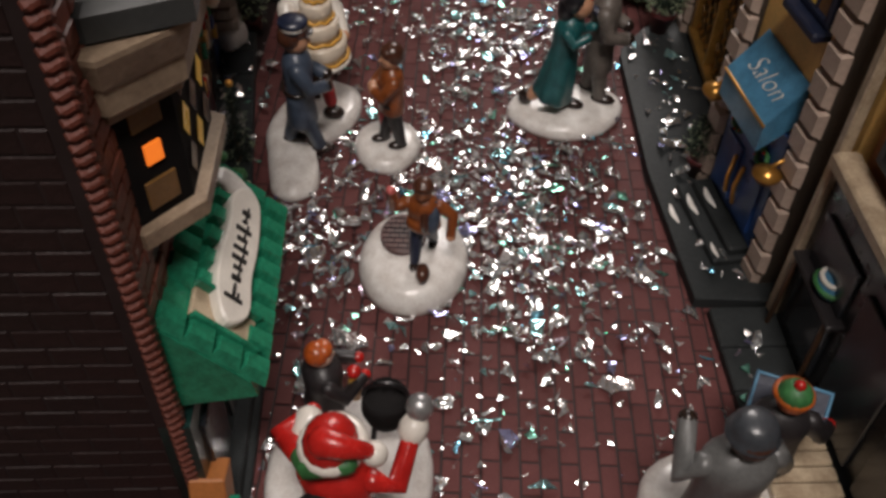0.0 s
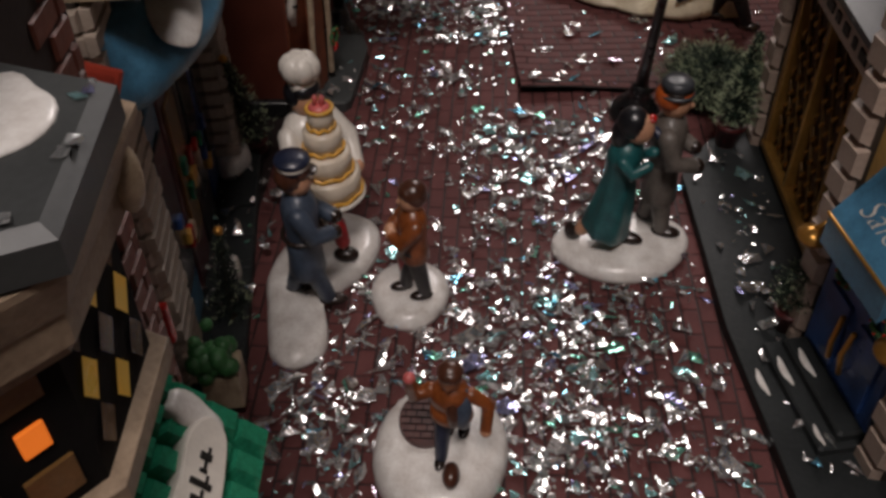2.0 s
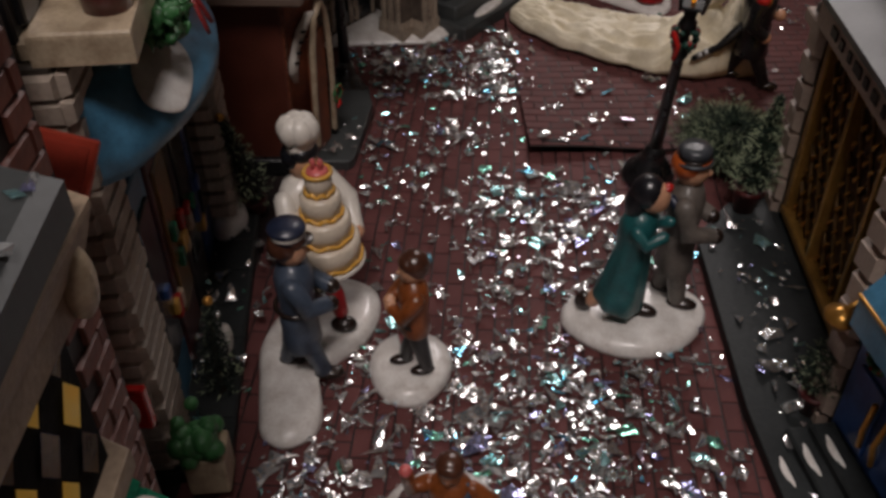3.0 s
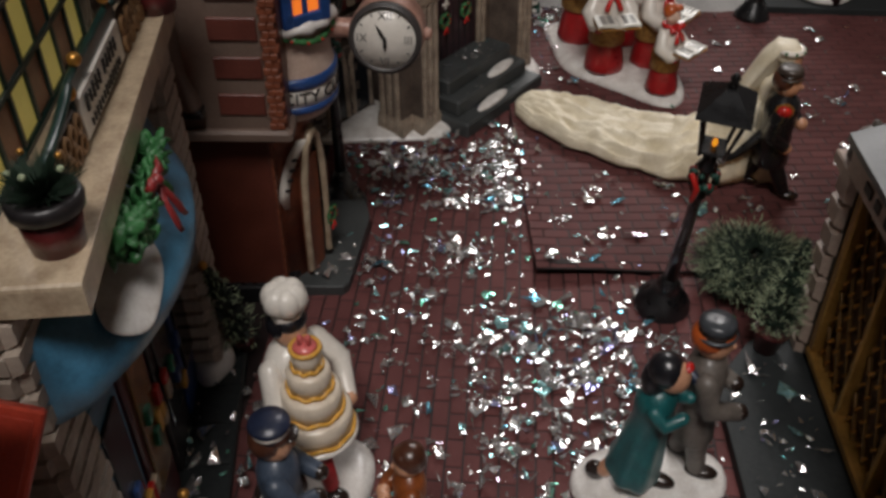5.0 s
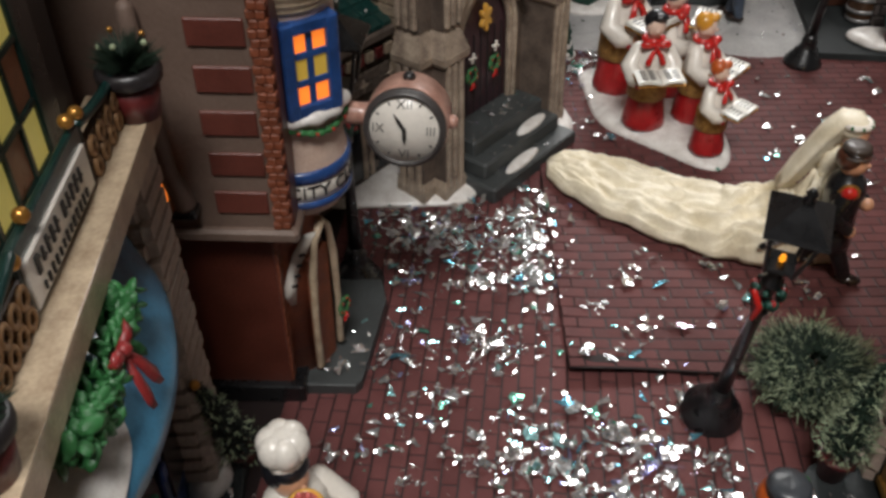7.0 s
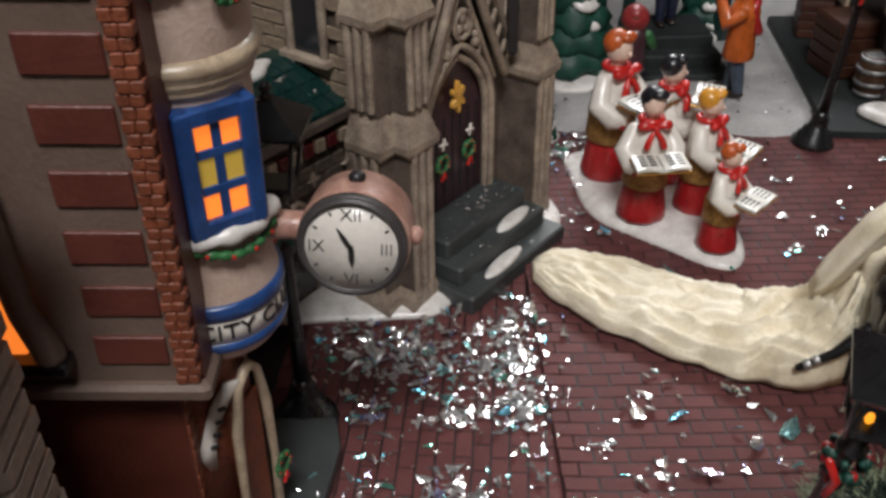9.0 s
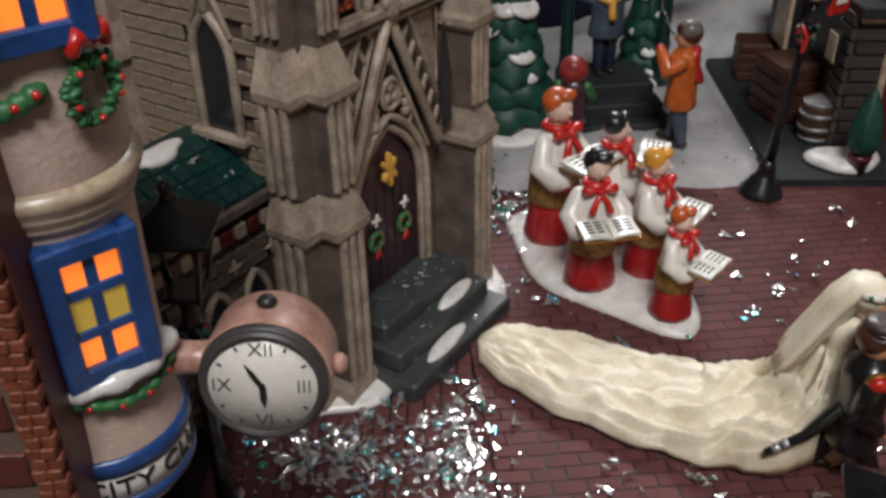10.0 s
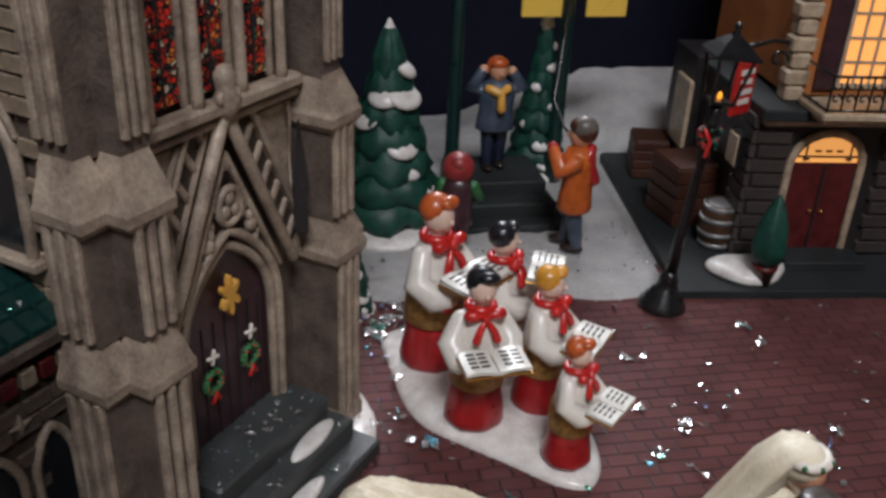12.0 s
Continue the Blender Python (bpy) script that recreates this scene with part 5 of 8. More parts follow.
    for x, w, hh in ((-0.0165, 0.0012, 0.0078), (-0.0140, 0.0034, 0.0014), (-0.0100, 0.0017, 0.0040), (-0.0066, 0.0013, 0.0040), (-0.0034, 0.0015, 0.0064), (0.0000, 0.0013, 0.0066), (0.0034, 0.0014, 0.0046), (0.0068, 0.0014, 0.0070), (0.0098, 0.0009, 0.0024), (0.0130, 0.0017, 0.0038)):
        b.box((x, 0, 0), (w, hh, 0.0006), INK, bev=0.0002)
        b.box((x + 0.0012, 0.0004 - hh * 0.3, 0), (0.0022, 0.0009, 0.0006), INK, bev=0.0002)
    b.done("script_bar", sign, "dark bars in place of the shop name")
    b = Body()
    b.mound(oval(0, 0, 0.0042, 0.0072, wob=0.14), 0.0030, SNOW, at(cx1 - 0.007, -0.0105, 0.0866) @ Matrix.Rotation(slope, 4, "X"))
    b.done("snow_clump", can, "glossy snow clump")
    # street level: step, green shopfront, orange planter box
    b = Body()
    b.prism([(0.0, -0.004), (0.083, -0.004), (0.083, 0.004), (0.0, 0.004)], 0.0, 0.060, DARKGREEN)
    b.done("shopfront", top, "dark green painted shopfront")
    for k in range(3):
        block("shop_window", (0.016 + 0.025 * k, -0.0045, 0.034), (0.019, 0.002, 0.034), DARKPANE, top)
    block("step", (0.02, -0.0055, 0.0055), (0.060, 0.006, 0.011), SLATE, top)
    block("sidewalk", (0.042, -0.0035, 0.0025), (0.100, 0.014, 0.005), SLATE, top)
    b = Body()
    b.box((-0.008, -0.004, 0.018), (0.010, 0.010, 0.030), ORANGEWALL, Matrix.Rotation(0.35, 4, "Y"))
    b.done("side_panel", top, "orange side panel")
    block("trim", (-0.004, -0.0115, 0.016), (0.002, 0.003, 0.032), GREEN, top)
    # red hanging sign and low planter beyond the canopy
    b = Body()
    b.box((0, 0, 0), (0.003, 0.013, 0.030), SIGNRED, at(0.1160, 0.0180, 0.119) @ Matrix.Rotation(0.30, 4, "X") @ Matrix.Rotation(0.55, 4, "Y"))
    b.box((-0.0016, 0, 0), (0.0006, 0.0100, 0.026), SIGNRED, at(0.1160, 0.0180, 0.119) @ Matrix.Rotation(0.30, 4, "X") @ Matrix.Rotation(0.55, 4, "Y"))
    b.done("hanging_sign", top, "red hanging sign board")
    b = Body()
    b.box((0, 0, 0), (0.003, 0.012, 0.014), RED, at(0.1130, 0.0160, 0.058))
    b.lathe([(0.0042, 0), (0.0042, 0.0006)], WHITE, at(0.1114, 0.0155, 0.058) @ Matrix.Rotation(-math.pi / 2, 4, "Y"), n=18, sx=1.3, sy=0.8)
    b.done("shop_sign", top, "small red sign with a white oval")


def planter_box(x, y, z, turn):
    top = sub("planter_box")
    top.matrix_basis = pose(x, y, z, 0, 0, turn)
    tagged(top, "pale planter box with a rough green shrub", "planter")
    block("box", (0, 0, 0.0075), (0.012, 0.012, 0.015), CREAM, top)
    b = Body()
    rnd = random.Random(9)
    for k in range(22):
        b.ball((rnd.uniform(-0.006, 0.006), rnd.uniform(-0.006, 0.006), 0.015 + rnd.uniform(0, 0.012)), rnd.uniform(0.002, 0.0036), LEAF, n=8, k=6)
    b.done("shrub", top, "painted green shrub")


# ---------- grey quoined shop with the blue rounded awning ----------
def quoined_shop():
    top = sub("quoined_shop")
    top.matrix_basis = pose(-0.0285, 0.3060, 0, 0, 0, 99.0)
    tagged(top, "dark shop with grey stone quoins, cream ledge and blue awning", "miniature shop")
    L = 0.135
    block("wall", (L / 2, 0.075, 0.110), (L - 0.006, 0.110, 0.220), CHARCOAL, top)
    block("roof", (L / 2, 0.075, 0.224), (L + 0.004, 0.120, 0.008), ROOF, top)
    for x0 in (0.0, L - 0.020):
        pil = sub("pilaster", top)
        ly = 0.0140 if x0 < 0.01 else 0.0060
        block("core", (x0 + 0.010, ly + 0.0115, 0.070), (0.018, 0.022, 0.140), CHJOINT, pil)
        me = piece_mesh("quoin", 0.0200, 0.0058, 0.0024, GREYBRICK, 0.0007)
        side = piece_mesh("quoin", 0.0230, 0.0058, 0.0022, GREYBRICK, 0.0007)
        for k in range(22):
            o = new("quoin", me)
            o.parent = pil
            o.matrix_basis = at(x0 + 0.010 + (0.0008 if k % 2 else -0.0008), ly, 0.0040 + 0.00625 * k) @ FRONT
            o = new("quoin", side)
            o.parent = pil
            o.matrix_basis = at(x0 + 0.0012, ly + 0.0110 + 0.0006 * (k % 2), 0.0040 + 0.00625 * k) @ LEFTWARD
    b = Body()
    b.prism([(0.001, -0.0040), (0.045, -0.0022), (L - 0.003, -0.0005), (L, 0.001), (L, 0.0180), (0.001, 0.0180)], 0.1398, 0.1473, CREAM, bev=0.0012)
    b.box((L / 2, 0.030, 0.1425), (L - 0.006, 0.030, 0.006), CREAM, bev=0.0012)
    b.done("ledge", top, "long cream stone ledge")
    # shop window and open door below the awning
    win = sub("shop_window", top)
    for k, mat in enumerate((AWNING, MAROON, CHARCOAL, BLUE)):
        block("panel", (0.030 + 0.026 * k, 0.0165, 0.047), (0.0225, 0.006, 0.086), mat, win)
        block("pane", (0.030 + 0.026 * k, 0.0132, 0.052), (0.015, 0.0015, 0.056), DARKPANE if k != 1 else DULLPANE, win)
    rnd = random.Random(12)
    for k in range(16):
        block("ware", (0.026 + rnd.uniform(0, 0.07), 0.0118, 0.025 + rnd.uniform(0, 0.03)), (0.004, 0.002, rnd.uniform(0.004, 0.009)), rnd.choice((RED, YELLOW, BLUE, GREEN, CREAM)), win)
    # awning
    rings = []
    for i in range(25):
        t = i / 24
        x = 0.004 + t * 0.109
        bow = math.sin(math.pi * t) ** 0.55
        rings.append([(x, 0.0125 - q * (0.0226 * bow), 0.129 - 0.016 * q ** 1.6) for q in (0, 0.15, 0.3, 0.45, 0.6, 0.72, 0.84, 0.93, 1.0)] + [(x, 0.0125 - 0.0224 * bow, 0.1085), (x, 0.0125 - 0.018 * bow, 0.1060), (x, 0.0125, 0.1060)])
    b = Body()
    b.grid(rings, AWNING)
    b.done("awning", top, "rounded slate-blue awning")
    b = Body()
    b.mound(smooth_loop([(-0.016, 0.002), (-0.012, -0.007), (0.0, -0.0086), (0.011, -0.0068), (0.0165, -0.001), (0.012, 0.006), (-0.004, 0.0080)], 5), 0.0011, SNOW, at(0.0340, -0.0002, 0.1206) @ Matrix.Rotation(-0.10, 4, "Y") @ Matrix.Rotation(0.70, 4, "X"))
    b.done("awning_snow", top, "white snow patch on the awning")
    b = Body()
    rnd = random.Random(7)
    for k in range(210):
        t = rnd.random()
        if 0.53 < t < 0.66:
            continue
        c = (0.026 + 0.043 * t, -0.0022 + rnd.uniform(-0.0042, 0.002), 0.1355 - 0.004 * math.sin(math.pi * t) + rnd.uniform(-0.0036, 0.0036))
        b.ball((0, 0, 0), (0.0032, 0.0008, 0.0017), LEAF, at(*c) @ Euler((rnd.uniform(0, 6), rnd.uniform(0, 6), rnd.uniform(0, 6))).to_matrix().to_4x4(), n=6, k=4)
    tagged(b.done("garland", top), "green moulded garland", kind="stuff")
    b = Body(at(0.0515, -0.0064, 0.1362) @ Matrix.Scale(1.15, 4))
    for s in (-1, 1):
        b.grid([[(s * x, y, z + w), (s * x, y - 0.0010, z), (s * x, y, z - w), (s * x, y + 0.0008, z)] for x, y, z, w in ((0.0004, 0, 0, 0.0008), (0.0024, -0.0008, 0.0006, 0.0020), (0.0044, -0.0004, 0.0008, 0.0024), (0.0050, 0, 0.0008, 0.0012))], DULLRED)
        b.grid([[(s * x - w, y, z), (s * x, y - 0.0007, z), (s * x + w, y, z), (s * x, y + 0.0005, z)] for x, y, z, w in ((0.0004, -0.0004, -0.0006, 0.0007), (0.0018, -0.0022, -0.0050, 0.0015), (0.0026, -0.0036, -0.0090, 0.0018), (0.0030, -0.0042, -0.0108, 0.0010))], DULLRED)
    b.ball((0, -0.0008, 0), 0.0014, DULLRED)
    b.done("bow", top, "dull red bow")
    # parapet railing with the sign
    rail = sub("parapet", top)
    for x0, x1 in ((0.024, 0.0485), (0.0935, 0.1260)):
        b = Body()
        b.box(((x0 + x1) / 2, 0.0062, 0.1525), (x1 - x0, 0.0016, 0.0105), BROWNWOOD)
        b.done("filigree_panel", rail)
        for k in range(5):
            for s in (0, 1):
                b = Body()
                b.tube([(x0 + (k + 0.5) * (x1 - x0) / 5 + 0.0018 * math.cos(a), 0.0050, 0.1500 + 0.0050 * s + 0.0021 * math.sin(a)) for a in (0.7 * j for j in range(9))], 0.0007, FRETWORK, n=6, closed=True)
                b.done("scroll", rail, "tan fretwork scroll")
        b = Body()
        curve = [(x0 + (x1 - x0) * t, 0.0058, 0.1585 + 0.0040 * (t if x0 < 0.05 else 1 - t) ** 2) for t in (0, 0.2, 0.4, 0.6, 0.8, 1)]
        b.tube(curve, 0.0013, DARKGREEN, n=8)
        b.done("hand_rail", rail)
    board = sub("sign", rail)
    block("sign_frame", (0.0705, 0.0064, 0.1552), (0.0450, 0.0020, 0.0160), DARKGREEN, board)
    block("sign_panel", (0.0705, 0.0052, 0.1538), (0.0415, 0.0012, 0.0106), WHITE, board)
    b = Body()
    rnd = random.Random(2)
    x = 0.0530
    for w in (0.0032, 0.002, 0.0024, 0.0024, 0.002, 0.0, 0.0028, 0.002, 0.0022, 0.0026, 0.002):
        if w:
            b.box((x + w / 2, 0.0044, 0.1558), (w * 0.50, 0.0005, rnd.uniform(0.0030, 0.0042)), INK, bev=0.0001)
            b.box((x + w / 2 + 0.0004, 0.0044, 0.1558 + rnd.uniform(-0.001, 0.001)), (w * 0.80, 0.0005, 0.0006), INK, bev=0.0001)
        x += w + 0.0007 if w else 0.002
    for k in range(13):
        b.box((0.0550 + 0.0025 * k, 0.0044, 0.1506), (rnd.uniform(0.0007, 0.0014), 0.0005, rnd.uniform(0.0018, 0.0026)), INK, bev=0.0001)
    b.done("lettering_bar", board, "dark bars of unreadable lettering")
    for x, z in ((0.0485, 0.1612), (0.0575, 0.1648), (0.0885, 0.1660), (0.0945, 0.1645), (0.1260, 0.1610)):
        b = Body()
        b.ball((x, 0.0058, z), 0.0017, GOLD, n=14, k=10)
        b.tube([(x, 0.0062, 0.1580), (x, 0.0060, z)], 0.0006, DARKGREEN, n=6)
        b.done("ball_finial", rail, "gold ball")
    # upper window behind the railing
    panes = [LEMONPANE, TERRAPANE]
    window_grid(top, at(0.0655, 0.0185, 0.1775) @ FRONT, 0.081, 0.060, 7, 4, DARKGREEN, panes, bar=0.0017)
    b = Body()
    b.box((0.011, 0.030, 0.182), (0.010, 0.024, 0.070), BLACK)
    b.done("window_pier", top)
    block("window_pier", (0.112, 0.030, 0.182), (0.010, 0.024, 0.070), BLACK, top)
    block("sidewalk", (0.072, 0.020, 0.0025), (0.150, 0.046, 0.005), SLATE, top)
    for k in range(8):
        block("paving_stone", (0.008 + 0.0185 * k, 0.0065, 0.0052), (0.0175, 0.018, 0.0012), SLATE, top, bev=0.0003)


def ledge_planter(x, y, z, seed, s=1.0):
    top = sub("ledge_planter")
    top.matrix_basis = at(x, y, z) @ Matrix.Scale(s, 4)
    tagged(top, "dark red flower pot with a bristly green plant on a ledge", "planter", "ledge planters")
    b = Body()
    b.lathe([(0.0062, 0), (0.0074, 0.010)], MAROON, n=20)
    b.done("pot", top)
    b = Body()
    b.lathe([(0.0074, 0.010), (0.0085, 0.0106), (0.0088, 0.0128), (0.0083, 0.0146), (0.0072, 0.0148), (0.0066, 0.0135)], CHARCOAL, n=22)
    b.done("rim", top, "dark moulded rim")
    vs, fs = [], []
    rnd = random.Random(seed)
    for k in range(620):
        a, t = rnd.uniform(0, 6.283), rnd.random()
        d = Vector((math.cos(a) * (1 - 0.5 * t), math.sin(a) * (1 - 0.5 * t), 0.3 + 0.9 * t)).normalized()
        p0, p1 = Vector((0, 0, 0.013)) + d * 0.002, Vector((0, 0, 0.013)) + d * rnd.uniform(0.007, 0.0125)
        s1 = d.orthogonal().normalized() * 0.00034
        u = d.cross(s1).normalized() * 0.00034
        q = len(vs)
        vs += [tuple(p0 - s1), tuple(p0 + s1), tuple(p0 + u), tuple(p1)]
        fs += [(q, q + 1, q + 3), (q + 1, q + 2, q + 3), (q + 2, q, q + 3)]
    me = bpy.data.meshes.new("plant")
    me.from_pydata(vs, [], fs)
    me.materials.append(BRISTLE)
    o = tagged(new("plant", me), "stiff dark green needles")
    o.parent = top
    b = Body()
    for k in range(5):
        a = k * 2.4
        b.ball((0.006 * math.cos(a), 0.006 * math.sin(a), 0.021 + 0.0016 * math.sin(k)), 0.0009, GOLD if k % 2 else FROST, n=7, k=5)
    b.done("berry", top, "tiny pale berries")


# ---------- club house with the round turret and the clock ----------
def club_house():
    top = sub("club_house")
    top.matrix_basis = at(-0.0375, 0.4700, 0) @ Matrix.Rotation(radians(3.0), 4, "X") @ Matrix.Rotation(radians(2.0), 4, "Y") @ Matrix.Rotation(radians(5.0), 4, "Z")
    tagged(top, "tan and brick club house with round turret and clock", "miniature building")
    block("lower_wall", (-0.050, 0.031, 0.045), (0.100, 0.062, 0.084), CLUBBRICK, top)
    courses("brick", top, at(0, 0, 0.008) @ RIGHTWARD, 0.040, 0.078, 0.0105, 0.0050, RUST, proud=0.0006, jitter=0.2)
    block("plinth", (-0.048, 0.030, 0.0045), (0.106, 0.066, 0.009), BLACK, top)
    block("upper_wall", (-0.0460, 0.0190, 0.158), (0.1080, 0.050, 0.140), TAN, top, bev=0.001)
    # side of the tan wall: its shade is put in as a dark brown face
    block("return_wall", (0.0084, 0.0120, 0.158), (0.0010, 0.034, 0.138), STRIPE, top, "return face with its shade painted dark brown")
    block("string_course", (-0.0455, 0.0190, 0.0875), (0.1120, 0.055, 0.0048), TAN, top, "tan string course", bev=0.0016)
    block("roof", (-0.047, 0.020, 0.229), (0.114, 0.058, 0.009), ROOF, top)
    for k in range(9):
        block("stripe", (-0.0060 + 0.0004 * (k % 2), -0.0061, 0.1000 + 0.01435 * k), (0.0160, 0.0014, 0.0082), STRIPE, top, bev=0.0006)
    b = Body()
    rnd = random.Random(8)
    for k in range(49):
        for q in (0, 1):
            b.box((0.0042 + 0.0026 * q + 0.0006 * (k % 2), -0.0060 + rnd.uniform(-0.00025, 0.00025), 0.0915 + 0.00275 * k), (0.0026, 0.0030, 0.0026), RUST, bev=0.0003)
    tagged(b.done("brick_corner", top, "rough rust-red corner brickwork"), "rough rust-red corner brickwork", kind="stuff")
    # dark window on the front with draped sill
    sidew = sub("window", top)
    block("pane", (-0.0350, -0.0070, 0.114), (0.013, 0.002, 0.030), LITORANGE, sidew)
    b = Body()
    b.tube([(-0.0275, -0.0085, 0.165), (-0.0270, -0.0095, 0.135), (-0.0255, -0.0100, 0.114), (-0.0225, -0.0095, 0.102)], [0.0024, 0.0034, 0.0030, 0.0036], TAN, n=10)
    b.done("drape", sidew, "tan moulded drape")
    block("sill", (-0.0300, -0.0090, 0.0985), (0.022, 0.0060, 0.0034), BLACK, sidew)
    # turret
    tur = sub("turret", top)
    ax, ay = 0.0076, 0.0206
    tm = at(ax, ay, 0.005)
    tb = at(ax - 0.0084, ay - 0.0010, 0)
    b = Body(tb)
    b.lathe([(0.0130, 0.006), (0.0130, 0.070), (0.0142, 0.080), (0.0158, 0.086)], RUST, n=40)
    b.done("turret_base", tur, "rust brick turret base")
    b = Body(tm)
    b.lathe([(0.0140, 0.0795), (0.0160, 0.0825), (0.0164, 0.0850), (0.0163, 0.0975), (0.0154, 0.1010), (0.0148, 0.108), (0.0147, 0.150), (0.0158, 0.157), (0.0164, 0.165), (0.0164, 0.234)], TURRETWALL, n=48)
    b.done("turret_wall", tur)
    b = Body(tm)
    b.lathe([(0.0164, 0.0836), (0.0172, 0.0842), (0.0172, 0.0864), (0.0168, 0.0868)], BLUE, n=48)
    b.lathe([(0.0167, 0.0938), (0.0173, 0.0942), (0.0172, 0.0976), (0.0162, 0.0982)], BLUE, n=48)
    b.done("blue_band", tur, "bright blue bands")
    b = Body(tm)
    b.lathe([(0.0163, 0.0866), (0.0168, 0.0868), (0.0168, 0.0940), (0.0163, 0.0942)], WHITE, n=48)
    band = b.done("sign_band", tur, "cream sign band with dark letters")
    lettering("lettering", "CITY CLUB", 0.0068, INK, band, tm @ at(0, 0, 0.0903) @ Matrix.Rotation(radians(50), 4, "Z") @ Matrix.Rotation(math.pi / 2, 4, "X"), arc=0.0170, depth=0.0002)
    b = Body(tm)
    b.lathe([(r + 0.0020, 0.1508 + 0.56 * (z - 0.1440)) for r, z in ((0.0127, 0.1440), (0.0136, 0.1455), (0.0139, 0.1472), (0.0137, 0.1480), (0.0145, 0.1496), (0.0148, 0.1514), (0.0146, 0.1522), (0.0154, 0.1540), (0.0158, 0.1562), (0.0155, 0.1580), (0.0140, 0.1600))], CREAM, n=48)
    b.done("cornice", tur, "cream ringed cornice")
    b = Body(tm)
    b.lathe([(0.0182, 0.232), (0.0192, 0.236), (0.0002, 0.272)], ROOF, n=32)
    b.done("turret_roof", tur)
    for zc, hh in ((0.1340, 0.0270), (0.2000, 0.0290)):
        wm = tm @ Matrix.Rotation(radians(35), 4, "Z") @ at(0, -0.0132 if zc < 0.15 else -0.0152, zc) @ FRONT
        pick = [LITORANGE, LITORANGE, LITYELLOW, LITYELLOW, LITORANGE, LITORANGE]
        window_grid(tur, wm, 0.0142, hh, 2, 3, BLUE, pick, depth=0.0046, bar=0.0022, lift=0.34)
        if zc > 0.15:
            continue
        b = Body(tm @ Matrix.Rotation(radians(38), 4, "Z"))
        b.tube([(0.0160 * math.sin(a), -0.0160 * math.cos(a), zc - hh / 2 - 0.0032) for a in (-0.62 + 0.12 * j for j in range(13))], [0.0023 + 0.0005 * math.sin(j * 1.7) for j in range(13)], SNOW, n=10)
        b.done("snowy_sill", tur, "snow-covered sill")
        b = Body(tm @ Matrix.Rotation(radians(38), 4, "Z"))
        path = []
        for j in range(27):
            a = -0.6 + 0.055 * j
            path.append((0.0166 * math.sin(a), -0.0166 * math.cos(a), zc - hh / 2 - 0.0056 - 0.0030 * math.sin((a + 0.6) / 1.45 * math.pi)))
        b.tube(path, [0.0011 + 0.0003 * math.sin(j * 1.9) for j in range(27)], LEAF, n=9)
        for j in range(3, 27, 6):
            x, y, z = path[j]
            b.ball((x * 1.07, y * 1.07, z), 0.0006, RED, n=7, k=5)
        tagged(b.done("garland", tur), "green garland with red berries", kind="stuff")
    # large wreath with bow under the upper window
    wreath(tur, tm @ Matrix.Rotation(radians(58), 4, "Z") @ at(0, -0.0174, 0.1755) @ FRONT, 0.0048, bow=False)
    b = Body(tm @ Matrix.Rotation(radians(58), 4, "Z") @ at(0, -0.0188, 0.1830))
    for s in (-1, 1):
        b.tube([(0, 0, 0), (s * 0.0026, -0.0005, 0.002), (s * 0.0034, 0, -0.0005)], [0.001, 0.0016, 0.0012], RED, n=7)
    b.done("bow", tur, "bright red bow")
    b = Body(tm @ Matrix.Rotation(radians(16), 4, "Z"))
    path = []
    for j in range(24):
        a = -0.78 + 0.045 * j
        path.append((0.0170 * math.sin(a), -0.0170 * math.cos(a), 0.1775 - 0.0030 * math.sin(j / 23 * math.pi)))
    b.tube(path, [0.0017 + 0.0003 * math.sin(j * 2.1) for j in range(24)], LEAF, n=10)
    for j in range(2, 24, 4):
        x, y, z = path[j]
        b.ball((x * 1.10, y * 1.10, z + 0.0004), 0.0008, RED, n=7, k=5)
    tagged(b.done("garland", tur), "green garland with red berries", kind="stuff")
    # doorway with twisted cream frame, ribbon and wreath
    door = sub("doorway", tur)
    dm = tb @ Matrix.Rotation(radians(66), 4, "Z") @ Matrix.Diagonal((1, 0.96, 1.14, 1))
    b = Body(dm)
    b.box((0, -0.0136, 0.030), (0.0125, 0.0022, 0.050), RUST, bev=0.001)
    b.done("door", door, "rust-orange door")
    b = Body(dm)
    arch = [(-0.0075, -0.0160, 0.010), (-0.0078, -0.0162, 0.030), (-0.0070, -0.0163, 0.050), (-0.0042, -0.0166, 0.063), (0, -0.0168, 0.068), (0.0042, -0.0166, 0.063), (0.0070, -0.0163, 0.050), (0.0078, -0.0162, 0.030), (0.0075, -0.0160, 0.010)]
    b.tube(arch, [0.0016, 0.0013, 0.0016, 0.0013, 0.0019, 0.0013, 0.0016, 0.0013, 0.0016], CREAM, n=8)
    b.done("door_frame", door, "twisted cream door frame")
    b = Body(tb @ Matrix.Rotation(radians(28), 4, "Z") @ at(0, -0.0024, 0))
    ribbon = [(0.005, -0.0128, 0.075), (0.001, -0.0126, 0.068), (-0.002, -0.0112, 0.059), (-0.004, -0.0112, 0.050), (-0.003, -0.0106, 0.043)]
    b.grid([[(x - w, y, z), (x + w, y - 0.0003, z), (x + w, y + 0.0006, z), (x - w, y + 0.0006, z)] for (x, y, z), w in zip(ribbon, (0.0022, 0.0024, 0.0018, 0.0024, 0.0010))], WHITE)
    for k in range(4):
        b.box((0.0014 - 0.0011 * k, -0.0131 + 0.0005 * k, 0.067 - 0.0048 * k), (0.0022, 0.0006, 0.0012), INK, bev=0.0001)
    b.done("ribbon", door, "white ribbon banner with dark bars")
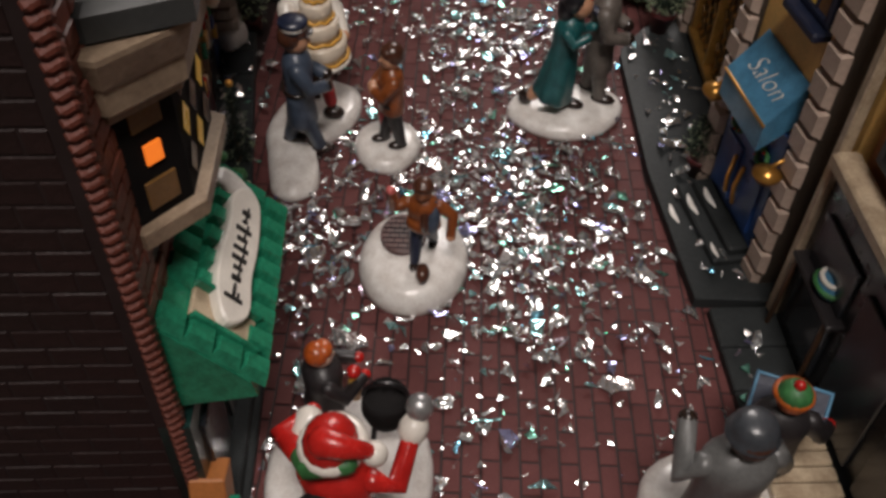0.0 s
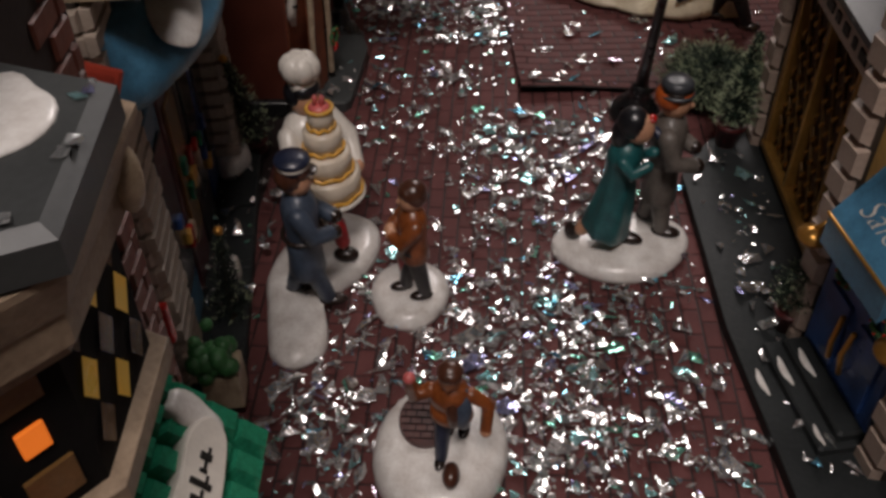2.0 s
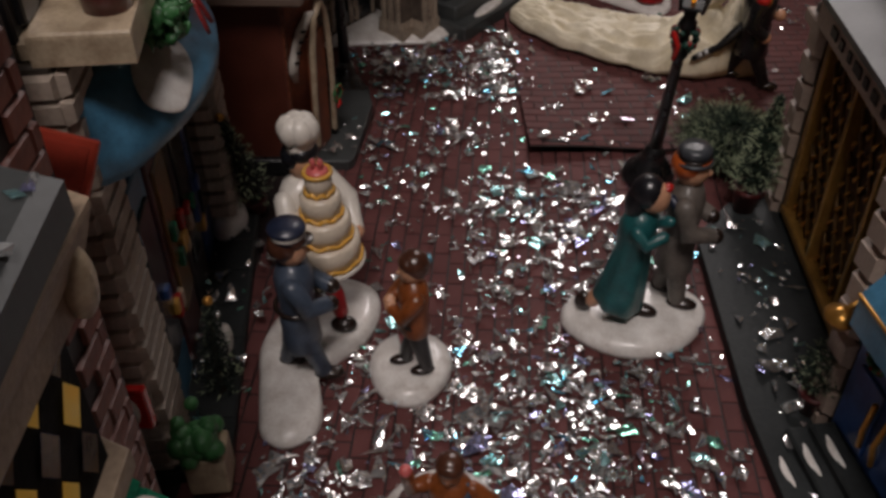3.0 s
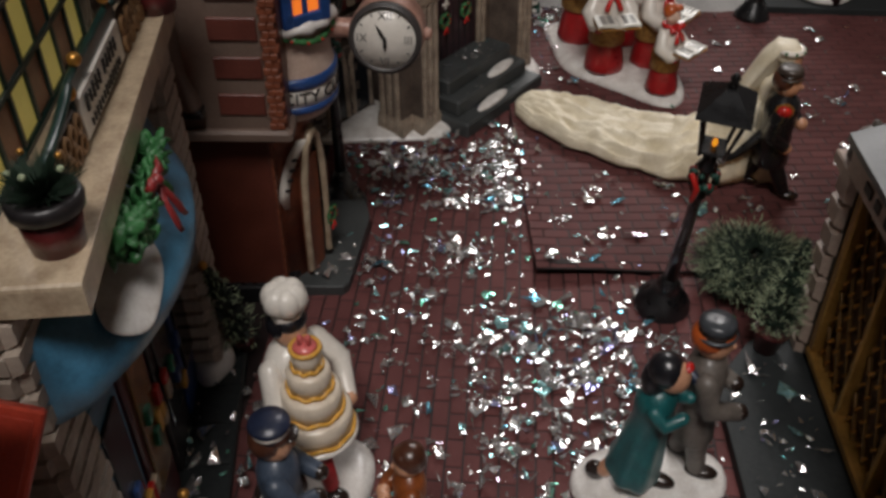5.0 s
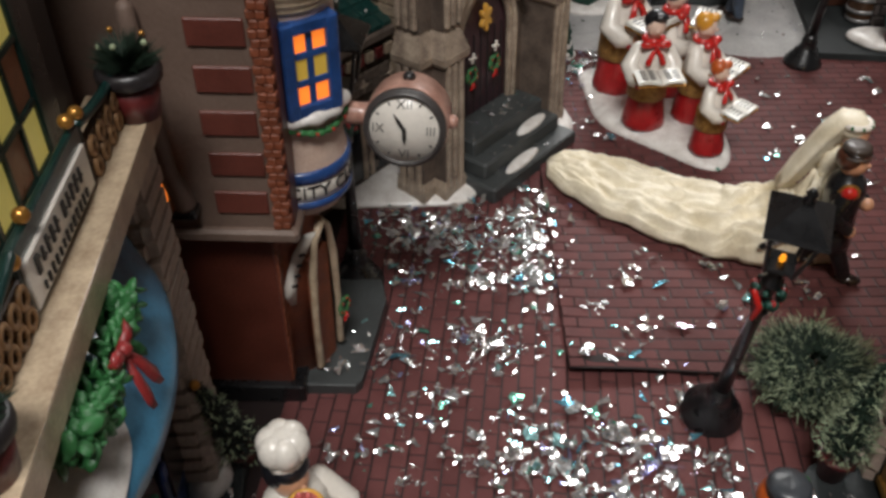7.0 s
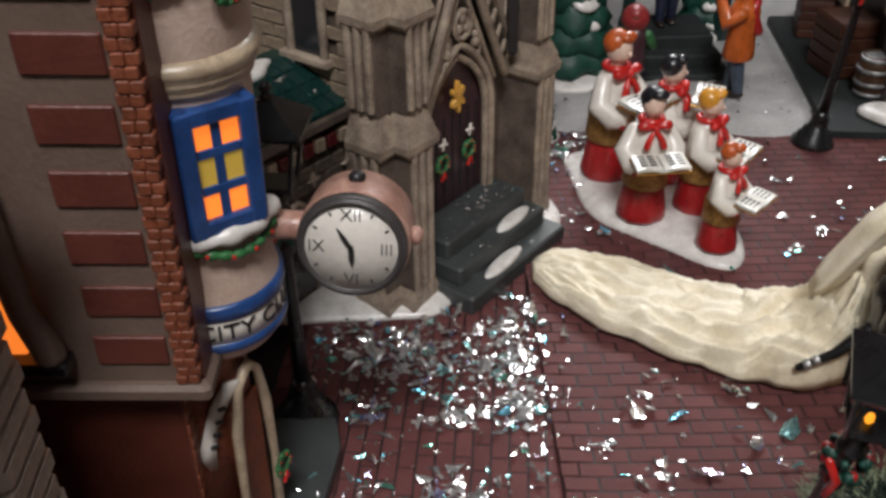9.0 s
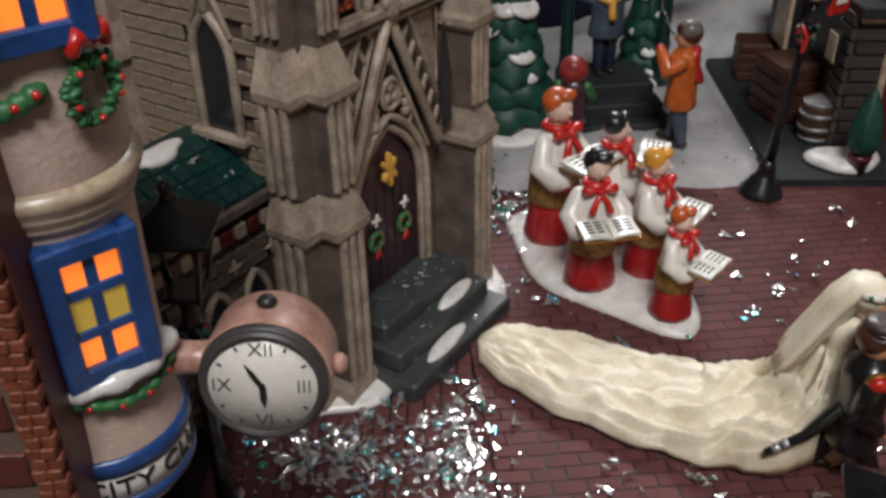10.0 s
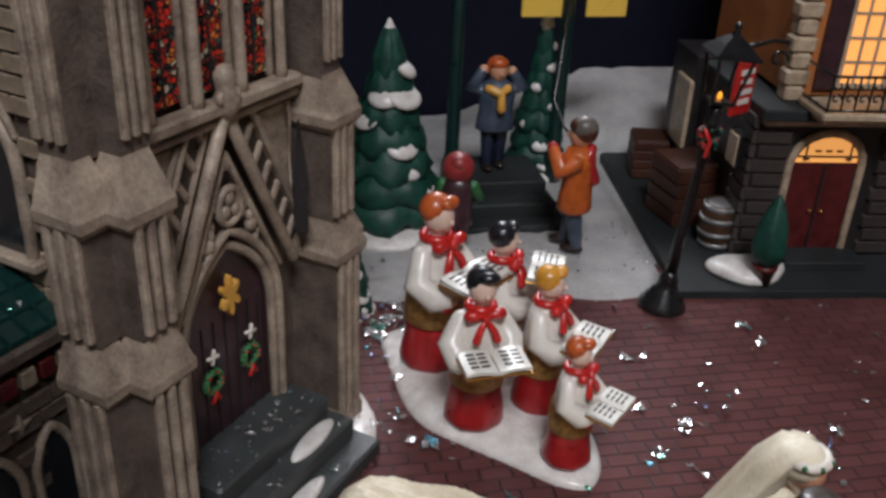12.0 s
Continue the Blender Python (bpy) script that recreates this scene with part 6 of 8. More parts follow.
    wreath(door, dm @ at(0.0085, -0.0180, 0.026) @ FRONT, 0.0030)
    # clock
    clock = sub("clock", top)
    clock.matrix_basis = at(0.0430, 0.0100, 0.1170) @ Matrix.Rotation(radians(-6), 4, "Z") @ Matrix.Rotation(radians(-10), 4, "X") @ Matrix.Scale(1.06, 4)
    cm = Matrix.Rotation(math.pi / 2, 4, "X")
    b = Body(cm)
    b.lathe([(0.0095, -0.0165), (0.0114, -0.0160), (0.0124, -0.0140), (0.0126, -0.0030), (0.0122, -0.0010)], TERRACOTTA, n=48)
    b.done("drum", clock)
    b = Body(cm)
    b.lathe([(0.0123, -0.0014), (0.0122, -0.0002), (0.0117, 0.0004), (0.0114, 0.0002), (0.0113, 0.0012), (0.0106, 0.0014), (0.0102, 0.0004)], BEZEL, n=48)
    b.done("rim", clock, "dark ringed bezel")
    b = Body(cm)
    b.lathe([(0.0104, -0.0004), (0.0103, 0.0004), (0.0001, 0.0005)], WHITE, n=48)
    dial = b.done("dial", clock, "white dial with roman numerals")
    for text, a in (("XII", 0), ("III", 90), ("VI", 180), ("IX", 270)):
        r = 0.0077
        lettering("numeral", text, 0.0040, BEZEL, dial, at(r * math.sin(radians(a)), -0.0006, r * math.cos(radians(a))) @ cm, depth=0.0001, thin=0.00006)
    for k in range(12):
        if k % 3:
            a = radians(30 * k)
            block("hour_mark", (0, 0, 0), (0.0004, 0.0003, 0.0010), BEZEL, dial, m=at(0.0090 * math.sin(a), -0.0006, 0.0090 * math.cos(a)) @ Matrix.Rotation(a, 4, "Y"), bev=0.0001)
    for a, ln, w in ((328, 0.0058, 0.0008), (177, 0.0044, 0.0010)):
        b = Body(at(0, -0.0011, 0) @ Matrix.Rotation(radians(a), 4, "Y"))
        b.grid([[(-w * 0.5, y, -0.0008), (w * 0.5, y, -0.0008), (w * 0.62, y, ln * 0.55), (0, y, ln), (-w * 0.62, y, ln * 0.55)] for y in (0.0002, -0.0002)], INK, smooth=False)
        b.done("hand_pointer", dial, "black pointer")
    b = Body()
    b.lathe([(0.0017, 0.0128), (0.0020, 0.0140), (0.0012, 0.0150)], CHARCOAL, at(0, 0.008, -0.0006), n=12)
    b.lathe([(0.0019, 0.0128), (0.0022, 0.0142), (0.0013, 0.0154)], TERRACOTTA, at(-0.0006, 0.008, 0) @ Matrix.Rotation(math.pi / 2, 4, "Y"), n=12)
    b.done("knob", clock)
    b = Body()
    b.lathe([(0.0038, 0.009), (0.0033, 0.015), (0.0036, 0.021), (0.0046, 0.028)], TERRACOTTA, at(0, 0.009, 0) @ Matrix.Rotation(-math.pi / 2, 4, "Y"), n=16)
    b.done("arm", clock, "short terracotta arm")
    # front slab
    b = Body()
    b.prism([(-0.002, 0.001), (0.0235, 0.001), (0.0258, 0.004), (0.0325, 0.048), (0.0300, 0.060), (-0.002, 0.060)], 0, 0.0060, WORNSLATE, bev=0.0008)
    b.done("doorstep", top, "dark grey slab step")


# ---------- stone church ----------
def arch_outline(w, h, spring, n=8):
    """Half outline of a pointed arch: from the left foot over the point to the right foot, in x and z."""
    pts = [(-w / 2, 0), (-w / 2, spring)]
    for j in range(1, n + 1):
        a = math.pi / 3 * j / n
        pts.append((-w / 2 + w * (1 - math.cos(a)), spring + (h - spring) * math.sin(a) / math.sin(math.pi / 3)))
    return pts + [(-x, z) for x, z in pts[-2::-1]]


def arch_plate(b, m, w, h, spring, y0, y1, mat):
    o = arch_outline(w, h, spring)
    b.grid([[(x, y, z) for x, z in o] for y in (y0, y1)], mat, m, smooth=False)


def arch_frame(b, m, w, h, spring, r, mat, y=0.0):
    b.tube([(x, y, z) for x, z in arch_outline(w, h, spring)], r, mat, m, n=8)


def church():
    top = sub("stone_church")
    top.matrix_basis = pose(0.0230, 0.6502, 0, 0, 0, 56.3)
    tagged(top, "weathered stone church with a buttressed tower and plum door", "miniature church")
    b = Body()
    b.mound(smooth_loop([(-0.0715, 0.0060), (-0.0570, -0.0110), (-0.0480, -0.0205), (-0.0390, -0.0232), (-0.0290, -0.0205), (-0.022, -0.0150), (0.0, -0.012), (0.034, -0.028), (0.046, -0.026), (0.056, -0.018), (0.066, 0.0), (0.070, 0.040), (0.066, 0.17), (-0.100, 0.17), (-0.104, 0.06), (-0.0905, 0.0285)], 5), 0.006, SNOW, lump=0.0008)
    b.done("snow_base", top, "glossy snow base")
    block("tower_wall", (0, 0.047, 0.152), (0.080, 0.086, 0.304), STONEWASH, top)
    # notched corner piers: a front and a side block in each corner, fluted on the outer faces, with sloped caps
    levels = ((0.004, 0.0765, 0.0000), (0.0900, 0.1245, 0.0014), (0.1385, 0.300, 0.0040))

    def pier_block(but, s, x0, x1, y0, y1, z0, z1, fluted, cap_to, shrink):
        """One upright block of a pier: body, three ribs on its outer face, and a sloped hood with a rounded lip."""
        def ring(e, z, y_back=None):
            return [(s * (x0 - e), y0 - e, z), (s * (x1 + e), y0 - e, z), (s * (x1 + e), y1 if y_back is None else y_back, z), (s * (x0 - e), y1 if y_back is None else y_back, z)]
        b = Body()
        # shaft darker than its ribs: recess shade between them is put into the colour
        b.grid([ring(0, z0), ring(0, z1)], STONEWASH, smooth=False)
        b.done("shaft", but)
        zc, zh = (z0 + z1) / 2, (z1 - z0) * 0.94
        for q in range(3):
            b = Body()
            if fluted == "front":
                w = (x1 - x0) / 3
                b.box((s * (x0 + w * (q + 0.5)), y0 - 0.0003, zc), (w * 0.62, 0.0030, zh), STONE, bev=0.0009)
            else:
                w = (y1 - y0) / 3
                b.box((s * (x1 + 0.0003), y0 + w * (q + 0.5), zc), (0.0030, w * 0.62, zh), STONE, bev=0.0009)
            b.done("flute", but)
        if cap_to:
            b = Body()
            k = shrink
            b.grid([ring(0.0006, z1 - 0.0034), ring(0.0022, z1 - 0.0012), ring(0.0024, z1 + 0.0018), ring(0.0016, z1 + 0.0036),
                    [(s * (x0 + k * 0.2), y0 + k, cap_to), (s * (x1 - k), y0 + k, cap_to), (s * (x1 - k), y1, cap_to), (s * (x0 + k * 0.2), y1, cap_to)]], STONE, smooth=False)
            b.done("cap", but, "sloped stone cap")

    for s in (-1, 1):
        but = sub("buttress", top)
        for li, (z0, z1, k) in enumerate(levels):
            cap_to = levels[li + 1][0] + 0.002 if li < 2 else 0
            pier_block(but, s, 0.0365, 0.0500 - k, -0.0150 + k, 0.006, z0, z1, "front", cap_to, 0.0030)
            pier_block(but, s, 0.0500 - k, 0.0582 - k, -0.0082 + k, 0.0068, z0, z1, "side", cap_to, 0.0030)
        for x0, x1, y0 in ((0.0360, 0.0500, -0.0150), (0.0492, 0.0582, -0.0082)):
            b = Body()
            b.grid([[(s * (x0 - e), y0 - e, z), (s * (x1 + e), y0 - e, z), (s * (x1 + e), 0.008, z), (s * (x0 - e), 0.008, z)] for z, e in ((0.003, 0.0012), (0.009, 0.0012), (0.013, 0.0))], STONE, smooth=False)
            b.done("foot", but)
        b = Body()
        b.grid([[(s * 0.044 + e2 * u, -0.003 + e2 * v, z) for u, v in ((-1, -1), (1, -1), (1, 1), (-1, 1))] for e2, z in ((0.0115, 0.299), (0.0125, 0.303), (0.0005, 0.335))], STONE, smooth=False)
        b.done("pinnacle", but)
    # door
    door = sub("church_door", top)
    b = Body()
    arch_plate(b, at(0, 0, 0.024), 0.040, 0.068, 0.040, 0.0062, 0.0030, PLUM)
    b.done("door_leaf", door, "dark plum double door")
    for q in range(-3, 4):
        b = Body()
        b.box((q * 0.0055, 0.0028, 0.046), (0.0007, 0.0008, 0.044), CHARCOAL, bev=0.0002)
        b.done("door_groove", door)
    for sx in (-1, 1):
        wreath(door, at(sx * 0.0092, 0.0015, 0.0480) @ FRONT, 0.0036, seed=9)
        b = Body(at(sx * 0.0092, 0.0005, 0.0575))
        b.tube([(-0.0022, 0, 0.0004), (0.0022, 0, -0.0004)], 0.0007, WHITE, n=6)
        b.tube([(-0.0004, 0, -0.0022), (0.0006, 0, 0.0022)], 0.0007, WHITE, n=6)
        b.done("cross_ornament", door, "tiny white cross ornament")
    b = Body(at(0, 0.0010, 0.0760))
    lobes = [(0.30 + 0.70 * abs(math.cos(3 * k * math.pi / 36))) for k in range(72)]
    outline = [(0.0046 * q * math.cos(math.pi / 2 + k * math.pi / 36), 0.0072 * q * math.sin(math.pi / 2 + k * math.pi / 36)) for k, q in enumerate(lobes)]
    b.prism(outline, 0.0, 0.0020, YELLOW, FRONT, bev=0.0005)
    b.done("star", door, "flat yellow star ornament")
    b = Body()
    arch_frame(b, at(0, 0, 0.024), 0.042, 0.0695, 0.040, 0.0017, STONE, 0.001)
    arch_frame(b, at(0, 0, 0.024), 0.047, 0.0745, 0.040, 0.0017, STONE, -0.0005)
    b.done("door_arch", door, "moulded stone arch")
    # gable over the door with crockets and roundel
    gab = sub("gable", top)
    apex, foot, half = 0.1365, 0.078, 0.0285
    rise = math.atan2(apex - foot, half)
    for s in (-1, 1):
        b = Body()
        b.tube([(s * half, -0.0030, foot), (0, -0.0030, apex)], 0.0021, STONE, n=8)
        b.done("raking_mould", gab)
        b = Body()
        b.tube([(s * (half - 0.0055), -0.0018, foot), (0, -0.0018, apex - 0.013)], 0.0011, STONE, n=8)
        b.done("inner_mould", gab)
        # carved band outside the gable: a sunk strip with leaf knobs and a thin outer rail
        band = at(s * half * 0.5 + s * 0.0058, 0.0012, (foot + apex) / 2 + 0.0026) @ Matrix.Rotation(s * (math.pi / 2 - rise), 4, "Y").inverted()
        b = Body(band)
        b.box((0, 0, 0), (0.0082, 0.0016, 0.062), CHJOINT, bev=0.0003)
        b.done("carved_band", gab)
        b = Body(band)
        b.box((s * 0.0044, -0.0014, 0), (0.0015, 0.0036, 0.064), STONE, bev=0.0005)
        b.done("outer_rail", gab)
        b = Body(band)
        b.box((-s * 0.0040, -0.0010, 0), (0.0012, 0.0028, 0.062), STONE, bev=0.0004)
        b.done("inner_rail", gab)
        for j in range(7):
            b = Body(band @ at(0, -0.0008, -0.0262 + 0.0086 * j) @ Matrix.Rotation(-s * 0.55, 4, "Y"))
            b.box((0, 0, 0), (0.0092, 0.0024, 0.0024), STONE, bev=0.0007)
            b.done("crocket", gab)
        for j in range(4):
            t = 0.30 + 0.155 * j
            b = Body(at(s * (half - 0.0105) * (1 - t), -0.0008, foot + (apex - 0.024 - foot) * t + 0.003))
            b.ball((0, 0, 0), (0.0016, 0.0012, 0.0021), STONE, n=8, k=6)
            b.ball((s * 0.0010, 0, 0.0018), (0.0012, 0.0010, 0.0014), STONE, n=8, k=6)
            b.done("leaf_knob", gab)
    b = Body(at(0.0010, -0.0014, 0.1065))
    b.tube([(0.0050 * math.cos(a), 0, 0.0056 * math.sin(a)) for a in (2 * math.pi * j / 20 for j in range(20))], 0.0013, STONE, n=8, closed=True)
    b.done("roundel", gab, "carved stone roundel")
    bosses = [((0.0024 * math.cos(math.pi / 2 + 2.094 * j), -0.0004, 0.0026 * math.sin(math.pi / 2 + 2.094 * j)), (0.0021, 0.0012, 0.0023)) for j in range(3)]
    bosses += [((sx * 0.0095, 0, -0.0095), (0.0022, 0.0014, 0.0026)) for sx in (-1, 1)] + [((sx * 0.0090, 0, -0.0065), (0.0016, 0.0012, 0.0020)) for sx in (-1, 1)] + [((0, 0, 0.0135), (0.0020, 0.0013, 0.0024))]
    for c, size in bosses:
        b = Body(at(0.0010, -0.0014, 0.1065))
        b.ball(c, size, STONE, n=8, k=6)
        b.done("boss", gab)
    b = Body(at(0, -0.0040, 0.1405))
    b.lathe([(0.0020, -0.006), (0.0034, -0.003), (0.0038, 0.000), (0.0026, 0.0022), (0.0030, 0.0048), (0.0032, 0.0068), (0.0020, 0.0090), (0.0006, 0.0098)], STONE, n=14, wob=0.10, lobes=5)
    for s in (-1, 1):
        b.ball((s * 0.0032, -0.0008, 0.0004), (0.0016, 0.0016, 0.0024), STONE, n=9, k=7)
    b.done("carved_finial", gab, "worn carved finial")
    # side panels beside the gable, and small dark spirelets
    for s in (-1, 1):
        b = Body(at(s * 0.0245, 0.0020, 0.1135))
        b.grid([[(-s * 0.0085, y, 0.018), (s * 0.0085, y, 0.018), (s * 0.0085, y, -0.016)] for y in (0, -0.0016)], STONE, smooth=False)
        b.done("panel", gab)
        b = Body(at(s * 0.0245, -0.0002, 0.1135))
        b.tube([(-s * 0.0080, 0, 0.0172), (s * 0.0080, 0, 0.0172), (s * 0.0080, 0, -0.0150)], 0.0011, STONE, n=8, closed=True)
        b.done("panel_frame", gab)
        b = Body(at(s * 0.0300, -0.0060, 0.100))
        b.lathe([(0.0016, -0.014), (0.0030, -0.012), (0.0028, 0.004), (0.0034, 0.006), (0.0004, 0.026)], CHARCOAL if s > 0 else STONE, n=4, smooth=False)
        b.done("spirelet", gab, "small dark spirelet" if s > 0 else "")
    # tall stained windows above the sill
    b = Body()
    b.box((0, -0.002, 0.1380), (0.070, 0.0065, 0.0040), STONE, bev=0.001)
    b.box((0, -0.0008, 0.1335), (0.070, 0.0045, 0.0022), STONE, bev=0.0006)
    b.done("window_sill", top)
    for x in (-0.0185, 0.0, 0.0185):
        win = sub("stained_window", top)
        b = Body()
        arch_plate(b, at(x, 0, 0.1415), 0.0135, 0.085, 0.066, 0.0036, 0.0018, STAINED)
        b.done("pane", win, "red stained glass")
        b = Body()
        arch_frame(b, at(x, 0, 0.1405), 0.0155, 0.088, 0.066, 0.0014, STONE, 0.0012)
        b.tube([(x, 0.0008, 0.1415), (x, 0.0008, 0.218)], 0.0004, CHARCOAL, n=6)
        for j in range(6):
            b.tube([(x - 0.006, 0.0008, 0.151 + 0.011 * j), (x + 0.006, 0.0008, 0.151 + 0.011 * j)], 0.0003, CHARCOAL, n=6)
        b.done("tracery", win)
    for x in (-0.0275, -0.0092, 0.0092, 0.0275):
        b = Body()
        b.lathe([(0.0022, 0.139), (0.0017, 0.143), (0.0015, 0.215), (0.0022, 0.219)], STONE, at(x, -0.0022, 0), n=10)
        b.done("colonnette", top)
    block("parapet", (0, 0.047, 0.307), (0.084, 0.090, 0.010), STONE, top)
    # nave behind, brick side with a lancet
    nave = sub("nave", top)
    block("nave_wall", (0.000, 0.150, 0.105), (0.082, 0.130, 0.210), CHJOINT, nave)
    courses("brick", nave, at(-0.0412, 0.128, 0.034) @ LEFTWARD, 0.114, 0.176, 0.0114, 0.0056, CHBRICK, gap=0.0007, proud=0.0009, jitter=0.15, skip=((0.078, 0.097, 0.064, 0.108),), limit=300)
    b = Body()
    b.grid([[(-0.048, y, 0.208), (0.048, y, 0.208), (0, y, 0.270)] for y in (0.088, 0.218)], ROOF, smooth=False)
    b.done("nave_roof", nave)
    b = Body()
    rot = at(-0.0428, 0.0405, 0.0985) @ Matrix.Rotation(-math.pi / 2, 4, "Z")
    arch_plate(b, rot, 0.0135, 0.040, 0.028, 0.0016, 0.0002, DARKPANE)
    b.done("lancet_pane", nave, "dark lancet window")
    b = Body()
    arch_frame(b, rot, 0.0180, 0.043, 0.026, 0.0019, STONE, 0.0002)
    b.box((0, -0.001, -0.001), (0.026, 0.005, 0.003), STONE, rot)
    b.lathe([(0.0012, 0.042), (0.0024, 0.045), (0.0016, 0.048), (0.0020, 0.050), (0.0005, 0.052)], STONE, rot, n=10)
    for sx in (-1, 1):
        b.tube([(sx * 0.0095, 0.0006, 0.036), (0, 0.0004, 0.056)], 0.0012, STONE, rot, n=7)
    b.done("lancet_frame", nave)
    b = Body()
    b.box((-0.0465, 0.094, 0.080), (0.012, 0.016, 0.160), STONE, bev=0.0008)
    b.grid([[(-0.0555, 0.084, 0.118), (-0.040, 0.084, 0.118), (-0.040, 0.104, 0.118), (-0.0555, 0.104, 0.118)], [(-0.0555, 0.084, 0.123), (-0.040, 0.084, 0.123), (-0.040, 0.104, 0.123), (-0.0555, 0.104, 0.123)], [(-0.049, 0.087, 0.136), (-0.040, 0.087, 0.136), (-0.040, 0.101, 0.136), (-0.049, 0.101, 0.136)]], STONE, smooth=False)
    b.done("side_buttress", nave)
    # low annex with a green roof
    ann = sub("annex", top)
    block("annex_wall", (-0.076, 0.0560, 0.0390), (0.068, 0.062, 0.078), CHJOINT, ann)
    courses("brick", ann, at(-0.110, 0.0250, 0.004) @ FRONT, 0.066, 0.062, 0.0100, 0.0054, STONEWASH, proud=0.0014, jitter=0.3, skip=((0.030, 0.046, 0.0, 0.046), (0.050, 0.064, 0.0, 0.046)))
    b = Body()
    arch_plate(b, at(-0.0720, 0, 0.008), 0.0125, 0.040, 0.028, 0.0252, 0.0240, DARKPANE)
    b.done("annex_window", ann)
    b = Body()
    arch_plate(b, at(-0.0530, 0, 0.008), 0.0110, 0.040, 0.028, 0.0252, 0.0240, DARKPANE)
    b.done("annex_window", ann)
    b = Body()
    arch_frame(b, at(-0.0530, 0, 0.008), 0.0135, 0.043, 0.028, 0.0015, STONE, 0.0242)
    b.done("annex_arch", ann)
    b = Body()
    arch_frame(b, at(-0.0720, 0, 0.008), 0.0150, 0.043, 0.028, 0.0016, STONE, 0.0242)
    b.done("annex_arch", ann)
    for k in range(11):
        block("frieze_block", (-0.1085 + 0.0064 * k, 0.0238, 0.0705), (0.0048, 0.0030, 0.0055), MAROON if k % 2 else CHBRICK, ann, bev=0.0004)
    for k in range(3):
        b = Body(at(-0.0625 + 0.0190 * (k - 1), 0.0232, 0.0575))
        for j in range(4):
            a = j * math.pi / 2
            b.tube([(0, 0, 0), (0.0020 * math.cos(a), 0, 0.0020 * math.sin(a)), (0.0034 * math.cos(a), 0, 0.0034 * math.sin(a))], [0.0012, 0.0008, 0.0003], STONE, n=6)
        b.done("carved_star", ann, "small carved stone star")
    block("eave", (-0.076, 0.0560, 0.0790), (0.074, 0.070, 0.0048), STONEWASH, ann, bev=0.001)
    b = Body()
    b.grid([[(-0.111, 0.0230, 0.0815), (-0.0415, 0.0230, 0.0815), (-0.0415, 0.0870, 0.0815), (-0.111, 0.0870, 0.0815)], [(-0.100, 0.052, 0.0965), (-0.0415, 0.052, 0.0965), (-0.0415, 0.060, 0.0965), (-0.100, 0.060, 0.0965)]], DARKGREEN, smooth=False)
    b.done("annex_roof", ann, "dark green tiled roof")
    tile = piece_mesh("roof_tile", 0.0066, 0.0085, 0.0014, DARKGREEN, 0.0008)
    for i in range(10):
        for j in range(4):
            o = new("roof_tile", tile)
            o.parent = ann
            o.matrix_basis = at(-0.1055 + 0.0068 * i + 0.0006 * (j % 2), 0.0265 + 0.0070 * j, 0.0835 + 0.0036 * j) @ Matrix.Rotation(0.40, 4, "X")
    b = Body()
    b.mound(oval(0, 0, 0.012, 0.0045, wob=0.2), 0.003, SNOW, at(-0.066, 0.050, 0.0955) @ Matrix.Rotation(0.25, 4, "X"))
    b.done("roof_snow", ann, "snow along the ridge")
    # steps
    steps = sub("church_steps", top)
    for k, (yf, z1, w) in enumerate(((-0.0340, 0.0085, 0.072), (-0.0250, 0.0170, 0.064), (-0.0160, 0.0250, 0.058))):
        b = Body()
        b.box((0.0005, (yf + 0.004) / 2, z1 - 0.0043), (w, 0.004 - yf, 0.0086), WORNSLATE, bev=0.0009)
        b.done("step", steps, "dark slate step")
    for x, y, z, w in ((0.014, -0.0200, 0.0168, 0.0125), (-0.006, -0.0290, 0.0084, 0.0140)):
        b = Body()
        b.mound(oval(x, y, w, 0.0036, wob=0.12, lobes=2), 0.0022, SNOW, at(0, 0, z))
        b.done("step_snow", steps, "smooth white snow patch")


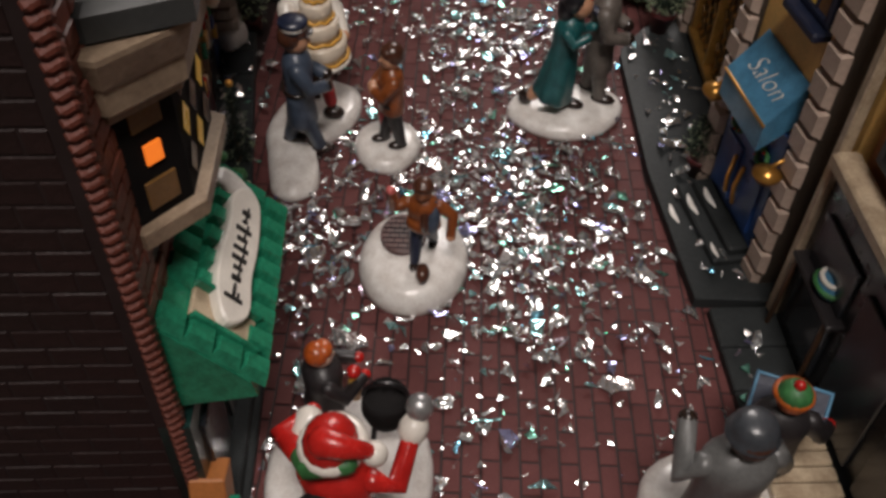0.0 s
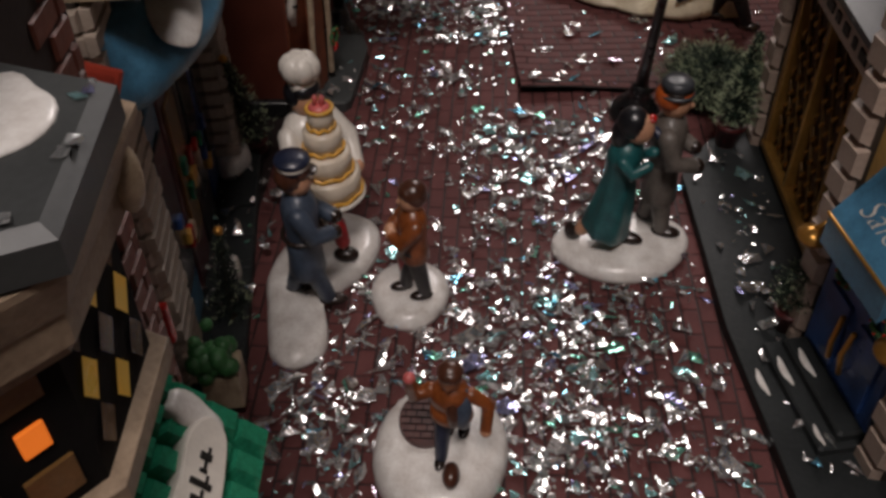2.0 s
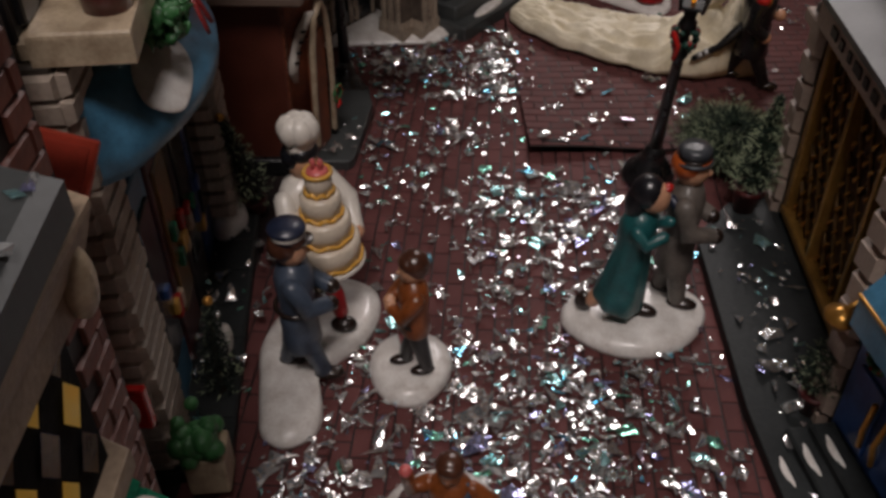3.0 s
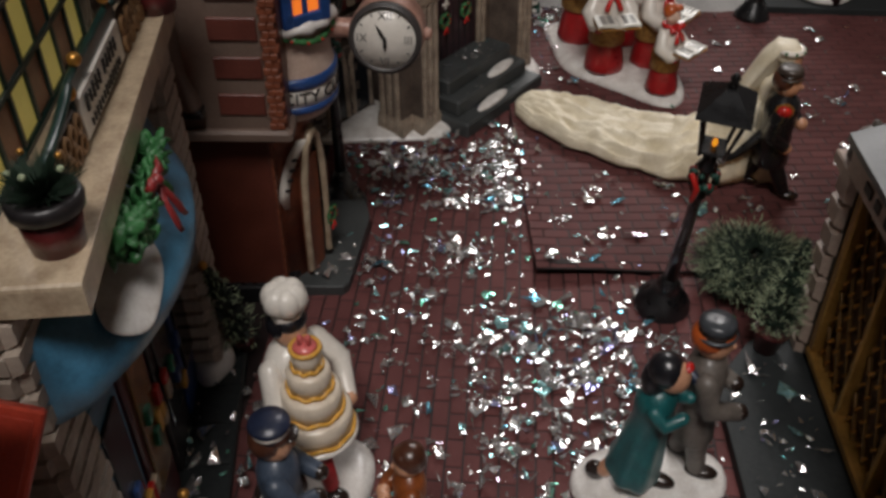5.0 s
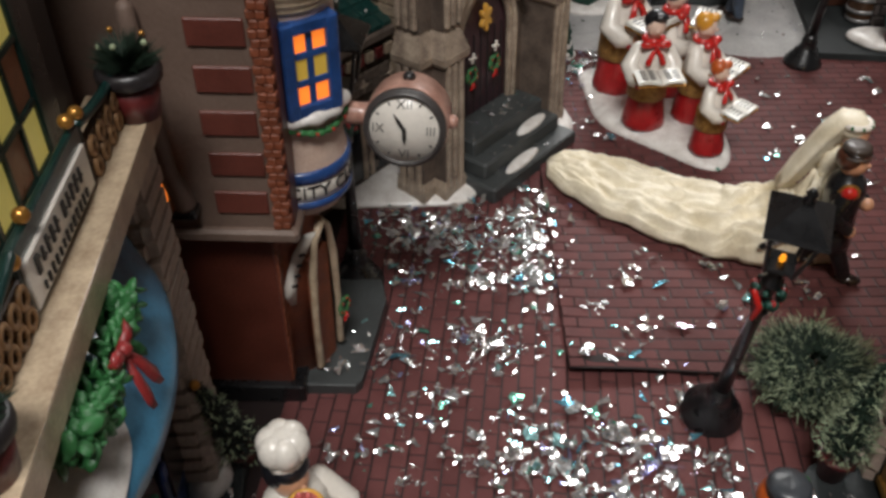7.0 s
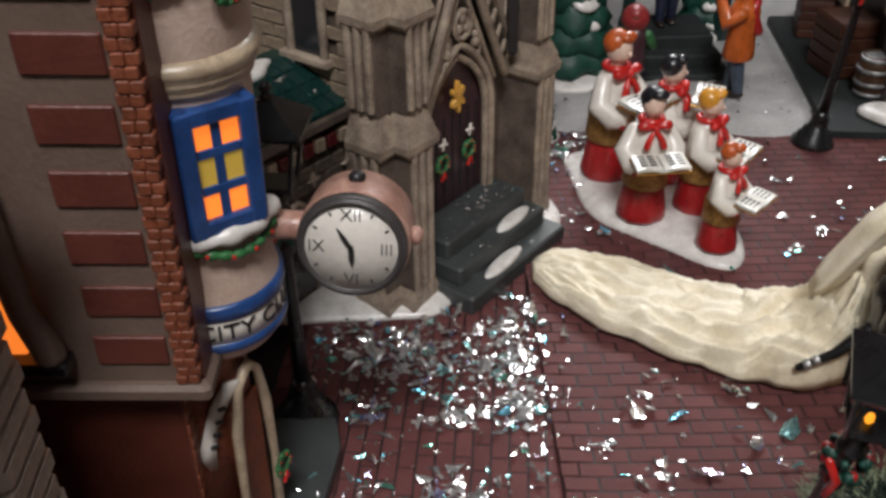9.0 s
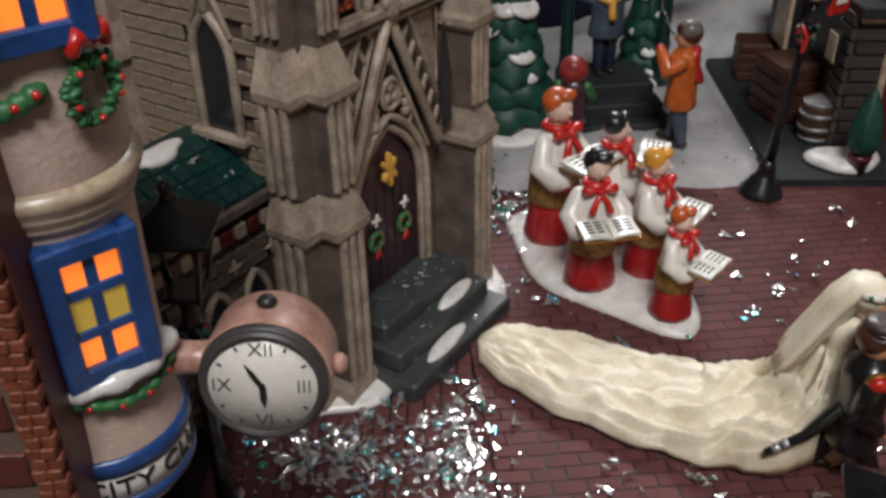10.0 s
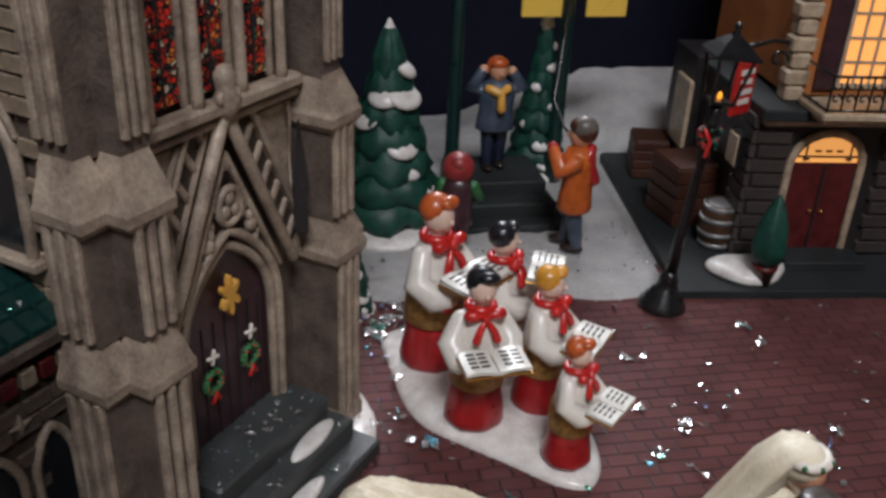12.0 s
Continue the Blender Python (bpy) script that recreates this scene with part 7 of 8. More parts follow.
# ---------- mustard salon with gold lattice windows ----------
def salon():
    top = sub("salon")
    top.matrix_basis = pose(0.1685, 0.4560, 0, 0, 0, -89.0)
    tagged(top, "mustard salon with gold lattice window and blue door canopy", "miniature shop")
    W = 0.186
    BAY = at(0.1205, -0.0120, 0) @ Matrix.Rotation(radians(10), 4, "Z") @ at(-0.1205, 0, 0)
    block("bay_wall", (0.1485, 0.0165, 0.085), (0.056, 0.029, 0.168), MUSTARD, top, m=BAY)
    block("wall", (W / 2, 0.0585, 0.085), (W, 0.100, 0.170), MUSTARD, top)
    block("roof", (W / 2, 0.055, 0.173), (W + 0.01, 0.112, 0.007), ROOF, top)
    # quoin piers: rows of pale bricks
    me = piece_mesh("quoin", 0.0112, 0.0098, 0.0030, PINKBRICK, 0.0012)
    for x0, zt in ((0.006, 0.085), (0.1195, 0.168), (0.1750, 0.168)):
        pier = sub("pier", top)
        block("core", (x0, 0.0035, zt / 2), (0.0105, 0.008, zt), CHJOINT, pier)
        if x0 > 0.1:
            pier.matrix_basis = BAY
        for k in range(int(zt / 0.0106)):
            o = new("quoin", me)
            o.parent = pier
            o.matrix_basis = at(x0 + (0.0006 if k % 2 else -0.0006), -0.0003, 0.0058 + 0.0106 * k) @ FRONT
    b = Body(at(0, 0, -0.0075))
    b.box((0.006, 0.002, 0.0945), (0.0165, 0.014, 0.005), PINKBRICK)
    b.lathe([(0.0050, 0.0970), (0.0062, 0.0985), (0.0062, 0.1005), (0.0046, 0.1015), (0.0042, 0.1055), (0.0052, 0.1065), (0.0040, 0.1085), (0.0014, 0.1100)], TWEED, at(0.006, 0.002, 0), n=18)
    b.ball((0.006, 0.002, 0.1112), 0.0016, TWEED)
    b.done("finial", top, "small grey urn on a pale cap")
    # lattice shop front, leaning roof strip with sign
    lat = sub("lattice_window", top)
    lat.matrix_basis = at(0, 0.0030, 0)
    x0, x1, z0, z1 = 0.0150, 0.1120, 0.010, 0.086
    block("backing", ((x0 + x1) / 2, 0.0045, (z0 + z1) / 2), (x1 - x0, 0.003, z1 - z0), LATTICEBACK, lat)
    for k in range(4):
        block("mullion", (x0 + (x1 - x0) * k / 3, -0.0005, (z0 + z1) / 2), (0.0042 if k in (0, 3) else 0.0022, 0.0050, z1 - z0), BRASS, lat)
    for z in (z0, z1):
        block("rail", ((x0 + x1) / 2, -0.0006, z), (x1 - x0 + 0.004, 0.0062, 0.0038), BRASS, lat)
    b = Body()
    for bay in range(3):
        a0, a1 = x0 + (x1 - x0) * bay / 3 + 0.002, x0 + (x1 - x0) * (bay + 1) / 3 - 0.002
        w = a1 - a0
        for d in (-1, 1):
            for k in range(-6, 9):
                # slanted slats clipped to the bay
                pts = []
                for t in range(41):
                    z = z0 + (z1 - z0) * t / 40
                    x = (a0 + a1) / 2 + d * (z - z0) * 0.62 + (k - 1.5) * 0.0105 * d - d * 0.012
                    if a0 <= x <= a1:
                        pts.append((x, 0.0012 + 0.0009 * d, z))
                if len(pts) > 2:
                    b.tube([pts[0], pts[-1]], 0.0009, OLDBRASS, n=4)
    b.done("lattice", lat, "diagonal gold lattice")
    gold = Body()
    for bay in range(3):
        for i in range(5):
            for j in range(9):
                px, pz = x0 + 0.0052 + (x1 - x0) * bay / 3 + 0.0058 * i + (0.0029 if j % 2 else 0), z0 + 0.0055 + 0.0082 * j
                gold.tube([(px - 0.0010, -0.0002, pz - 0.0018), (px, -0.0007, pz), (px + 0.0010, -0.0002, pz + 0.0018)], [0.0004, 0.0008, 0.0004], GOLD, n=6)
    tagged(gold.done("boss", lat), "small slanted gold bosses", kind="stuff")
    b = Body()
    b.grid([[(x0 - 0.004, -0.0050, 0.0890), (x1 + 0.004, -0.0050, 0.0890), (x1 + 0.004, -0.0050, 0.0990), (x0 - 0.004, -0.0050, 0.0990)], [(x0 - 0.004, 0.0040, 0.0890), (x1 + 0.004, 0.0040, 0.0890), (x1 + 0.004, 0.0040, 0.0990), (x0 - 0.004, 0.0040, 0.0990)]], PINKBRICK, smooth=False)
    fascia = b.done("fascia", top, "pale fascia with dark bars of lettering")
    b = Body()
    for k, w in enumerate((0.006, 0.004, 0.003, 0.007, 0.004, 0.005, 0.003, 0.006, 0.004)):
        b.box((0.030 + 0.0085 * k, -0.0053, 0.0940), (w, 0.0007, 0.0036), INK, bev=0.0001)
    b.done("lettering_bar", fascia)
    b = Body()
    b.grid([[(x0 - 0.006, -0.0070, 0.0995), (x1 + 0.004, -0.0070, 0.0995), (x1 + 0.004, -0.0070, 0.1020), (x0 - 0.006, -0.0070, 0.1020)], [(x0 - 0.006, 0.0300, 0.1120), (x1 + 0.004, 0.0300, 0.1120), (x1 + 0.004, 0.0300, 0.1150), (x0 - 0.006, 0.0300, 0.1150)]], ROOF, smooth=False)
    b.done("pent_roof", top, "grey pent roof")
    # door and canopy
    door = sub("door", top)
    door.matrix_basis = BAY
    block("door_leaf", (0.147, 0.0006, 0.036), (0.041, 0.003, 0.056), BLUE, door, "deep blue door")
    for s in (-1, 1):
        block("door_panel", (0.147 + s * 0.0095, -0.0012, 0.028), (0.013, 0.0016, 0.026), BLUE, door)
        b = Body()
        b.tube([(0.147 + s * 0.0035, -0.0030, 0.020), (0.147 + s * 0.0030, -0.0042, 0.028), (0.147 + s * 0.0035, -0.0030, 0.037)], 0.0009, GOLD, n=7)
        b.done("pull", door, "gold door pull")
        wreath(door, at(0.147 + s * 0.0105, -0.0016, 0.048) @ FRONT, 0.0036, bow=False)
    can = sub("canopy", top)
    can.matrix_basis = BAY
    b = Body()
    cx0, cx1 = 0.1312, 0.1650
    b.grid([[(x, 0.0015, 0.0680), (x, -0.0105, 0.0580), (x, -0.0105, 0.0690), (x, 0.0015, 0.0840)] for x in (cx0, cx1)], AWNING, smooth=False)
    b.done("canopy_body", can)
    b = Body()
    b.tube([(cx0, -0.0107, 0.0688), (cx1, -0.0107, 0.0688)], 0.0006, GOLD, n=6)
    b.done("gold_edge", can)
    slope = math.atan2(0.0150, 0.0120)
    lettering("lettering", "Salon", 0.0105, WHITE, can, at((cx0 + cx1) / 2, -0.0048, 0.0764) @ Matrix.Rotation(slope, 4, "X"), "pale script word Salon", slant=0.5, depth=0.0001, thin=0.00022)
    for x in (0.1235, 0.1715):
        lamp = sub("wall_lamp", top)
        lamp.matrix_basis = BAY @ at(0, 0.0030, -0.0040)
        b = Body()
        b.tube([(x, 0.0, 0.060), (x, -0.006, 0.063), (x, -0.010, 0.060)], 0.0009, GOLD, n=7)
        b.done("bracket", lamp)
        b = Body()
        b.lathe([(0.0012, 0.0), (0.0052, -0.0022), (0.0050, -0.0034), (0.0030, -0.0060), (0.0006, -0.0072)], GOLD, at(x, -0.0105, 0.0600), n=18)
        b.done("shade", lamp, "gold dish shade")
    window_grid(top, BAY @ at(0.1535, 0.0012, 0.120) @ FRONT, 0.017, 0.030, 2, 3, NAVY, [LITYELLOW, DULLPANE], bar=0.0014)
    block("sill", (0.1535, -0.0010, 0.1018), (0.023, 0.0065, 0.0032), NAVY, top, m=BAY)
    # side walk and steps
    b = Body()
    b.prism([(0.032, -0.0360), (0.118, -0.0345), (0.1875, -0.0272), (0.1875, 0.03), (0.004, 0.03), (-0.004, -0.006), (0.006, -0.020), (0.024, -0.0335)], 0, 0.0055, SLATE, bev=0.0006)
    b.done("sidewalk", top, "dark grey side walk")
    for k, (d, z) in enumerate(((0.0160, 0.0085), (0.0100, 0.0120))):
        block("step", (0.1475, -d / 2 + 0.0015, z - 0.002), (0.044 - 0.004 * k, d, 0.0045), SLATE, top, "grey stone step", m=BAY, bev=0.0008)
    for x, y, z, w in ((0.1385, -0.0122, 0.0083, 0.0040), (0.1390, -0.0060, 0.0118, 0.0040), (0.1395, -0.0195, 0.0052, 0.0034), (0.164, -0.0125, 0.0083, 0.0026)):
        b = Body()
        b.mound(oval(x, y, w * 1.6, w * 0.34, wob=0.18), 0.0006, SNOW, BAY @ at(0, 0, z))
        b.done("snow_patch", top, "small snow patch on the step")


# ---------- orange shop next to the salon ----------
def orange_shop():
    top = sub("orange_shop")
    top.matrix_basis = pose(0.1760, 0.2640, 0, 0, 0, -86.0)
    tagged(top, "orange shop with a cream ledge above a dark crowded window", "miniature shop")
    W = 0.110
    block("wall", (W / 2, 0.055, 0.115), (W, 0.100, 0.230), ORANGEWALL, top)
    block("roof", (W / 2, 0.055, 0.234), (W + 0.01, 0.112, 0.008), ROOF, top)
    b = Body()
    b.box((W / 2 + 0.001, -0.0030, 0.0785), (W + 0.002, 0.009, 0.0055), CREAM, bev=0.001)
    b.done("ledge", top, "long cream ledge")
    block("shop_front", (W / 2, 0.0015, 0.038), (W, 0.008, 0.074), BLACK, top)
    for k in range(3):
        block("shop_window", (0.020 + 0.034 * k, -0.0032, 0.036), (0.027, 0.0016, 0.050), DARKPANE, top)
    window_grid(top, at(0.040, -0.0008, 0.115) @ FRONT, 0.050, 0.050, 4, 3, CHARCOAL, [DULLPANE, DULLPANE, LITYELLOW], bar=0.002)
    b = Body()
    b.box((0.020, -0.0040, 0.040), (0.034, 0.008, 0.0022), CHARCOAL)
    b.tube([(0.006, -0.007, 0.039), (0.004, -0.007, 0.0)], 0.0010, BROWNWOOD, n=7)
    b.tube([(0.034, -0.007, 0.039), (0.034, -0.007, 0.0)], 0.0010, BROWNWOOD, n=7)
    b.done("stall_shelf", top, "dark stall shelf on posts")
    b = Body()
    b.ball((0.022, -0.0035, 0.0440), (0.0060, 0.0040, 0.0042), AWNING, n=20, k=14)
    b.tube([(0.022 + 0.0059 * math.cos(a), -0.0035 + 0.0040 * math.sin(a), 0.0445) for a in (0.4 * j for j in range(16))], 0.0010, LEAF, n=6, closed=True)
    b.tube([(0.022 + 0.0042 * math.cos(a), -0.0035 + 0.0029 * math.sin(a), 0.0472) for a in (0.4 * j for j in range(16))], 0.0009, WHITE, n=6, closed=True)
    b.done("painted_globe", top, "blue, green and white painted dome")
    block("drain_pipe", (-0.002, -0.003, 0.10), (0.004, 0.004, 0.200), CREAM, top)
    for k in range(5):
        block("paving_slab", (0.006 + 0.0185 * k, -0.0145, 0.0022), (0.0178, 0.024, 0.0045), SLATE, top, bev=0.0005)
    for k in range(8):
        block("bench_slat", (0.052 + 0.0055 * k, -0.016, 0.0075), (0.0050, 0.022, 0.004), CREAM, top, "pale wooden slat", bev=0.0005)


# ---------- tavern at the far side of the square ----------
def tavern():
    top = sub("tavern")
    top.matrix_basis = pose(0.2200, 0.7690, 0, 0, 0, -1.0) @ Matrix.Diagonal((0.93, 1, 0.95, 1))
    tagged(top, "warmly lit tavern with arched maroon door and iron balcony", "miniature building")
    b = Body()
    b.prism([(0, 0), (0.160, 0), (0.160, 0.190), (0.004, 0.190)], 0, 0.0065, SLATE, bev=0.0008)
    b.done("base_slab", top, "dark slate base slab")
    block("lower_wall", (0.097, 0.095, 0.0470), (0.106, 0.110, 0.082), CHARCOAL, top)
    block("upper_wall", (0.105, 0.100, 0.170), (0.090, 0.104, 0.150), ORANGEWALL, top)
    block("roof", (0.105, 0.100, 0.250), (0.104, 0.118, 0.010), ROOF, top)
    me = piece_mesh("stone", 0.0200, 0.0074, 0.0026, DARKSTONE, 0.0008)
    for k in range(10):
        for x, mm in ((0.0540, FRONT), (0.125, FRONT)):
            o = new("stone", me)
            o.parent = top
            o.matrix_basis = at(x + (0.001 if k % 2 else -0.001), 0.0400, 0.0115 + 0.0080 * k) @ mm
        o = new("stone", me)
        o.parent = top
        o.matrix_basis = at(0.0440, 0.0480, 0.0115 + 0.0080 * k) @ LEFTWARD
    b = Body()
    b.box((0.098, 0.092, 0.0895), (0.112, 0.122, 0.006), SLATE, bev=0.0008)
    b.box((0.098, 0.093, 0.0850), (0.107, 0.118, 0.004), CREAM, bev=0.0008)
    b.done("string_course", top, "grey and cream string course")
    door = sub("door", top)
    dx = 0.0850
    b = Body()
    b.box((dx, 0.0395, 0.034), (0.036, 0.003, 0.056), MAROON)
    b.done("door_leaf", door, "maroon double door")
    block("meeting_rail", (dx, 0.0376, 0.034), (0.0014, 0.0016, 0.054), CHARCOAL, door)
    for s in (-1, 1):
        b = Body()
        b.ball((dx + s * 0.0032, 0.0370, 0.034), 0.0010, GOLD, n=8, k=6)
        b.done("knob", door)
    lite = [(dx + 0.0175 * math.cos(math.pi * j / 12), 0.0620 + 0.0150 * math.sin(math.pi * j / 12)) for j in range(13)]
    b = Body()
    b.grid([[(x, y, z) for x, z in lite] for y in (0.0395, 0.0380)], LITCREAM, smooth=False)
    b.done("fanlight", door, "glowing fanlight")
    b = Body()
    b.box((dx, 0.0374, 0.0655), (0.034, 0.0008, 0.0010), INK, bev=0.0001)
    for k in range(5):
        b.box((dx - 0.012 + 0.006 * k, 0.0374, 0.0685 if 0 < k < 4 else 0.0640), (0.0036, 0.0006, 0.0012), INK, bev=0.0001)
    for s in (-1, 1):
        b.box((dx + s * 0.0125, 0.0374, 0.0690), (0.0009, 0.0008, 0.0120), INK, bev=0.0001)
    b.done("glazing_bar", door, "dark bars on the fanlight")
    b = Body()
    b.tube([(dx - 0.0205, 0.0380, 0.007), (dx - 0.0205, 0.0380, 0.058)] + [(dx + 0.0205 * math.cos(math.pi - math.pi * j / 10), 0.0380, 0.0605 + 0.0178 * math.sin(math.pi * j / 10)) for j in range(11)] + [(dx + 0.0205, 0.0380, 0.058), (dx + 0.0205, 0.0380, 0.007)], 0.0023, CREAM, n=8)
    b.done("door_surround", door, "smooth tan door surround")
    block("doorstep", (dx + 0.004, 0.0290, 0.0090), (0.046, 0.018, 0.0055), SLATE, top, "grey door step")
    # balcony with scrolled iron rail, lit window above
    bal = sub("balcony", top)
    b = Body()
    b.box((0.0900, 0.0290, 0.0945), (0.052, 0.028, 0.0042), CREAM, bev=0.0012)
    b.box((0.0900, 0.0300, 0.0910), (0.046, 0.024, 0.0032), CREAM, bev=0.0010)
    b.done("balcony_slab", bal, "cream balcony slab")
    rail = Body()
    rail.tube([(0.0655, 0.0420, 0.1150), (0.0655, 0.0165, 0.1150), (0.1145, 0.0165, 0.1150), (0.1145, 0.0420, 0.1150)], 0.0008, BLACK, n=6)
    rail.tube([(0.0655, 0.0420, 0.0980), (0.0655, 0.0165, 0.0980), (0.1145, 0.0165, 0.0980), (0.1145, 0.0420, 0.0980)], 0.0007, BLACK, n=6)
    rail.done("hand_rail", bal, "black iron rail")
    for k in range(7):
        b = Body()
        cx = 0.0690 + 0.0070 * k
        b.tube([(cx + (0.0030 - 0.00026 * j) * math.cos(0.55 * j), 0.0165, 0.1035 + (0.0034 - 0.0003 * j) * math.sin(0.55 * j)) for j in range(11)], 0.0005, BLACK, n=6)
        b.tube([(cx - 0.0034, 0.0165, 0.0975), (cx - 0.0034, 0.0165, 0.1150)], 0.0006, BLACK, n=6)
        b.tube([(cx - (0.0024 - 0.0002 * j) * math.cos(0.55 * j), 0.0165, 0.1105 - (0.0026 - 0.0002 * j) * math.sin(0.55 * j)) for j in range(9)], 0.0004, BLACK, n=6)
        b.done("scroll", bal)
    window_grid(top, at(0.0985, 0.0475, 0.126) @ FRONT, 0.026, 0.050, 3, 4, CREAM, [LITCREAM], bar=0.0016)
    b = Body()
    b.box((0.0785, 0.0470, 0.126), (0.012, 0.003, 0.054), PLUM)
    b.done("shutter", top, "dark shutter")
    block("shutter", (0.1185, 0.0470, 0.126), (0.012, 0.003, 0.054), PLUM, top, "dark shutter")
    # cream corner stones of the upper floor
    for k in range(14):
        me2 = (0.0105, 0.0130)[k % 2]
        block("quoin", (0.0625, 0.0500, 0.0965 + 0.0086 * k), (me2, 0.0105, 0.0080), CREAM, top, bev=0.0012)
    # hanging sign with scroll bracket
    sgn = sub("hanging_sign", top)
    b = Body()
    b.tube([(0.058, 0.050, 0.122), (0.046, 0.046, 0.124), (0.032, 0.042, 0.122)], 0.0012, BLACK, n=7)
    b.tube([(0.050 + (0.0056 - 0.0004 * j) * math.cos(0.5 * j), 0.046, 0.114 + (0.0056 - 0.0004 * j) * math.sin(0.5 * j)) for j in range(13)], 0.0009, BLACK, n=6)
    b.done("bracket", sgn, "black scrolled iron bracket")
    b = Body()
    b.box((0, 0, 0), (0.016, 0.0028, 0.030), RED, at(0.034, 0.046, 0.100) @ Matrix.Rotation(0.55, 4, "Z"), bev=0.0008)
    b.done("sign_board", sgn, "red sign board with white bars")
    b = Body()
    for k in range(4):
        b.box((0, -0.0017, 0.008 - 0.0052 * k), (0.011 - 0.002 * (k % 2), 0.0006, 0.0028), WHITE, at(0.034, 0.046, 0.100) @ Matrix.Rotation(0.55, 4, "Z"), bev=0.0001)
    b.done("lettering_bar", sgn)
    b = Body()
    b.box((0.040, 0.052, 0.0640), (0.004, 0.014, 0.020), BLACK, bev=0.0008)
    b.box((0.0378, 0.052, 0.0640), (0.0012, 0.0115, 0.0165), CREAM, bev=0.0002)
    b.done("plaque", top, "small framed notice board")
    b = Body()
    b.tube([(0.0480, 0.052, 0.012), (0.0478, 0.052, 0.085)], 0.0022, PEWTER, n=9)
    b.lathe([(0.0030, 0), (0.0032, 0.003)], PEWTER, at(0.0478, 0.052, 0.046), n=12)
    b.done("drain_pipe", top, "grey drain pipe")
    block("side_wing", (0.058, 0.140, 0.050), (0.040, 0.040, 0.088), CHARCOAL, top)
    block("side_panel", (0.0365, 0.130, 0.058), (0.003, 0.024, 0.042), CREAM, top)


def crate(x, y, z, sx, sy, sz, turn):
    top = sub("wooden_crate")
    top.matrix_basis = pose(x, y, z, 0, 0, turn)
    tagged(top, "rough red-brown wooden crate on the slab", "crate", "crates")
    block("box", (0, 0, sz / 2), (sx * 0.94, sy * 0.94, sz * 0.98), BROWNWOOD, top)
    for k in range(4):
        block("plank", (0, -sy / 2, sz * (0.125 + 0.25 * k)), (sx, 0.0016, sz * 0.22), CRATEWOOD, top)
        block("plank", (-sx / 2, 0, sz * (0.125 + 0.25 * k)), (0.0016, sy, sz * 0.22), CRATEWOOD, top)
    block("lid", (0, 0, sz), (sx, sy, 0.0016), CRATEWOOD, top)


def barrel(x, y, z, h, r):
    top = sub("barrel")
    top.matrix_basis = at(x, y, z)
    tagged(top, "small dark barrel with pale metal hoops", "barrel")
    b = Body()
    n = 18
    b.lathe([(r * 0.82, 0), (r * 0.95, h * 0.2), (r, h * 0.5), (r * 0.95, h * 0.8), (r * 0.82, h), (r * 0.76, h), (r * 0.74, h * 0.95), (r * 0.02, h * 0.95)], BROWNWOOD, n=n)
    b.done("cask_body", top)
    for t in (0.08, 0.34, 0.66, 0.92):
        b = Body()
        k = r * (1 - 0.19 * (2 * t - 1) ** 2) + 0.0003
        b.lathe([(k, h * t - h * 0.05), (k + 0.0004, h * t - h * 0.04), (k + 0.0004, h * t + h * 0.04), (k, h * t + h * 0.05)], PEWTER, n=22)
        b.done("hoop", top, "pale metal hoop")


# ---------- bandstand at the back ----------
def bandstand():
    top = sub("bandstand")
    top.matrix_basis = pose(0.150, 0.845, 0, 0, 0, 6.0)
    tagged(top, "dark green post frame over snowy stone steps", "miniature pavilion")
    for k, (y, z, w, d) in enumerate(((-0.012, 0.010, 0.058, 0.060), (0.000, 0.018, 0.050, 0.050), (0.012, 0.026, 0.044, 0.040))):
        block("step", (0, y + d / 2, z - 0.0045), (w, d, 0.009), SLATE, top, "dark stone step", bev=0.001)
    for x in (-0.024, 0.040):
        b = Body()
        b.lathe([(0.0062, 0.0), (0.0062, 0.022), (0.0048, 0.026), (0.0042, 0.030), (0.0036, 0.120), (0.0044, 0.124), (0.0044, 0.132)], DARKGREEN, at(x, 0.052 if x < 0 else 0.056, 0), n=12)
        b.done("post", top, "dark green post")
    block("beam", (0.026, 0.058, 0.1250), (0.110, 0.0060, 0.0090), DARKGREEN, top)
    for x in (0.026, 0.064):
        block("sign_panel", (x, 0.0600, 0.1130), (0.024, 0.0024, 0.0150), LITYELLOW, top, "yellow hanging panel")
    b = Body()
    b.tube([(0.040, 0.050, 0.128), (0.030, 0.030, 0.100), (0.022, 0.014, 0.072), (0.026, 0.004, 0.060), (0.034, -0.006, 0.050)], 0.0009, BLACK, n=6)
    b.done("rope", top, "dark cord")


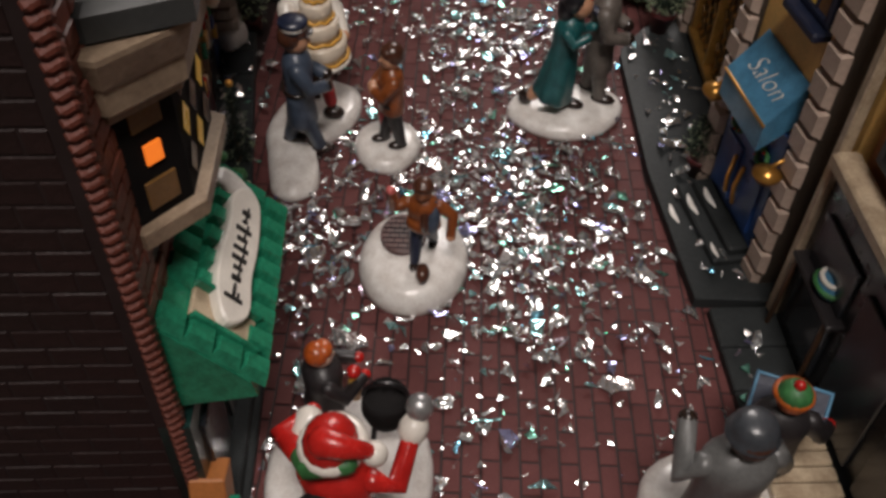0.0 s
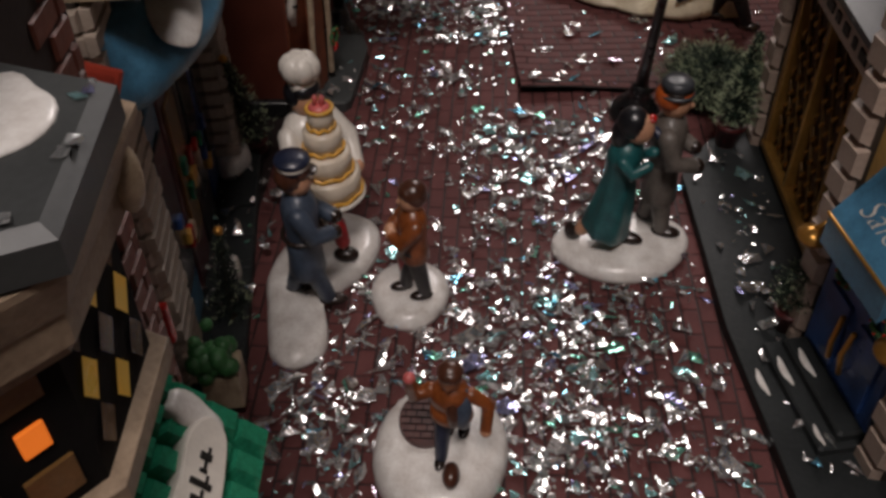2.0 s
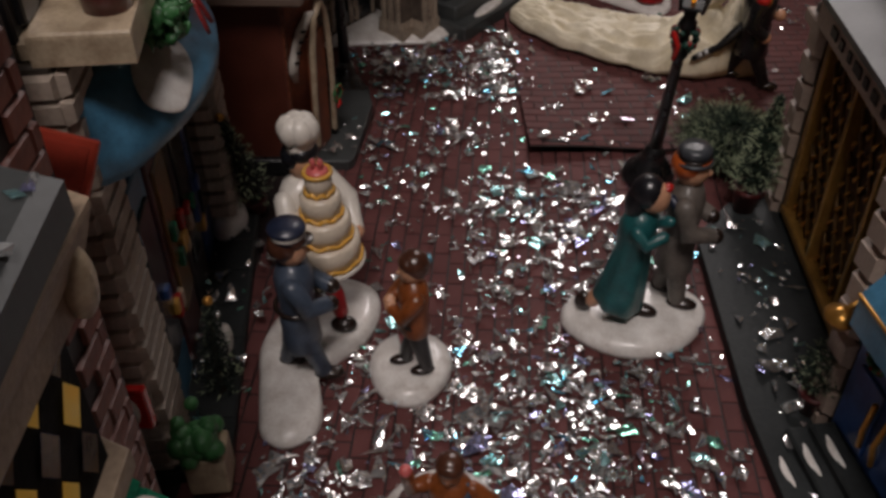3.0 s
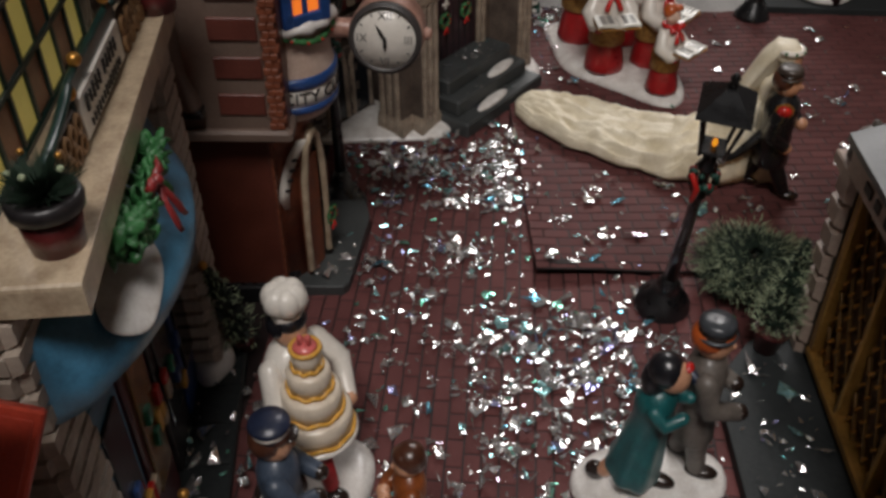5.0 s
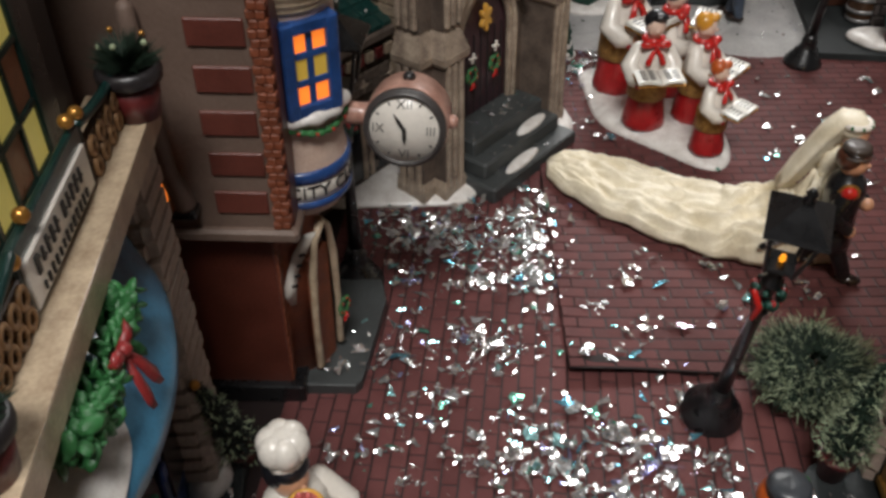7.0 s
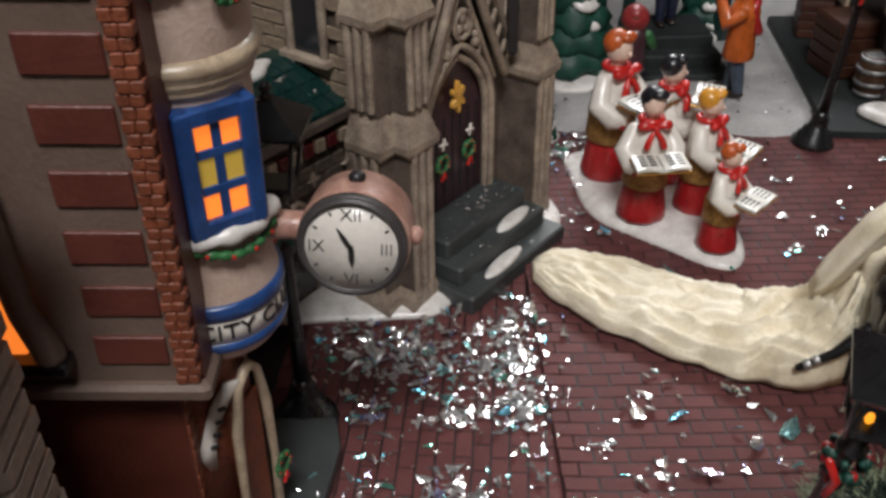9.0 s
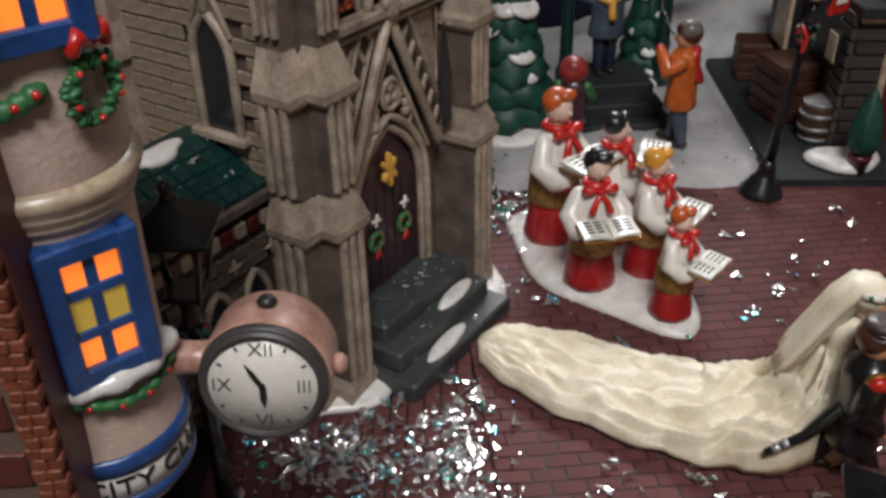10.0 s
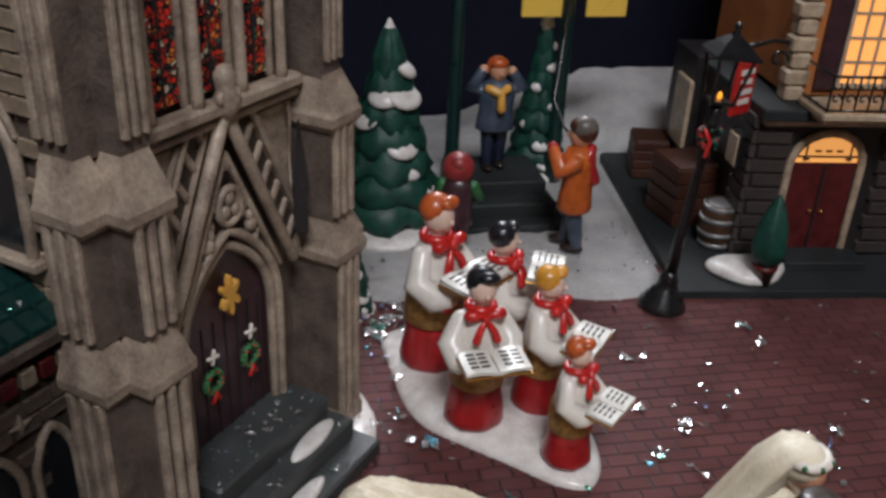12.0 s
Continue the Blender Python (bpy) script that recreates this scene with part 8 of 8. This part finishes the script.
def far_figures():
    b = Body()
    fig(b, at(0.1420, 0.878, 0.0262) @ Matrix.Rotation(radians(8), 4, "Z"), 0.066, DENIM, NAVY, HAIRRED, SKIN, girth=0.16, skirt=0.46, stride=0.03,
        arms=[(-1, [(-0.24, 0.0, 0.70), (-0.12, 0.02, 0.86)], DENIM, SKIN), (1, [(0.24, 0.0, 0.70), (0.13, 0.02, 0.84)], DENIM, SKIN)])
    b.tube([(0.1365, 0.8720, 0.0745), (0.142, 0.8690, 0.0725), (0.147, 0.8720, 0.0745)], 0.0026, YELLOW, n=8)
    b.tube([(0.143, 0.8690, 0.0725), (0.1435, 0.8680, 0.0640)], [0.0022, 0.0026], YELLOW, n=8)
    tagged(b.done("boy_figurine"), "painted figurine in a blue coat and yellow scarf on the steps", "figurine")
    b = Body()
    fig(b, at(0.1745, 0.812, 0.0085) @ Matrix.Rotation(radians(-112), 4, "Z"), 0.072, ORANGECOAT, DENIM, HAIRBROWN, SKIN, girth=0.15, skirt=0.42, stride=0.05, cap=knit_cap(TWEED),
        arms=[(-1, [(-0.17, -0.10, 0.58), (-0.06, -0.19, 0.66)], ORANGECOAT, CRIMSON), (1, [(0.17, -0.10, 0.62), (0.06, -0.18, 0.76)], ORANGECOAT, CRIMSON)])
    b.tube([(0.1795, 0.8100, 0.0640), (0.1770, 0.8060, 0.0600), (0.1820, 0.8070, 0.0480)], 0.0028, CRIMSON, n=8)
    tagged(b.done("bell_ringer_figurine"), "painted figurine in an orange coat pulling a cord", "figurine")
    b = Body()
    fig(b, at(0.1140, 0.808, 0.0085) @ Matrix.Rotation(radians(165), 4, "Z"), 0.053, PLUM, NAVY, HAIRBROWN, SKIN, girth=0.15, skirt=0.40, stride=0.04, cap=knit_cap(DULLRED),
        arms=[(-1, [(-0.2, -0.06, 0.56), (-0.1, -0.2, 0.52)], LEAF, CRIMSON), (1, [(0.2, -0.06, 0.56), (0.1, -0.2, 0.52)], LEAF, CRIMSON)])
    b.ball((0.114, 0.810, 0.0535), (0.0080, 0.0082, 0.0084), DULLRED)
    tagged(b.done("child_figurine"), "small figurine in a red cap and coat seen from behind", "figurine")


def snow_field():
    """Cotton snow behind the square, with a soft uneven front edge."""
    b = Body()
    rings = []
    nx, ny = 150, 84
    for j in range(ny + 1):
        ring = []
        for i in range(nx + 1):
            x = -0.20 + 0.85 * i / nx
            front = 0.778 + 0.016 * math.sin(x * 16 + 1.0) + 0.010 * math.sin(x * 41)
            if 0.055 < x < 0.225:
                front = 0.772 + 0.006 * math.sin(x * 60)
            if x > 0.225:
                front = 0.80
            y = front + (1.02 - front) * (j / ny) ** 1.2
            t = min(1.0, (y - front) / 0.016)
            z = 0.0005 + 0.007 * math.sin(t * math.pi / 2) + 0.042 * max(0, (y - 0.90) / 0.13) ** 1.4 * min(1, max(0, (x - 0.13) / 0.10)) + 0.0022 * noise.noise(Vector((x * 40, y * 40, 1))) * t + 0.010 * max(0, noise.noise(Vector((x * 9, y * 9, 7)))) * min(1, max(0, (y - 0.86) / 0.1))
            z += t * (0.0011 * noise.noise(Vector((x * 170, y * 170, 4))) + 0.0006 * noise.noise(Vector((x * 420, y * 420, 6))))
            if x > 0.217 and y < 0.955:
                z = min(z, 0.0010)
            ring.append((x, y, z))
        rings.append(ring)
    b.grid(rings, COTTON, close=False)
    return tagged(b.done("snow_blanket"), "lumpy white cotton snow with scattered glitter", "snow", kind="stuff")


# ---------- foil flakes ----------
def foil_flakes():
    rnd = random.Random(21)
    vs, fs = [], []

    def flake(x, y, z, s, tilt):
        """One scrap of foil; the larger ones are crumpled along a fold or two."""
        n = rnd.choice((3, 3, 4, 4, 4, 5, 6))
        a0, ax = rnd.uniform(0, 6.283), rnd.uniform(0, 6.283)
        stretch, bend = rnd.choice((0.25, 0.35, 0.45, 0.6, 0.8, 0.95)), rnd.uniform(-0.35, 0.35)
        rot = Matrix.Rotation(tilt, 3, Vector((math.cos(ax), math.sin(ax), 0)))
        turn = Matrix.Rotation(rnd.uniform(0, 6.283), 3, "Z")
        q = len(vs)
        low, pts = 0.0, []
        for j in range(n):
            a = a0 + 6.283 * (j + rnd.uniform(-0.38, 0.38)) / n
            rr = s * (rnd.uniform(0.75, 1.25) if rnd.random() < 0.5 else rnd.uniform(0.22, 0.7))
            u, w = rr * math.cos(a), rr * math.sin(a) * stretch
            p = rot @ (turn @ Vector((u, w, bend * u * u / s + (rnd.uniform(-0.16, 0.16) * s if s > 0.0022 else 0))))
            low = min(low, p.z)
            pts.append(p)
        if s > 0.0022:
            pts.append(rot @ (turn @ Vector((0, 0, rnd.uniform(-0.05, 0.30) * s))))
        for p in pts:
            vs.append((x + p.x, y + p.y, z + p.z - low))
        if s > 0.0022:
            fs.extend((q + j, q + (j + 1) % n, q + n) for j in range(n))
        else:
            fs.append(tuple(range(q, q + n)))

    def size_of(lo, hi):
        k = rnd.random()
        return lo + (hi - lo) * (0.45 * rnd.random() if k < 0.55 else (rnd.uniform(0.4, 1.0) if k < 0.90 else rnd.uniform(1.0, 1.55)))

    def spread(count, x0, x1, y0, y1, z, ok=lambda x, y: True, size=(0.0011, 0.0047)):
        for _ in range(count):
            for _try in range(8):
                x, y = rnd.uniform(x0, x1), rnd.uniform(y0, y1)
                if ok(x, y):
                    flake(x, y, z(x, y), size_of(*size), abs(rnd.gauss(0, 0.20)))
                    break

    def road(x, y):
        if TURN2.inverted() @ Vector((x, y, 0)) and (TURN2.inverted() @ Vector((x, y, 0))).x > 0 and (TURN2.inverted() @ Vector((x, y, 0))).y > 0:
            p = TURN2.inverted() @ Vector((x, y, 0))
            return curled(p.x, p.y) + 0.0006
        return 0.0012

    def clumpy(x, y):
        return noise.noise(Vector((x * 45, y * 30, 3))) * 0.5 + noise.noise(Vector((x * 120, y * 80, 9))) * 0.4 + 0.12 > rnd.uniform(-0.42, 0.5)

    def gauss_patch(count, cx, cy, sx, sy, z, size=(0.0011, 0.0049), steep=0.20):
        for _ in range(count):
            x, y = rnd.gauss(cx, sx), rnd.gauss(cy, sy)
            if y > 0.49 and x > 0.068 and y < 0.60 and rnd.random() > 0.15:
                continue
            if -0.03 < x < 0.135 + (0.11 if y > 0.47 else 0) and y < 0.77:
                flake(x, y, z(x, y) + rnd.random() ** 3 * 0.0016, size_of(*size), abs(rnd.gauss(0, steep)))

    def crumbs(count, x0, x1, y0, y1, ok=lambda x, y: True):
        """Ragged little heaps: a few torn scraps in a crooked row with crumbs about them."""
        for _ in range(count):
            x, y = rnd.uniform(x0, x1), rnd.uniform(y0, y1)
            if not ok(x, y):
                continue
            ang, big = rnd.uniform(0, 6.283), rnd.uniform(0.5, 1.25)
            for _j in range(rnd.choice((2, 3, 3, 4, 5, 6, 8))):
                flake(x, y, road(x, y) + rnd.random() ** 2 * 0.0014, big * rnd.choice((0.0009, 0.0014, 0.0020, 0.0030, 0.0040)), abs(rnd.gauss(0, 0.28)))
                ang += rnd.uniform(-1.0, 1.0)
                x, y = x + 0.0021 * big * math.cos(ang), y + 0.0021 * big * math.sin(ang)
                for _k in range(rnd.choice((0, 0, 1, 2))):
                    u, w = rnd.gauss(x, 0.0032), rnd.gauss(y, 0.0032)
                    flake(u, w, road(u, w), rnd.uniform(0.0004, 0.0010), abs(rnd.gauss(0, 0.2)))

    def cluster(cx, cy, n, reach):
        """A heap of scraps that lie over one another."""
        ang = rnd.uniform(-0.7, 0.7)
        for _ in range(n):
            u, w = rnd.gauss(0, reach), rnd.gauss(0, reach * 0.5)
            x, y = cx + u * math.cos(ang) - w * math.sin(ang), cy + u * math.sin(ang) + w * math.cos(ang)
            flake(x, y, road(x, y) + rnd.random() * 0.0018, rnd.uniform(0.0014, 0.0044), abs(rnd.gauss(0, 0.20)))

    free = lambda x, y: x < 0.066 or y < 0.49 or rnd.random() < 0.16
    crumbs(95, -0.005, 0.150, 0.12, 0.30, clumpy)
    crumbs(105, -0.025, 0.133, 0.28, 0.46, clumpy)
    crumbs(62, -0.010, 0.120, 0.44, 0.60, lambda x, y: clumpy(x, y) and free(x, y))
    crumbs(60, 0.065, 0.34, 0.50, 0.76, clumpy)
    crumbs(34, -0.012, 0.062, 0.485, 0.565)
    crumbs(46, 0.030, 0.128, 0.370, 0.465)
    spread(330, -0.005, 0.150, 0.12, 0.30, road, clumpy)
    spread(330, -0.025, 0.133, 0.28, 0.46, road, clumpy)
    spread(240, -0.010, 0.120, 0.44, 0.60, road, lambda x, y: clumpy(x, y) and free(x, y))
    spread(200, 0.065, 0.34, 0.50, 0.76, road, clumpy)
    gauss_patch(900, 0.070, 0.332, 0.032, 0.030, road, size=(0.0008, 0.0042), steep=0.30)
    gauss_patch(420, 0.085, 0.290, 0.024, 0.030, road, size=(0.0008, 0.0044), steep=0.28)
    gauss_patch(170, 0.000, 0.300, 0.012, 0.025, road)
    gauss_patch(210, 0.085, 0.425, 0.026, 0.020, road)
    gauss_patch(320, 0.050, 0.300, 0.030, 0.040, road, size=(0.0008, 0.0044), steep=0.28)
    gauss_patch(640, 0.004, 0.578, 0.025, 0.014, road, size=(0.0008, 0.0038), steep=0.36)
    gauss_patch(190, 0.048, 0.575, 0.006, 0.022, road)
    gauss_patch(60, 0.030, 0.505, 0.012, 0.006, road)
    gauss_patch(60, 0.012, 0.215, 0.006, 0.012, road)
    gauss_patch(150, 0.086, 0.745, 0.012, 0.016, road)
    for cx, cy in ((0.029, 0.538), (0.018, 0.538), (-0.001, 0.543), (0.025, 0.487), (-0.002, 0.478), (0.016, 0.478), (0.023, 0.473), (0.015, 0.459), (0.005, 0.447), (0.034, 0.455), (0.048, 0.470), (0.053, 0.460), (0.065, 0.442), (0.082, 0.467), (0.093, 0.446), (0.099, 0.431), (0.083, 0.433), (0.043, 0.424), (0.011, 0.432), (-0.016, 0.443), (0.118, 0.433), (0.119, 0.451)):
        cluster(cx, cy, 7, 0.0034)
    for cx, cy in ((0.098, 0.516), (0.089, 0.514), (0.110, 0.519), (0.088, 0.546), (0.132, 0.531), (0.074, 0.498), (0.082, 0.494), (0.125, 0.560), (0.101, 0.565), (0.174, 0.656), (0.193, 0.672), (0.092, 0.587), (0.129, 0.558), (0.144, 0.727), (0.186, 0.718), (0.243, 0.742), (0.248, 0.664), (0.091, 0.662), (0.203, 0.682)):
        cluster(cx, cy, 4, 0.0026)
    spread(115, 0.137, 0.166, 0.275, 0.440, lambda x, y: 0.0062, lambda x, y: x > 0.150 - 0.09 * (y - 0.268))
    spread(60, -0.036, -0.012, 0.478, 0.530, lambda x, y: 0.0062)
    spread(60, -0.060, -0.030, 0.320, 0.420, lambda x, y: 0.0066)
    spread(26, 0.153, 0.170, 0.195, 0.255, lambda x, y: 0.0052)
    m = pose(0.0230, 0.6502, 0, 0, 0, 56.3)
    for k in range(120):
        u, v = rnd.uniform(-0.027, 0.027), rnd.uniform(-0.033, 0.000)
        z = 0.0254 if v > -0.0155 else (0.0174 if v > -0.0245 else 0.0089)
        p = m @ Vector((u, v, z))
        flake(p.x, p.y, p.z, rnd.uniform(0.0007, 0.0019), abs(rnd.gauss(0, 0.3)))
    for k in range(60):
        u, v = rnd.uniform(-0.108, -0.045), rnd.uniform(0.026, 0.050)
        p = m @ Vector((u, v, 0.0850 + (v - 0.026) * 0.51))
        flake(p.x, p.y, p.z, rnd.uniform(0.0007, 0.0022), abs(rnd.gauss(0.35, 0.2)))
    for k in range(70):
        u, v = rnd.uniform(0.030, 0.058), rnd.uniform(-0.036, -0.010)
        p = m @ Vector((u, v, 0.0064))
        flake(p.x, p.y, p.z, rnd.uniform(0.0005, 0.0014), abs(rnd.gauss(0, 0.3)))
    m = pose(-0.0135, 0.170, 0, 0, 0, 94.0)
    for u, v, z in ((0.0170, -0.0132, 0.1718), (0.0320, -0.0172, 0.1718), (0.0455, -0.0158, 0.1718)):
        for k in range(4):
            p = m @ Vector((u + 0.0010 * k, v - 0.0003 * k, z))
            flake(p.x, p.y, p.z, rnd.uniform(0.0012, 0.0020), 0.06)
    spread(300, 0.07, 0.22, 0.785, 0.90, lambda x, y: 0.0092, size=(0.0006, 0.0020))
    spread(40, 0.235, 0.33, 0.772, 0.84, lambda x, y: 0.0070, size=(0.0006, 0.0013))
    me = bpy.data.meshes.new("foil_flakes")
    me.from_pydata(vs, [], fs)
    me.materials.append(FOIL)
    return tagged(new("foil_flakes", me), "scattered iridescent silver foil flakes on the street", "foil flakes", kind="stuff")


# ---------- lay out the place ----------
def ceiling_lamp(x, y, r):
    top = sub("ceiling_lamp")
    top.matrix_basis = at(x, y, 1.65)
    tagged(top, "round ceiling lamp with a white rim", "ceiling lamp", "ceiling lamps")
    b = Body()
    b.lathe([(r * 1.25, 0.0), (r * 1.25, -0.02), (r * 1.15, -0.05), (r * 1.1, -0.05), (r * 1.05, -0.02)], WHITE, n=32)
    b.done("rim", top)


ceiling_lamp(0.32, 2.20, 0.38)
ceiling_lamp(0.08, -0.35, 0.28)
street_lamp(0.1190, 0.4745, 0.126, lean=(0.25, 0.02), turn=-14)
street_lamp(-0.0245, 0.5375, 0.129, lean=(0.0, 0.0), lit=False, wide=1.25, label="black cast street lamp with a wreath beside the stone church")
street_lamp(0.2095, 0.7630, 0.138, lean=(0.0, 0.09), wide=1.15, label="black cast street lamp with a berry wreath beside the tavern")
chef_and_officer()
boy_figure()
runner_figure()
couple_figure()
santa_figure()
shopper_figure()
choir()
wedding_pair()
far_figures()
church()
club_house()
quoined_shop()
tiled_shop()
salon()
orange_shop()
tavern()
bandstand()
planter_box(-0.0290, 0.3000, 0.0055, 8)
ledge_planter(-0.0335, 0.3190, 0.1473, 3, 0.84)
ledge_planter(-0.0500, 0.4280, 0.1473, 5, 0.92)
bristle_tree("bottle_brush_tree", -0.0355, 0.3345, 0.0055, 0.0360, 0.0090, lean=(-0.14, 0.0), frost=0.05, needles=1800, tip=GOLD, label="dark thin bottle brush tree with a gold ball", seed=4, mat=DARKBRISTLE)
bristle_tree("bottle_brush_tree", -0.0460, 0.4350, 0.0055, 0.048, 0.0105, lean=(0.28, -0.07), frost=0.14, needles=1800, tip=GOLD, pot=0.0045, label="dark glittered bottle brush tree in a pot with gold tip", seed=6, mat=DARKBRISTLE)
bristle_tree("bottle_brush_tree", 0.1545, 0.4465, 0.0055, 0.043, 0.0105, lean=(0.0, 0.08), needles=2400, frost=0.22, pot=0.006, label="frosted bottle brush tree in a small pot", seed=7)
bristle_tree("round_bush", 0.1560, 0.4880, 0.0010, 0.0185, 0.0265, frost=0.26, label="wide frosted bristle bush beside the lamp", round_top=True, needles=9000, seed=8)
bristle_tree("topiary_bush", 0.1560, 0.3380, 0.0055, 0.020, 0.0085, frost=0.1, pot=0.005, label="round dark bush in a small pot by the steps", round_top=True, needles=1800, seed=9)
cone_topiary(0.2640, 0.7760, 0.0065)
snowy_fir(0.0810, 0.8470, 0.0060, 0.110, 0.0285, "tall moulded green fir with snow pads")
snowy_fir(0.0600, 0.7620, 0.0005, 0.052, 0.0105, "small moulded fir with a snow foot beside the church", seed=5)
snowy_fir(0.1760, 0.9200, 0.0070, 0.100, 0.0170, "dark moulded fir with snow pads behind the steps", seed=11)
barrel(0.2555, 0.8190, 0.0065, 0.0245, 0.0098)
crate(0.2485, 0.8560, 0.0065, 0.026, 0.030, 0.034, 12)
crate(0.2500, 0.9200, 0.0065, 0.024, 0.024, 0.024, -8)


def snow_mound(x, y, z, rx, ry, h, label):
    b = Body()
    b.mound(oval(x, y, rx, ry, wob=0.1), h, SNOW, at(0, 0, z), lump=0.0006)
    tagged(b.done("snow_mound"), label, "snow", "snow mounds")


snow_mound(-0.0555, 0.4225, 0.0055, 0.0075, 0.0095, 0.009, "glossy white snow mound by the shop wall")
snow_mound(-0.0400, 0.3520, 0.0055, 0.0035, 0.0080, 0.010, "glossy snow mound beside the dark tree")
snow_mound(0.2610, 0.7870, 0.0065, 0.0200, 0.0140, 0.006, "white snow patch on the tavern slab")
snow_field()
# unseen upper part is added height that blocks the far lamp from the rear snow
structure("backdrop", [((0.12, 1.030, 0.117), (1.5, 0.012, 0.254))], BACKCLOTH)
foil_flakes()

# ---------- brick sheets ----------
INV2 = TURN2.inverted()


def under_upper(p):
    q = INV2 @ p
    return q.x > 0.004 and q.y > 0.004


brick_mat("road", Matrix(), -0.11, 0.20, 0.08, 0.78, lambda p: not under_upper(p) and -0.04 < p.x < 0.17, lambda p: 0.045 < p.x < 0.135 and 0.20 < p.y < 0.46, flat)
# upper sheet: laid with its bricks across
SHEET2 = TURN2 @ pose(0, 0, 0, 0, 0, 90)
brick_mat("road", SHEET2, 0.0, 0.300, -0.330, 0.0, lambda p: True, lambda p: p.x < 0.19 and 0.49 < p.y < 0.60, lambda x, y: curled(-y, x))
